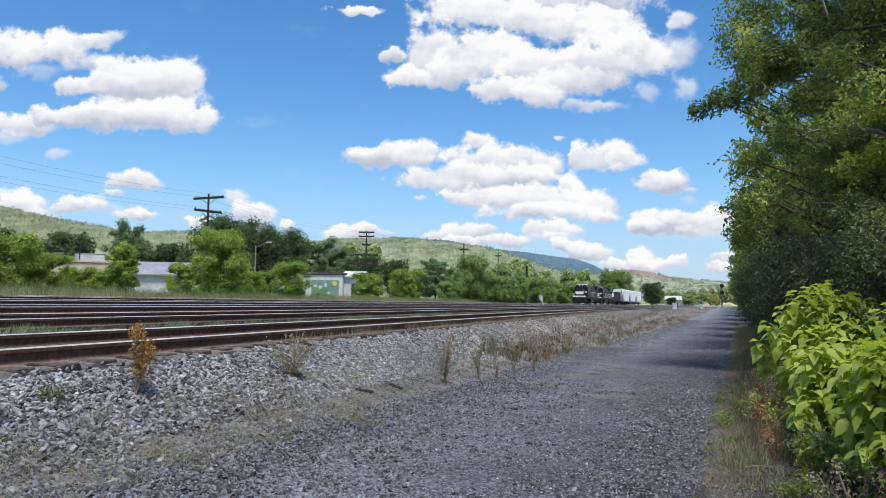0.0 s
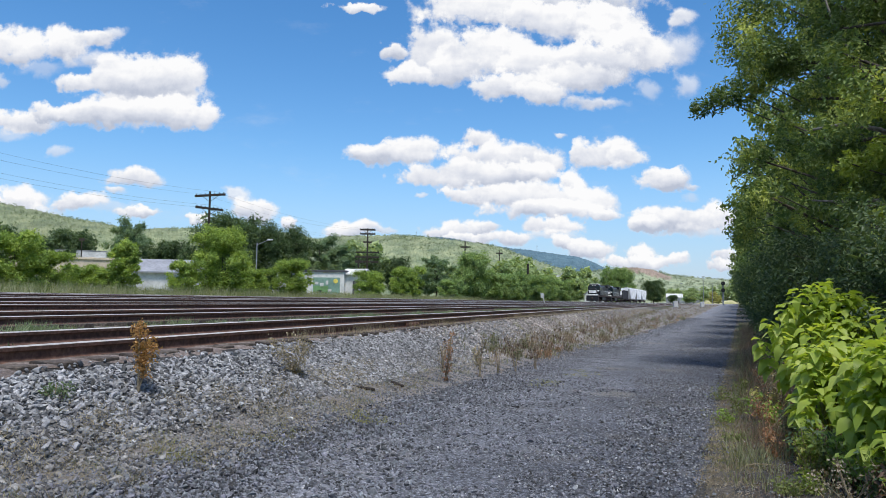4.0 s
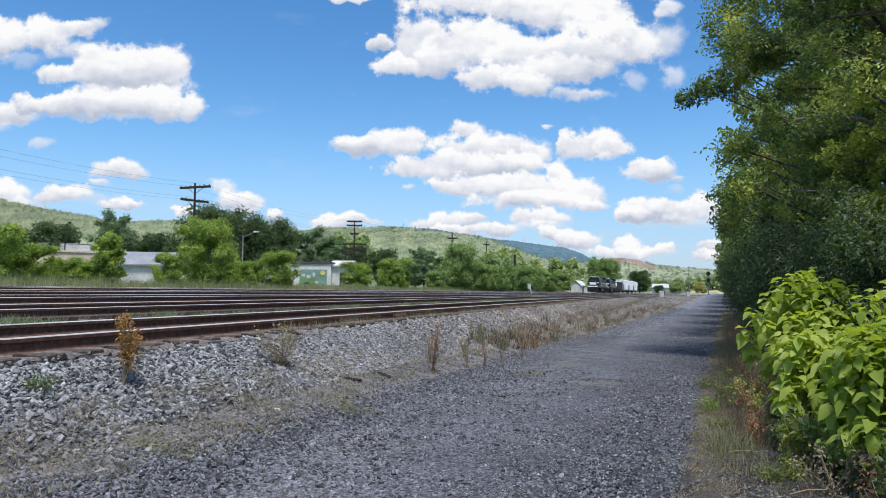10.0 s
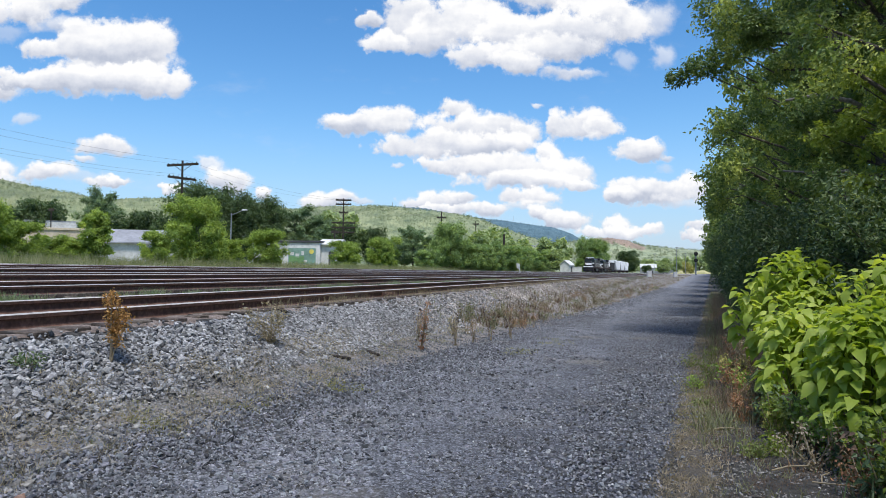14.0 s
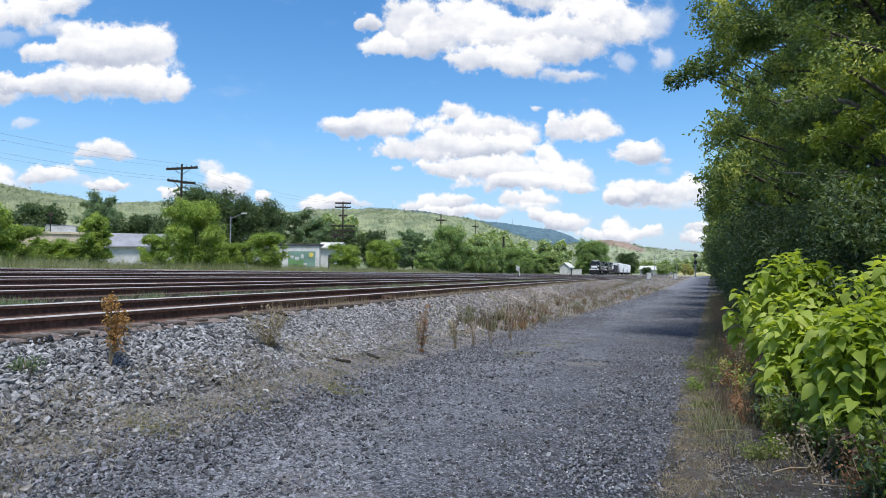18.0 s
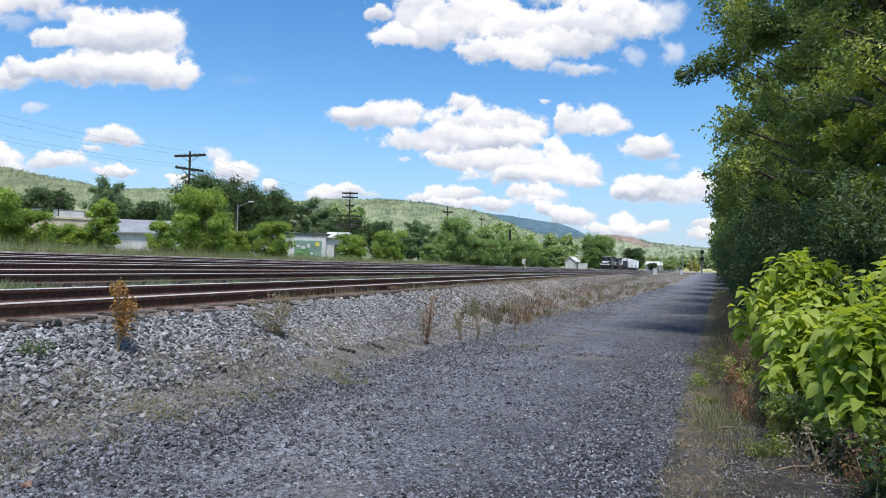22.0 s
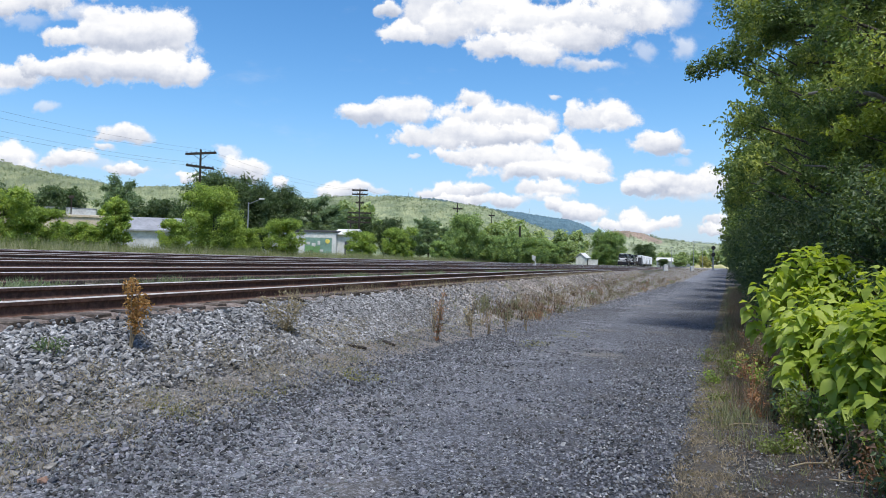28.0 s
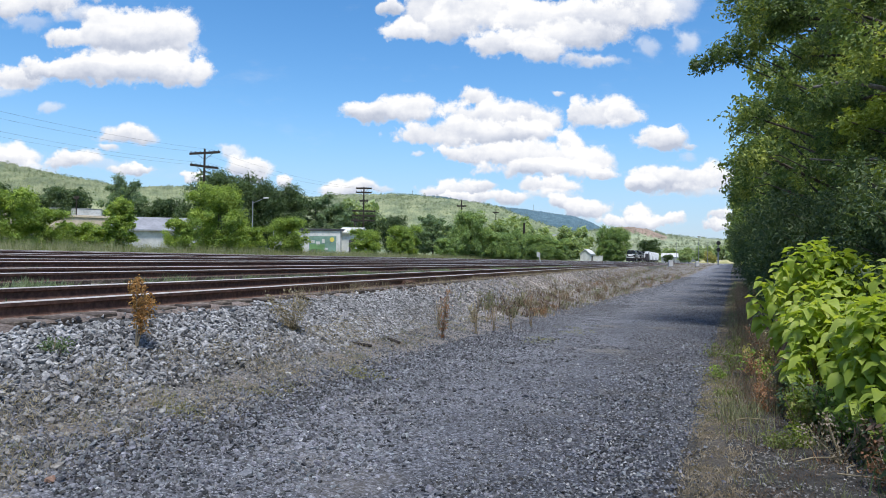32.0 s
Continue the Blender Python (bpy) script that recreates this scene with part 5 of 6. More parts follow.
def long_shed(x, y, turn, w, d, h, roof, wall, roofing, label, doors=2):
    """A low building with a pitched or flat roof; its front faces -y before it is turned."""
    ob = thing("building", pose(x, y, float(land(x, y)) - 0.2, 0, 0, turn), label, "building", "buildings beyond the yard")
    part("wall", box(w, d, h, (0, 0, 0), 0.02), wall, ob)
    if roof > 0.35:
        part("roof", prism([(-d / 2 - 0.4, h - 0.1), (0, h + roof), (d / 2 + 0.4, h - 0.1), (d / 2 + 0.4, h + 0.05), (0, h + roof + 0.18), (-d / 2 - 0.4, h + 0.05)], w + 0.6, turn=Matrix.Rotation(radians(90), 4, "Z")), roofing, ob)
        for s in (-1, 1):
            part("gable", prism([(-d / 2, h - 0.02), (d / 2, h - 0.02), (0, h + roof - 0.05)], 0.2, (s * (w / 2 - 0.12), 0, 0), turn=Matrix.Rotation(radians(90), 4, "Z")), wall, ob)
    else:
        part("roof", box(w + 0.3, d + 0.3, roof, (0, 0, h), 0.03), roofing, ob)
    for i in range(doors):
        xx = (i + 0.5) / doors * w - w / 2
        door = part("door", box(1.1, 0.08, 2.1, (xx, -d / 2 - 0.03, 0.2), 0.01), P_TRIM, ob)
        win = part("window", box(1.3, 0.08, 0.8, (xx + w / doors * 0.35, -d / 2 - 0.03, h * 0.55), 0.01), P_GLASS, ob)
        part("window_frame", box(1.45, 0.06, 0.1, (xx + w / doors * 0.35, -d / 2 - 0.05, h * 0.55 - 0.1)), wall, win)
    return ob


long_shed(-74.0, 77.0, 35, 16, 8, 4.6, 0.3, P_TAN, P_TAN, "long low tan building with a flat roof", 3)
long_shed(-55.5, 69.5, 30, 9, 6, 2.9, 1.4, P_WALL, P_ROOF, "low white building with a grey pitched roof", 0)
long_shed(-44.0, 86.0, 8, 9.0, 7, 3.6, 0.25, P_WALL, P_TRIM, "white warehouse with a painted mural beside the yard", 0)
long_shed(-70.0, 115.0, 20, 5, 6, 5.0, 2.2, P_WALL, P_ROOF, "small white house with a steep grey roof", 1)
long_shed(-26.0, 271.0, 72, 4.2, 3.8, 2.9, 1.7, P_WALL, P_WALL, "small white gabled house beyond the tracks", 1)
gable = long_shed(-38.7, 86.5, 8, 2.4, 5, 3.4, 0.6, P_WALL, P_WALL, "narrow white shed with a dark doorway beside the warehouse", 0)
part("doorway", box(0.8, 0.08, 2.3, (0.55, -2.53, 0.2), 0.01), P_TRIM, gable)

# a mural on the warehouse wall, in plain shapes
MURAL = new("mural")
MURAL.matrix_basis = pose(-44.0, 86.0, float(land(-44.0, 86.0)) - 0.2, 0, 0, 8) @ pose(2.2, -3.54, 0)
tagged(MURAL, "green and teal painted mural on the white warehouse wall", "mural")
part("field", box(3.6, 0.04, 2.0, (0, 0, 0.9), 0.005), paint("mural_teal", (0.17, 0.28, 0.23), 0.8), MURAL)
part("meadow_band", box(2.0, 0.02, 0.9, (-0.7, -0.03, 0.95), 0.005), paint("mural_green", (0.14, 0.27, 0.11), 0.8), MURAL)
P_YEL = paint("mural_yellow", (0.65, 0.55, 0.12), 0.8)
part("disc", rod((1.25, -0.02, 2.45), (1.25, -0.05, 2.45), 0.3, 0.3, 24), P_YEL, MURAL, "yellow disc")
for k, (dx, dz, w, h) in enumerate([(-1.3, 2.0, 0.5, 0.35), (-0.6, 1.7, 0.5, 0.5), (0.1, 2.0, 0.35, 0.5), (-1.0, 1.0, 0.9, 0.25), (0.4, 1.1, 0.6, 0.3)]):
    part("light_shape", box(w, 0.02, h, (dx, -0.03, dz), 0.005), P_WALL, MURAL)

for x, y, z, w in [(-282, 1962, 68, 15), (-266, 1968, 70, 12), (-250, 1974, 66, 17), (-228, 1980, 62, 12), (-206, 1985, 58, 14), (-300, 1960, 64, 12)]:
    h = thing("house", pose(x, y, z, 0, 0, 15), "small pale house among trees on the far slope", "house", "houses on the far slope")
    part("wall", box(w, 9, 22, (0, 0, -15), 0.1), P_WALL, h)
    part("roof", prism([(-w * 0.55, 7), (w * 0.55, 7), (0, 7 + w * 0.3)], 9.6), P_ROOF, h)
    for k in (-0.28, 0.28):
        part("window", box(w * 0.2, 0.1, 1.6, (w * k, -4.52, 3), 0.02), P_GLASS, h)

# trailers parked on the rise behind the tan building
for x, y, w in [(-88.5, 87.0, 3.0), (-85.0, 89.5, 4.2)]:
    tr = thing("trailer", pose(x, y, float(land(x, y)) - 0.05, 0, 0, 40), "white parked box trailer behind the tan building", "trailer", "parked trailers")
    part("body", box(w, 2.4, 5.4, (0, 0, 1.1), 0.05), P_WALL, tr)
    part("roof", box(w + 0.1, 2.5, 0.1, (0, 0, 6.5), 0.02), P_GREY, tr)
    part("underframe", box(w - 0.3, 2.0, 0.5, (0, 0, 0.55), 0.05), P_TRIM, tr)
    for sgn in (-1, 1):
        for yy in (-0.9, 0.9):
            part("wheel", rod((sgn * w * 0.3 - 0.1, yy - 0.15, 0.5), (sgn * w * 0.3 - 0.1, yy + 0.15, 0.5), 0.5, 0.5, 12), P_TRIM, tr)

# a street lamp among the bushes
lamp = thing("street_lamp", pose(-51.8, 83.1, float(land(-51.8, 83.1))), "grey street lamp on a wooden pole", "street lamp")
part("pole", rod((0, 0, 0), (0, 0, 7.3), 0.085, 0.07, 8), P_GREY, lamp)
part("arm", rod((0, 0, 7.0), (1.5, 0.4, 7.7), 0.04, 0.035, 6), P_GREY, lamp)
part("lamp_head", box(0.75, 0.3, 0.18, (1.7, 0.45, 7.62), 0.05), P_BOX, lamp)

# a switch stand between the tracks
stand = thing("switch_stand", pose(-15.4, 94.5, float(land(-15.4, 94.5)), 0, 0, 0), "white switch stand with a target plate between the tracks", "switch stand")
part("mast", rod((0.2, 0, 0), (0.02, 0, 1.0), 0.07, 0.06, 8), P_BOX, stand)
part("target", prism([(-0.30, 0.85), (0.10, 0.70), (0.16, 1.35), (-0.34, 1.5)], 0.08, bevel=0.02), P_BOX, stand)
part("lever", rod((0.2, 0.1, 0.25), (0.65, 0.1, 0.32), 0.035, 0.03, 6), P_GREY, stand)
part("base", box(0.9, 0.5, 0.15, (0.1, 0, -0.05), 0.02), P_GREY, stand)

# a marker post at the edge of the path
post = thing("marker_post", pose(10.05, 94.4, float(land(10.05, 94.4)) - 0.05), "slim pale marker post at the edge of the path", "post")
part("shaft", box(0.16, 0.12, 1.95, (0, 0, 0), 0.02), P_BOX, post)
part("cap", box(0.2, 0.16, 0.06, (0, 0, 1.95), 0.02), P_GREY, post)

# far end of the yard: white wall by the house, low buildings, bank of bare earth
fence = thing("yard_wall", pose(-22.6, 271.0, float(land(-22.6, 271.0)), 0, 0, 0), "low white wall beside the small house", "wall")
part("panel", box(4.4, 0.25, 2.0, (0, 0, 0), 0.03), P_WALL, fence)
part("coping", box(4.6, 0.4, 0.15, (0, 0, 2.0), 0.03), P_WALL, fence)
long_shed(9.5, 760, 0, 16, 8, 6.0, 3.6, P_GREY, P_WALL, "white low building at the far end of the line", 2)
long_shed(28.0, 770, 0, 23, 8, 5.6, 0.5, P_GREY, P_WALL, "long pale low building at the far end of the line", 3)
long_shed(52.0, 800, 0, 20, 8, 3.6, 0.3, P_WALL, P_GREY, "long pale low building at the far end of the line", 3)
M_BANK = surface("bare_bank", [(0.24, 0.25, 0.11), (0.36, 0.34, 0.17), (0.48, 0.43, 0.26)], 0.3, 0.05, 0.95, 1.0, 0.8, depth=0.6)
bx, by = np.linspace(-1, 1, 50), np.linspace(-1, 1, 20)
bank_me = sheet("earth_bank", bx * 24 + 50, by * 14 + 690, lambda x, y: 0.6 + 3.4 * np.clip(1 - np.abs((x - 50) / 24) ** 4, 0, 1) * np.clip(1 - ((y - 690) / 14) ** 2, 0, 1) ** 0.5 * (1 + 0.25 * np.sin(x * 0.37) + 0.1 * np.sin(x * 0.9)) + ripple(x, y, 3.0, 0.4), M_BANK)
tagged(new("earth_bank", bank_me), "bare yellow earth bank at the far end of the line", "earth bank", kind="structure")
for x, y, h in [(21.0, 430.0, 15.0), (10.5, 500.0, 13.0), (36.0, 600.0, 16.0)]:
    pole = thing("light_mast", pose(x, y, float(land(x, y))), "slim grey light mast far along the line", "light mast", "far masts")
    part("mast", rod((0, 0, 0), (0, 0, h), 0.18, 0.12, 8), P_GREY, pole)
    part("lamp_head", box(1.6, 0.4, 0.4, (0, 0, h), 0.05), P_GREY, pole)


# thin masts on the crest of the long ridge
for x, y, z, h in [(-797, 2258, 203, 29), (-530, 3085, 212, 34)]:
    mast = thing("radio_mast", pose(x, y, z), "thin steel radio mast on the crest of the ridge", "radio mast", "masts on the ridge")
    part("lattice", rod((0, 0, 0), (0, 0, h), 0.9, 0.4, 6), P_GREY, mast)
    part("platform", box(2.4, 2.4, 1.2, (0, 0, h * 0.82), 0.1), P_GREY, mast)


# overhead wires
def wire(a, b, sag, label="thin black overhead wire between the poles"):
    t = np.linspace(0, 1, 17)
    pts = np.array(a)[None] * (1 - t)[:, None] + np.array(b)[None] * t[:, None]
    pts[:, 2] -= sag * 4 * t * (1 - t)
    v, f = tube(pts, np.full(17, 0.007), 4)
    return tagged(new("overhead_wire", mesh_np("overhead_wire", v, f, M_WIRE)), label, "wire", "overhead wires")


for dx, z0 in [(-1.3, 13.2), (1.3, 13.2), (-1.1, 11.7), (1.1, 11.7)]:
    wire((-48.6 + dx, 68.0 - dx * 0.6, z0), (-50.5 + dx, 22.0 - dx * 0.3, z0 + 0.2), 1.0)
    wire((-48.6 + dx, 68.0 - dx * 0.6, z0), (-47.6 + dx * 0.9, 110.3, z0 + 0.1), 0.9)
for dx in (-0.8, 0.8):
    wire((-47.6 + dx, 110.3, 13.3), (-37.3 + dx, 134.5, 12.2), 0.6)

# ---- the large-leaved bush beside the path ----
def heart_leaf(fold, droop):
    """A heart-shaped leaf along +y, folded along its rib and drooping to the tip."""
    out = [(0.0, 0.03), (0.15, -0.05), (0.30, 0.06), (0.37, 0.27), (0.32, 0.52), (0.16, 0.78), (0.0, 1.03)]
    rib = [(0.0, 0.03), (0.0, 0.28), (0.0, 0.54), (0.0, 0.80), (0.0, 1.03)]

    def lift(x, y):
        return (x, y, abs(x) * fold - droop * y * y + 0.06 * math.sin(y * 9 + x * 11))
    v = [lift(x, y) for x, y in rib] + [lift(x, y) for x, y in out[1:-1]] + [lift(-x, y) for x, y in out[1:-1]]
    half = [(0, 5, 6), (0, 6, 7), (0, 7, 1), (1, 7, 8), (1, 8, 2), (2, 8, 9), (2, 9, 3), (3, 9, 4)]
    f = half + [tuple(i + 5 if i > 4 else i for i in reversed(t)) for t in half]
    return mesh_np("leaf", v, f, L_BIG, smooth=True)


HEARTS = [heart_leaf(0.30, 0.45), heart_leaf(-0.20, 0.60), heart_leaf(0.45, 0.30), heart_leaf(0.08, 0.72)]
M_STEM = surface("green_stem", [(0.07, 0.085, 0.03), (0.12, 0.13, 0.05), (0.18, 0.17, 0.08)], 20, 2, 0.8, 0.3)


def catalpa(x, y, height, radius, leaves, seed):
    r = np.random.default_rng(seed)
    ob = thing("large_leaved_bush", set_on(x, y), "young bush with big bright yellow-green heart-shaped leaves", "bush", "large-leaved bushes")
    for i in range(5):
        a = i * 1.26 + r.uniform(-0.3, 0.3)
        tip = np.array([math.cos(a) * radius * 0.55, math.sin(a) * radius * 0.55, height * r.uniform(0.72, 0.95)])
        v, f = tube([np.zeros(3), tip * np.array([0.3, 0.3, 0.45]), tip * np.array([0.7, 0.7, 0.8]), tip], [0.022, 0.017, 0.012, 0.006], 6)
        part("stem", mesh_np("stem", v, f, M_STEM, smooth=True), None, ob)
    shoots = max(8, leaves // 5)
    for i in range(shoots):
        # every shoot carries a whorl of leaves, the lower ones larger and hanging
        k = (i + 0.5) / shoots
        a = i * 2.399 + r.uniform(-0.3, 0.3)
        lump = 1 + 0.24 * math.sin(a * 3 + seed) + 0.16 * math.sin(a * 5 + k * 7)
        el = (1 - k) * 2.0 - 0.55
        rad = radius * lump * r.uniform(0.6, 0.9)
        c = Vector((math.cos(a) * math.cos(el) * rad, math.sin(a) * math.cos(el) * rad, height * 0.56 + math.sin(el) * height * 0.36 * lump))
        out = Vector((c.x, c.y, 0)) * 0.5
        n = 8
        for j in range(n):
            b = j * 2.4 + r.uniform(-0.5, 0.5)
            tier = j / n
            size = r.uniform(0.085, 0.14) + 0.05 * tier
            p = c + Vector((math.cos(b) * 0.05, math.sin(b) * 0.05, 0.07 - 0.16 * tier)) + out * 0.1
            leaf = new("leaf", HEARTS[int(r.integers(0, 4))])
            leaf.parent = ob
            leaf.matrix_basis = (Matrix.Translation(p) @ Matrix.Rotation(b - math.pi / 2, 4, "Z") @ Matrix.Rotation(radians(18 - 52 * tier + r.uniform(-22, 18)), 4, "X")
                                 @ Matrix.Rotation(radians(r.uniform(-30, 30)), 4, "Y") @ Matrix.Scale(size, 4))
    return ob


catalpa(1.86, 6.7, 1.32, 0.50, 380, 1)
catalpa(1.60, 8.1, 1.20, 0.38, 260, 2)
catalpa(1.98, 10.1, 1.78, 0.78, 620, 3)
catalpa(2.75, 8.6, 1.85, 0.70, 300, 4)
catalpa(2.45, 7.3, 1.50, 0.60, 300, 5)

# ---- grasses and weeds ----
BLADE = np.array([[[-0.5, 0, 0], [0.5, 0, 0], [0.0, 0.30, 1.0]], [[-0.5, 0, 0], [0.5, 0, 0], [0.0, 0.65, 0.8]], [[-0.5, 0, 0], [0.5, 0, 0], [0.1, 0.1, 1.05]]])
BLADE_F = np.array([[0, 1, 2]])


def tufts(name, xy, blades, height, width, spread, mat, seed, label, category="grass", lean=0.35, lift=-0.02):
    """Tufts of blades on the land."""
    r = np.random.default_rng(seed)
    n = len(xy)
    c = np.repeat(xy, blades, 0) + r.normal(0, spread, (n * blades, 2))
    tall = np.repeat(r.uniform(0.55, 1.25, n), blades) * height * r.uniform(0.5, 1.1, n * blades)
    where = np.column_stack([c, land(c[:, 0], c[:, 1]) + lift])
    v, f = strew(BLADE, BLADE_F, where, rotations(r, len(c), lean), np.column_stack([np.full(len(c), width) * r.uniform(0.6, 1.4, len(c)), tall, tall]), r)
    return tagged(new(name, mesh_np(name, v, f, mat)), label, category, kind="stuff")


def along(r, n, y0, y1, s0, s1, of, power=1.0):
    """Places between two lines along the way, denser near y0 for power above 1."""
    y = y0 + (y1 - y0) * r.random(n) ** power
    return np.column_stack([of(y) + r.uniform(s0, s1, n), y])


def patchy(r, xy, size, keep=0.5):
    """Drops places outside irregular patches."""
    v = np.sin(xy[:, 0] * 2.3 / size + 1.7 * np.sin(xy[:, 1] * 1.1 / size)) + np.sin(xy[:, 1] * 2.9 / size + 1.3 * np.sin(xy[:, 0] * 1.7 / size)) + r.normal(0, 0.5, len(xy))
    return xy[v > np.quantile(v, 1 - keep)]


rng = np.random.default_rng(77)
tufts("meadow_grass", np.random.default_rng(78).uniform((2.0, -8.0), (9.0, 6.0), (900, 2)), 12, 0.25, 0.02, 0.15, L_GRASS, 27, "short green meadow grass under the trees", "grass")
tufts("tall_grass", along(rng, 4500, 5, 170, -32, -25.6, bend, 1.2), 8, 0.72, 0.03, 0.16, L_GRASS, 1, "tall pale green grass beyond the far track", "grass")
tufts("tall_dry_grass", along(rng, 9000, 5, 170, -31, -25.5, bend, 1.2), 8, 0.76, 0.024, 0.18, L_PALE, 2, "tall straw-coloured grass beyond the far track", "grass")
tufts("track_weeds", along(rng, 130, 4, 80, -9.5, -8.3, bend, 1.2), 170, 0.21, 0.014, 0.15, L_PALEWEED, 3, "low bluish-green weed clumps between the tracks", "weeds", 0.7)
tufts("inner_weeds", patchy(rng, along(rng, 500, 3, 60, -7.2, -6.1, bend), 0.5, 0.4), 12, 0.13, 0.02, 0.07, L_WEED, 4, "small green weeds between the rails", "weeds")
tufts("yard_weeds", patchy(rng, along(rng, 2200, 8, 120, -24.0, -10.0, bend), 1.0, 0.35), 12, 0.18, 0.03, 0.12, L_WEED, 5, "low green weeds among the far tracks", "weeds")
tufts("rail_side_straw", patchy(rng, along(rng, 1100, 10, 75, -5.75, -5.3, bend), 0.8, 0.7), 9, 0.30, 0.007, 0.06, L_STRAW, 6, "dry straw stalks along the near rail", "grass")
tufts("slope_brush", patchy(rng, along(rng, 2200, 19, 110, -5.3, -3.6, bend), 0.9, 0.35), 5, 0.20, 0.014, 0.13, L_BROWN, 7, "dry brown weeds on the ballast slope", "weeds")
tufts("slope_rusty_brush", patchy(rng, along(rng, 1800, 17, 100, -4.8, -3.5, bend), 0.7, 0.4), 7, 0.26, 0.018, 0.10, L_PINKISH, 8, "brown dry weeds at the foot of the slope", "weeds")
tufts("slope_green", patchy(rng, along(rng, 1500, 16, 150, -5.2, -3.0, bend), 1.2, 0.45), 9, 0.26, 0.012, 0.10, L_SAGE, 9, "green weeds on the far end of the slope", "weeds")
mid_y = 18 + 170 * rng.random(3200) ** 1.3
lo, hi = bend(mid_y) - 4.2, np.maximum(bend(mid_y) - 3.0, path_edge(mid_y) - 4.2)
strip_xy = np.column_stack([lo + (hi - lo) * rng.random(3200), mid_y])
tufts("strip_straw", patchy(rng, strip_xy, 1.1, 0.35), 5, 0.14, 0.018, 0.14, L_BROWN, 21, "dry straw weeds between the tracks and the path", "weeds")
tufts("strip_stalks", patchy(rng, strip_xy[::2] + 0.2, 0.7, 0.5), 7, 0.22, 0.020, 0.10, L_PINKISH, 22, "brown dead stalks between the tracks and the path", "weeds")
tufts("strip_dead", patchy(rng, strip_xy[1::2] - 0.3, 0.8, 0.6), 7, 0.28, 0.022, 0.10, L_DEAD, 28, "dark dead weeds between the tracks and the path", "weeds")
tufts("strip_green", patchy(rng, strip_xy - 0.15, 1.0, 0.4), 9, 0.22, 0.018, 0.10, L_SAGE, 23, "green weeds between the tracks and the path", "weeds")
tufts("toe_grass", patchy(rng, along(rng, 3600, 3, 30, -4.5, -3.6, bend), 0.5, 0.5), 7, 0.08, 0.006, 0.08, L_BROWN, 10, "short dry grass at the foot of the ballast", "grass", 0.8, 0.015)
tufts("toe_green_grass", patchy(rng, along(rng, 1700, 3, 24, -4.3, -3.65, bend), 0.4, 0.3), 10, 0.07, 0.008, 0.06, L_SAGE, 11, "short green grass at the edge of the path", "grass", 0.6, 0.015)
tufts("path_edge_straw", patchy(rng, along(rng, 7000, 3.2, 45, 0.08, 0.48, path_edge, 1.6), 0.25, 0.7), 7, 0.045, 0.007, 0.06, L_BROWN, 12, "short trodden dry grass at the path's edge", "grass", 1.1, 0.022)
tufts("verge_grass", patchy(rng, along(rng, 2200, 6.5, 60, 0.3, 1.1, path_edge, 1.2), 0.5, 0.5), 8, 0.26, 0.012, 0.07, L_SAGE, 13, "grey-green grass tufts on the verge", "grass")
tufts("verge_straw", patchy(rng, along(rng, 2600, 7.5, 60, 0.5, 1.6, path_edge, 1.1), 0.6, 0.5), 6, 0.36, 0.008, 0.10, L_PINKISH, 14, "dry straw-coloured stalks on the verge", "grass")
tufts("verge_stalks", patchy(rng, along(rng, 4500, 8.0, 45, 0.5, 1.6, path_edge, 1.1), 0.8, 0.6), 7, 0.42, 0.008, 0.11, L_PINKISH, 17, "brown dead stalks between the path and the bushes", "weeds")
tufts("verge_rusty", patchy(rng, along(rng, 1000, 6.0, 40, 1.0, 1.8, path_edge, 1.1), 0.5, 0.45), 6, 0.34, 0.008, 0.07, L_RUSTY, 15, "reddish dry weed stalks under the bushes", "weeds")
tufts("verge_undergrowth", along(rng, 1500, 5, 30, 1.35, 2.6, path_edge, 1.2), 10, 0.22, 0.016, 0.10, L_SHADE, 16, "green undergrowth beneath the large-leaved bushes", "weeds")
tufts("verge_litter", patchy(rng, along(rng, 6000, 3.2, 12, 0.4, 2.0, path_edge, 1.2), 0.28, 0.5), 5, 0.055, 0.004, 0.07, L_DEAD, 18, "dead grass litter on the dark verge gravel", "grass", 1.1, 0.02)
tufts("rear_verge_litter", patchy(rng, along(rng, 4200, -6, 3.4, 0.1, 2.2, path_edge), 0.28, 0.5), 5, 0.055, 0.004, 0.07, L_DEAD, 35, "dead grass litter on the dark verge gravel", "grass", 1.1, 0.02)
tufts("verge_sprouts", patchy(rng, along(rng, 500, 3.2, 14, 0.4, 1.8, path_edge, 1.1), 0.3, 0.4), 12, 0.10, 0.006, 0.04, L_SAGE, 19, "small green grass sprouts on the verge", "grass", 0.5, 0.01)

r33 = np.random.default_rng(33)
for x, y, wide, long, n in [(-3.95, 5.2, 0.16, 0.16, 60), (-3.45, 8.0, 0.16, 0.16, 75), (-2.15, 13.3, 0.18, 0.45, 60), (-3.7, 6.4, 0.10, 0.25, 30), (-1.75, 15.6, 0.22, 0.6, 50), (0.72, 10.0, 0.10, 0.5, 70), (0.6, 7.9, 0.10, 0.6, 60)]:
    xy = np.column_stack([r33.normal(x, wide, n), r33.normal(y, long, n)])
    tufts("moss_patch", xy, 9, 0.035, 0.007, 0.05, L_MOSS, int(y * 100), "low yellow-green patch of moss and short grass in the gravel", "moss", 0.9, 0.035)
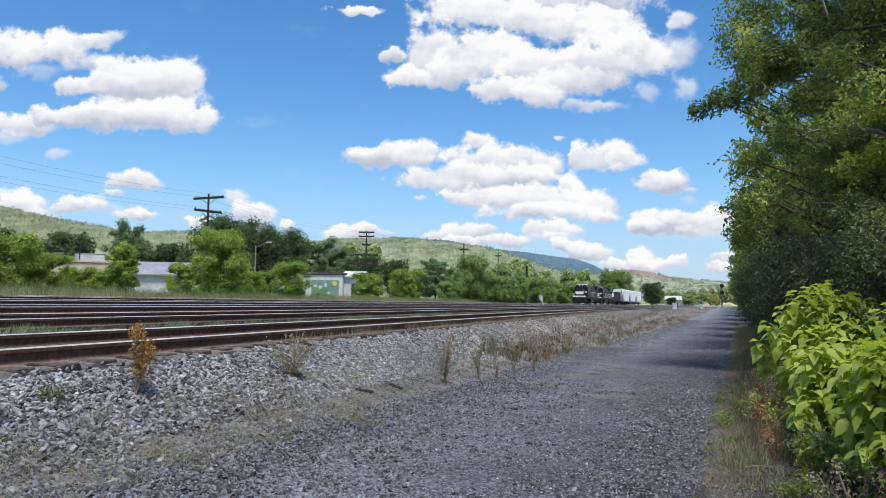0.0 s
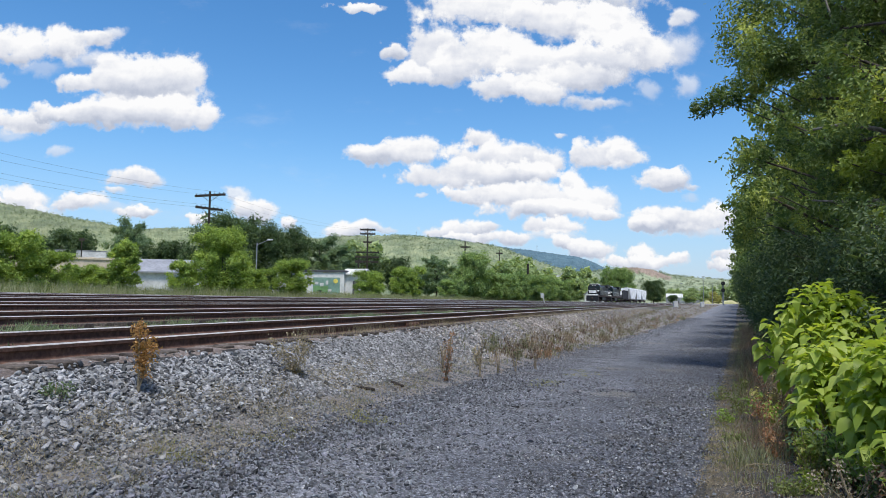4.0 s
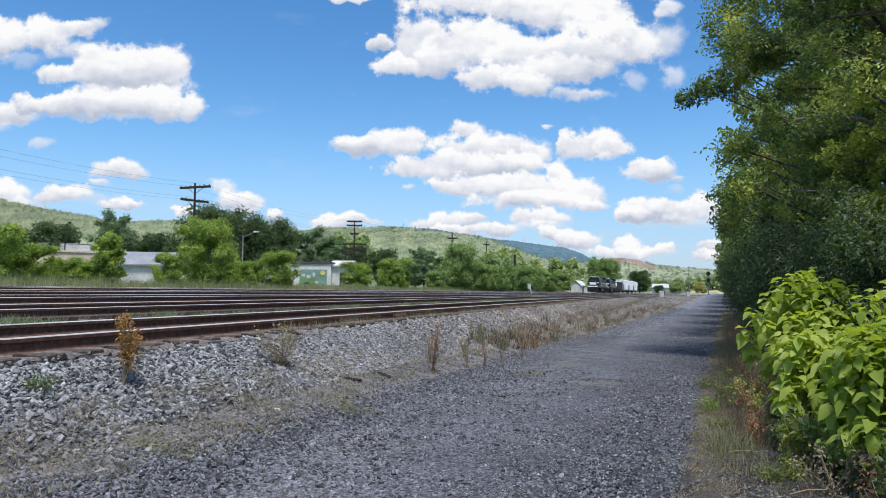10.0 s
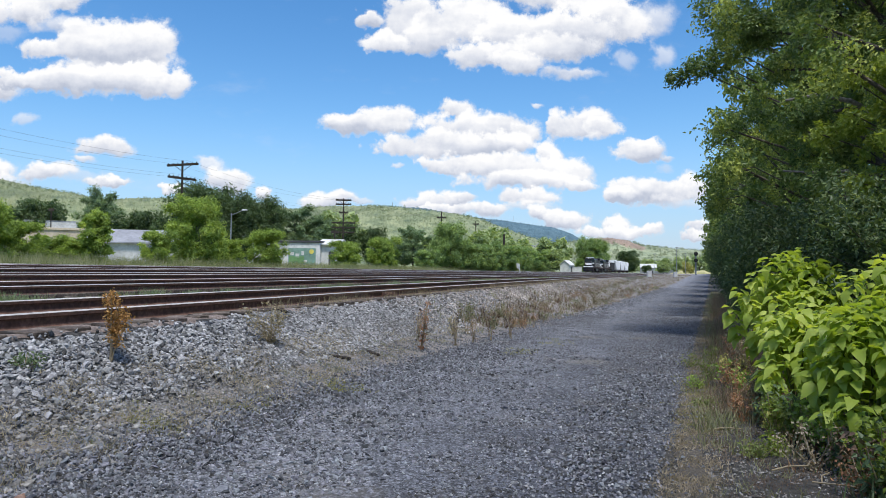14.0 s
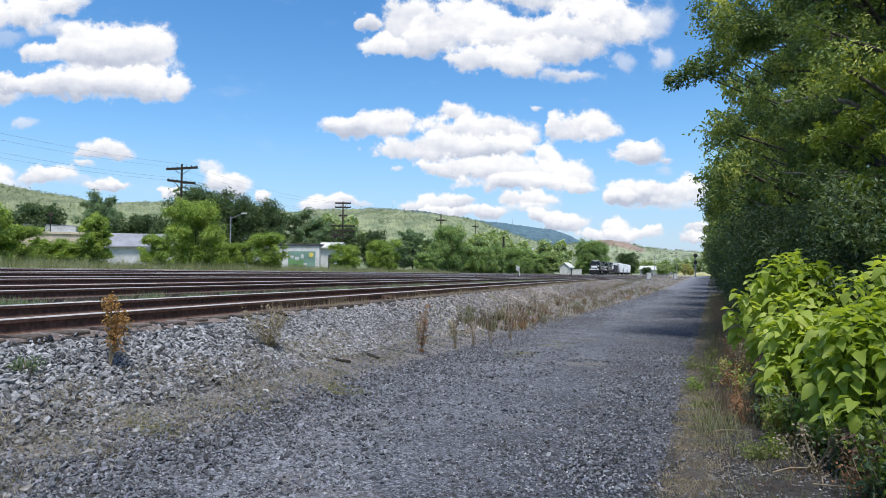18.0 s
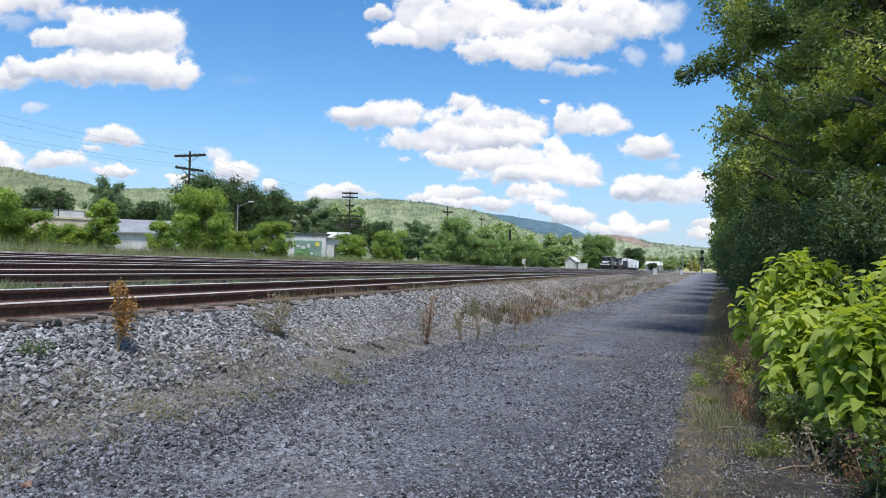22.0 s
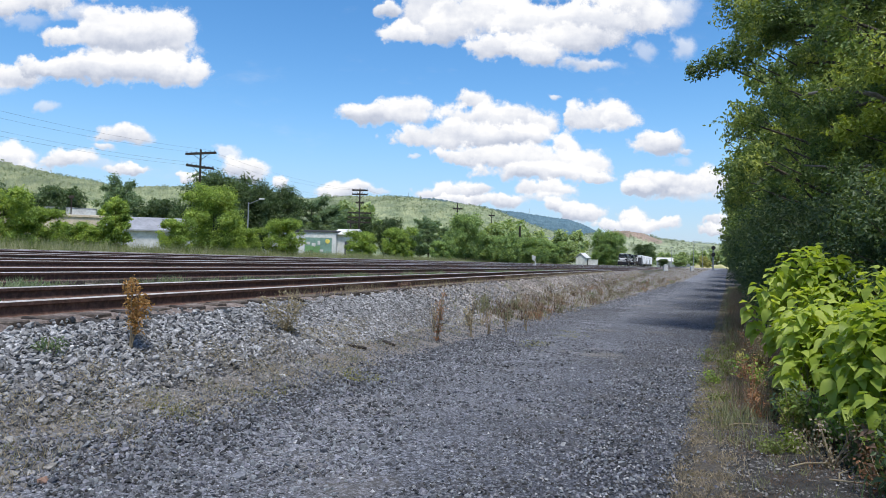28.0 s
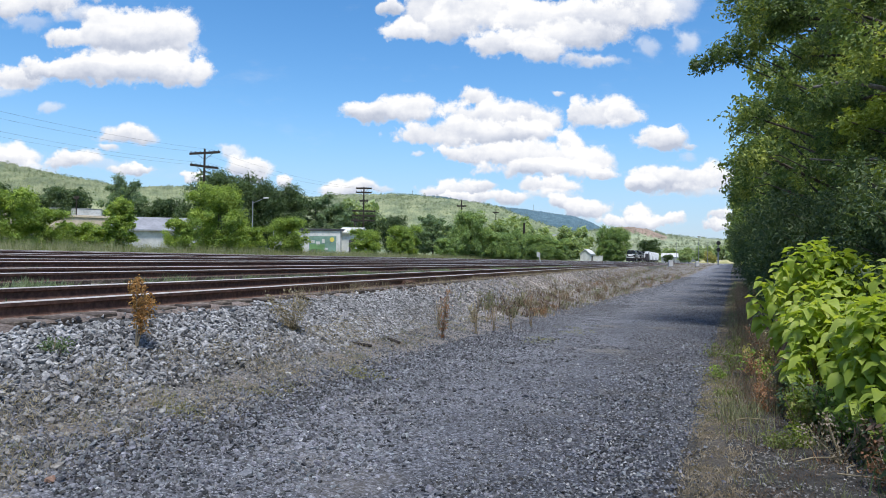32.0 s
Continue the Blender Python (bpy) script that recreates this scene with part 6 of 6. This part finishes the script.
tufts("slope_litter", patchy(r33, along(r33, 3200, 3.0, 11, -4.75, -3.7, bend, 1.2), 0.45, 0.45), 5, 0.06, 0.005, 0.09, L_STRAW, 34, "thin dry straw litter among the lowest stones", "grass", 1.2, 0.05)


def dry_weed(x, y, height, width, mat, heads, seed, label, low=0.35, leaf=0.028):
    r = np.random.default_rng(seed)
    ob = thing("dry_weed", set_on(x, y), label, "weed", "weeds on the ballast")
    lobes = []
    for i in range(5):
        tip = np.array([r.normal(0, width * 0.3), r.normal(0, width * 0.3), height * r.uniform(0.75, 0.98)])
        pts = [np.array([r.normal(0, 0.015), r.normal(0, 0.015), 0.0]), tip * np.array([0.3, 0.3, 0.4]), tip * np.array([0.8, 0.8, 0.75]), tip]
        v, f = tube(pts, [0.007, 0.006, 0.005, 0.002], 5)
        part("stem", mesh_np("stem", v, f, L_STRAW, smooth=True), None, ob)
        for k in np.linspace(low, 1, 7):
            lobes.append((np.array([np.interp(k, [0, 0.4, 0.75, 1], [p[j] for p in pts]) for j in range(3)]) + r.normal(0, 0.02, 3), width * r.uniform(0.16, 0.30) * (1.2 - 0.5 * abs(k - 0.65))))
    v, f = leaf_mass(r, lobes, heads, leaf, 0.2)
    tagged(part("seed_head", mesh_np("seed_head", v, f, mat), None, ob), kind="stuff")
    return ob


dry_weed(-4.85, 5.76, 0.76, 0.23, L_DOCK, 1300, 1, "tall dried dock weed with rust-brown seed heads on ballast", 0.48)
dry_weed(-4.69, 8.56, 0.62, 0.44, L_STRAW, 1700, 2, "pale sage-green weed on the ballast slope", 0.08, 0.026)
dry_weed(-3.62, 11.9, 0.95, 0.22, L_RUSTY, 620, 3, "thin dried rust-brown weed at the foot of the ballast", 0.15)
dry_weed(-3.35, 13.2, 0.85, 0.20, L_DEAD, 160, 4, "thin dark dried stalk at the foot of the ballast", 0.15)
dry_weed(-3.75, 14.6, 0.50, 0.24, L_STRAW, 500, 5, "pale dried weed at the foot of the ballast", 0.15)
dry_weed(-4.1, 17.3, 0.60, 0.40, L_SAGE, 1000, 6, "pale green weed on the ballast slope", 0.1)
dry_weed(-4.97, 4.88, 0.20, 0.26, L_WEED, 700, 7, "small low green weed among ballast stones", 0.05)
for i, (x, y, h) in enumerate([(-3.9, 12.6, 0.6), (-3.2, 14.1, 0.7), (-3.0, 14.9, 0.6), (-4.2, 13.6, 0.5), (-2.75, 15.8, 0.65), (-3.6, 15.2, 0.55)]):
    dry_weed(x, y, h, 0.22, (L_DEAD, L_PINKISH)[i % 2], 140, 60 + i, "thin dark dried stalk at the foot of the ballast", 0.2)
dry_weed(1.25, 7.2, 0.55, 0.35, L_SUNNY, 600, 8, "small yellow-green weed on the verge", 0.1)
dry_weed(1.1, 9.0, 0.60, 0.35, L_RUSTY, 700, 9, "reddish dried weed on the verge", 0.1)
dry_weed(1.55, 11.4, 0.75, 0.4, L_STRAW, 700, 10, "dry straw-brown weed on the verge", 0.1)

r12 = np.random.default_rng(12)
for i in range(85):
    # ragged dead weeds along the foot of the slope
    y = 16.5 + 64 * r12.random() ** 1.3
    x = float(path_edge(y)) - 4.3 - r12.uniform(0, 1.0) ** 1.5 * min(2.6, y / 16)
    mat = (L_BROWN, L_RUSTY, L_WEED, L_SAGE, L_DEAD, L_DEAD)[int(r12.integers(0, 6))]
    ob = dry_weed(x, y, r12.uniform(0.25, 0.52), r12.uniform(0.2, 0.45), mat, 220, 100 + i, "ragged dead weed between the ballast slope and the path", 0.1)
    ob["group"] = "dead weeds by the path"
for i, (x, y, h, w, mat) in enumerate([(1.35, 6.2, 0.42, 0.35, L_BROWN), (1.55, 5.6, 0.35, 0.4, L_RUSTY), (1.15, 6.6, 0.25, 0.25, L_SUNNY), (1.45, 7.5, 0.5, 0.35, L_BUSH), (1.05, 8.0, 0.35, 0.25, L_RUSTY), (1.3, 8.6, 0.45, 0.3, L_STRAW),
                                     (1.25, 10.3, 0.5, 0.3, L_SAGE), (1.6, 12.6, 0.6, 0.4, L_RUSTY), (1.75, 14.0, 0.6, 0.45, L_BUSH), (2.0, 16.0, 0.7, 0.5, L_STRAW), (2.3, 18.5, 0.6, 0.5, L_WEED), (2.6, 21.5, 0.7, 0.6, L_BUSH), (1.0, 11.0, 0.35, 0.3, L_GRASS), (1.2, 12.8, 0.4, 0.3, L_GRASS), (1.95, 6.9, 0.5, 0.5, L_SHADE), (2.2, 6.0, 0.45, 0.5, L_SHADE)]):
    ob = dry_weed(x, y, h, w, mat, 520, 40 + i, "leafy roadside weed on the verge beneath the bushes", 0.05)
    ob["group"] = "weeds on the verge"
for i, (x, y, h) in enumerate([(1.62, 5.5, 0.50), (1.85, 5.1, 0.55), (1.55, 6.2, 0.62), (1.70, 5.9, 0.45), (1.95, 5.6, 0.60), (1.48, 7.0, 0.55), (1.42, 7.7, 0.45), (2.1, 5.2, 0.5), (1.38, 8.7, 0.5), (1.3, 9.6, 0.45)]):
    ob = dry_weed(x, y, h, 0.42, (L_SHADE, L_BUSH, L_WEED, L_DEAD)[i % 4], 420, 80 + i, "bushy yellow-green weed beneath the large leaves", 0.1, 0.06)
    ob["group"] = "weeds on the verge"
for x, y, h, w, mat, label in [(0.74, 10.1, 0.22, 0.30, L_BUSH, "bright yellow-green grass tuft at the path's edge"), (1.45, 11.4, 0.42, 0.34, L_YELLOW, "weed with yellowed leaves under the bush"),
                               (1.30, 7.6, 0.30, 0.28, L_YELLOW, "weed with broad yellow-green leaves on the verge"), (0.85, 12.4, 0.30, 0.34, L_GRASS, "green grass tuft at the path's edge"),
                               (0.72, 8.8, 0.16, 0.24, L_GRASS, "small green grass tuft at the path's edge"), (0.95, 6.5, 0.22, 0.3, L_GRASS, "small green grass tuft on the verge")]:
    ob = dry_weed(x, y, h, w, mat, 420, int(x * 1000), label, 0.02, 0.05 if mat is L_YELLOW else 0.03)
    ob["group"] = "weeds on the verge"
for i, (x, y, h, w) in enumerate([(1.62, 6.5, 0.5, 0.42), (1.78, 6.0, 0.55, 0.45), (1.5, 7.2, 0.42, 0.36), (1.95, 6.3, 0.5, 0.4), (1.72, 5.6, 0.42, 0.4)]):
    ob = dry_weed(x, y, h, w, (L_BUSH, L_SUNNY, L_GRASS)[i % 3], 650, 200 + i, "bright green leafy weed beneath the large-leaved bush", 0.1, 0.05)
    ob["group"] = "weeds on the verge"
for x, y, turn, long in [(1.2, 6.1, 35, 0.5), (1.5, 5.6, -20, 0.6), (1.35, 5.9, 70, 0.35), (0.85, 7.4, 15, 0.3)]:
    twig = new("dead_twig")
    twig.matrix_basis = pose(x, y, float(land(x, y)) + 0.035, 4, 3, turn)
    tagged(twig, "pale dry twig lying on the dark verge gravel", "twig", "dead twigs")
    v, f = tube([(-long / 2, 0, 0), (-long * 0.15, 0.02, 0.02), (long * 0.2, -0.015, 0.03), (long / 2, 0.03, 0.015)], [0.007, 0.006, 0.005, 0.003], 5)
    part("stem", mesh_np("stem", v, f, L_STRAW, smooth=True), None, twig)
P_CHAR = paint("old_tie_wood", (0.025, 0.02, 0.017), 0.95, 0.0, 0.3)
for x, y, turn, w in [(-4.12, 9.49, 20, 0.34), (-3.95, 10.4, -30, 0.28), (-5.55, 3.9, 10, 0.30), (-5.5, 4.7, -12, 0.36), (-5.6, 5.3, 6, 0.26), (-5.52, 6.4, 20, 0.34), (-5.48, 7.3, -8, 0.40), (-5.55, 8.1, 14, 0.30), (-5.42, 8.9, 3, 0.34), (-5.3, 10.0, -20, 0.3), (-5.5, 11.2, 8, 0.36), (-5.4, 12.6, 15, 0.3)]:
    piece = new("wood_scrap")
    piece.matrix_basis = pose(x, y, float(land(x, y)) + 0.03, 3, 8, turn)
    tagged(piece, "dark splintered scrap of an old tie on the ballast", "wood scrap", "wood scraps")
    part("plank", box(w * (1 if x > -5 else 0.62), 0.07, 0.035, (0, 0, 0), 0.012), P_CHAR, piece)

# single rocks among the gravel
def rock(x, y, size, colour, seed, label):
    r = np.random.default_rng(seed)
    shapes, tri = stone_bases(r, 1, True)
    ob = new("rock", mesh_np("rock", shapes[0] * np.array(size), tri, colour))
    ob.matrix_basis = pose(x, y, float(land(x, y)) + 0.03, r.uniform(-12, 12), r.uniform(-12, 12), r.uniform(0, 360))
    tagged(ob, label, "rock", "single rocks")


M_ROCK_RED = surface("reddish_rock", [(0.13, 0.075, 0.055), (0.24, 0.15, 0.115), (0.36, 0.25, 0.20)], 30, 3, 0.9, 0.7, 70, depth=0.01)
M_ROCK_PALE = surface("pale_rock", [(0.42, 0.42, 0.41), (0.56, 0.56, 0.55), (0.68, 0.68, 0.66)], 30, 3, 0.85, 0.5, 70, depth=0.01)
M_ROCK_GREY = surface("grey_flat_rock", [(0.12, 0.115, 0.105), (0.21, 0.20, 0.185), (0.32, 0.305, 0.285)], 30, 3, 0.9, 0.7, 70, depth=0.01)
rock(-3.55, 3.51, (0.07, 0.05, 0.05), M_ROCK_RED, 1, "small reddish rock lying in the gravel")
rock(-3.69, 3.66, (0.13, 0.10, 0.05), M_ROCK_GREY, 2, "flat grey-brown rock at the edge of the gravel")
rock(-3.85, 4.4, (0.10, 0.07, 0.05), M_ROCK_GREY, 3, "flat grey-brown rock at the edge of the gravel")
rock(-3.65, 15.4, (0.13, 0.10, 0.06), M_ROCK_PALE, 4, "pale whitish rock at the foot of the slope")
rock(-3.95, 7.1, (0.12, 0.08, 0.05), M_ROCK_PALE, 5, "pale whitish rock at the foot of the slope")

# ---- ballast stones and path gravel ----
def stones(name, parent, xy, size, mat, seed, detail, lift=0.0, over=None):
    r = np.random.default_rng(seed)
    bases, faces = stone_bases(r, 10, detail)
    z = (over or land)(xy[:, 0], xy[:, 1]) + lift
    rad = size * np.exp(r.normal(0, 0.28, len(xy)))
    v, f = strew(bases, faces, np.column_stack([xy, z + rad * 0.15]), rotations(r, len(xy), 0.9 if detail else 0.45), np.repeat(rad[:, None], 3, 1), r)
    ob = part(name, mesh_np(name, v, f, mat), None, parent)
    return tagged(ob, kind="stuff")


r8 = np.random.default_rng(21)
fade = along(r8, 9000, 2.2, 16, 0, 1, lambda y: 0 * y)
fade[:, 0] = bend(fade[:, 1]) - 4.7 + 1.15 * fade[:, 0] ** 1.6
stones("loose_stones", shoulder, fade, 0.025, M_STONE_DIRTY, 14, False, 0.025)
near = along(r8, 12500, 2.6, 8.5, 0, 1, lambda y: 0 * y)
near[:, 0] = bend(near[:, 1]) - 5.28 + 1.48 * near[:, 0] ** 1.22 + 0.10 * np.sin(near[:, 1] * 2.3) * near[:, 0] + 0.07 * np.sin(near[:, 1] * 5.9) * near[:, 0]
low = near[:, 0] - bend(near[:, 1]) > -4.42 + 0.25 * np.sin(near[:, 1] * 1.7) * np.sin(near[:, 1] * 4.1 + near[:, 0] * 3)
stones("near_stones", shoulder, near[~low], 0.0275, M_STONE, 1, True, 0.02)
stones("near_dusty_stones", shoulder, near[low], 0.0265, M_STONE_DIRTY, 17, True, 0.015)
stones("middle_stones", shoulder, along(rng, 13000, 8.5, 14, -5.5, -4.2, bend), 0.030, M_STONE, 11, False, 0.02)
stones("clear_far_stones", shoulder, along(rng, 6500, 14, 24, -5.6, -4.0, bend, 1.2), 0.036, M_STONE, 20, False, 0.025)
stones("far_stones", shoulder, along(rng, 14000, 15, 42, -5.6, -3.7, bend, 0.8), 0.042, M_STONE_BROWN, 2, False, 0.02)
stones("strip_stones", toe, strip_xy[rng.integers(0, len(strip_xy), 3200)] + rng.normal(0, 0.3, (3200, 2)), 0.035, M_STONE_BROWN, 19, False, 0.03)
stones("farther_stones", shoulder, along(rng, 7000, 42, 110, -5.7, -3.9, bend), 0.06, M_STONE_BROWN, 3, False, 0.02)
stones("toe_stones", shoulder, along(rng, 4500, 2.2, 22, -4.2, -3.2, bend), 0.022, M_STONE_DIRTY, 4, False, 0.015)
stones("track_stones", yard, along(rng, 14000, 1, 40, -11.5, -5.8, bend), 0.035, M_STONE, 5, False, -0.01)
grit = along(rng, 120000, 3.4, 26, -4.8, 0.05, path_edge, 1.35)
grit[::9, 0] += 0.3
grit = grit[(grit[:, 0] - path_edge(grit[:, 1]) < -1.3 + 0.3 * np.sin(grit[:, 1] * 1.3)) | (rng.random(len(grit)) < 0.55)]
stones("border_gravel", border, along(rng, 2600, 3.4, 16, 0.0, 0.5, path_edge, 1.3), 0.012, M_STONE_DIRTY, 18, False, 0.012)
stones("gravel", path, grit, 0.0145, M_PEBBLE, 6, False, 0.03)
stones("coarse_gravel", path, np.concatenate([along(r8, 9000, 3.4, 14, -4.1, -1.9, path_edge, 1.3), patchy(r8, along(r8, 8000, 3.4, 15, -2.6, -0.3, path_edge, 1.3), 0.8, 0.4)]), 0.020, M_PEBBLE, 16, True, 0.03)
stones("pale_chips", path, along(r8, 2600, 3.4, 15, -3.9, 0.0, path_edge, 1.3), 0.015, M_STONE, 22, False, 0.034)
stones("dark_chips", path, along(r8, 3000, 3.4, 15, -3.9, 0.0, path_edge, 1.3), 0.018, M_BALLAST_BED, 23, False, 0.03)
stones("far_gravel", path, along(rng, 26000, 24, 75, -4.4, 0.1, path_edge, 1.2), 0.022, M_PEBBLE, 7, False, 0.03)
stones("verge_gravel", verge, along(rng, 14000, 3.2, 16, 0.05, 1.7, path_edge, 1.5), 0.013, M_STONE_DIRTY, 8, False, 0.012)
stones("verge_chips", verge, along(r8, 420, 3.4, 12, 0.35, 1.8, path_edge, 1.2), 0.012, M_STONE, 27, False, 0.03)
stones("fleck_chips", path, along(r8, 420, 3.4, 13, -3.6, 0.0, path_edge, 1.3), 0.014, M_STONE, 28, True, 0.036)
stones("rear_gravel", path, along(r8, 9000, -5, 3.4, -4.6, 0.1, path_edge), 0.016, M_PEBBLE, 24, False, 0.03)
stones("rear_verge_gravel", verge, along(r8, 9000, -6, 3.6, 0.05, 2.6, path_edge), 0.013, M_STONE_DIRTY, 29, False, 0.012)
stones("rear_border_gravel", border, along(r8, 2400, -6, 3.6, 0.0, 0.5, path_edge), 0.012, M_STONE_DIRTY, 30, False, 0.012)
stones("rear_stones", shoulder, along(r8, 9000, -6, 2.6, -5.3, -4.1, bend), 0.03, M_STONE, 25, False, 0.02)
stones("rear_dusty_stones", shoulder, along(r8, 2500, -6, 2.4, -4.3, -3.7, bend), 0.026, M_STONE_DIRTY, 26, False, 0.02)
shapes, tri = stone_bases(np.random.default_rng(9), 12, True)
single = [mesh_np("stone", sh, tri, M_STONE_ONE) for sh in shapes]
r9 = np.random.default_rng(10)
for x, y in along(r9, 300, 4.2, 7.5, -5.4, -4.3, bend):
    size = 0.031 * math.exp(r9.normal(0, 0.25))
    st = new("stone", single[int(r9.integers(0, 12))])
    st.parent = shoulder
    st.matrix_basis = pose(x, y, float(land(x, y)) + 0.045, *r9.uniform(-50, 50, 2), r9.uniform(0, 360)) @ Matrix.Scale(size, 4)


motions()
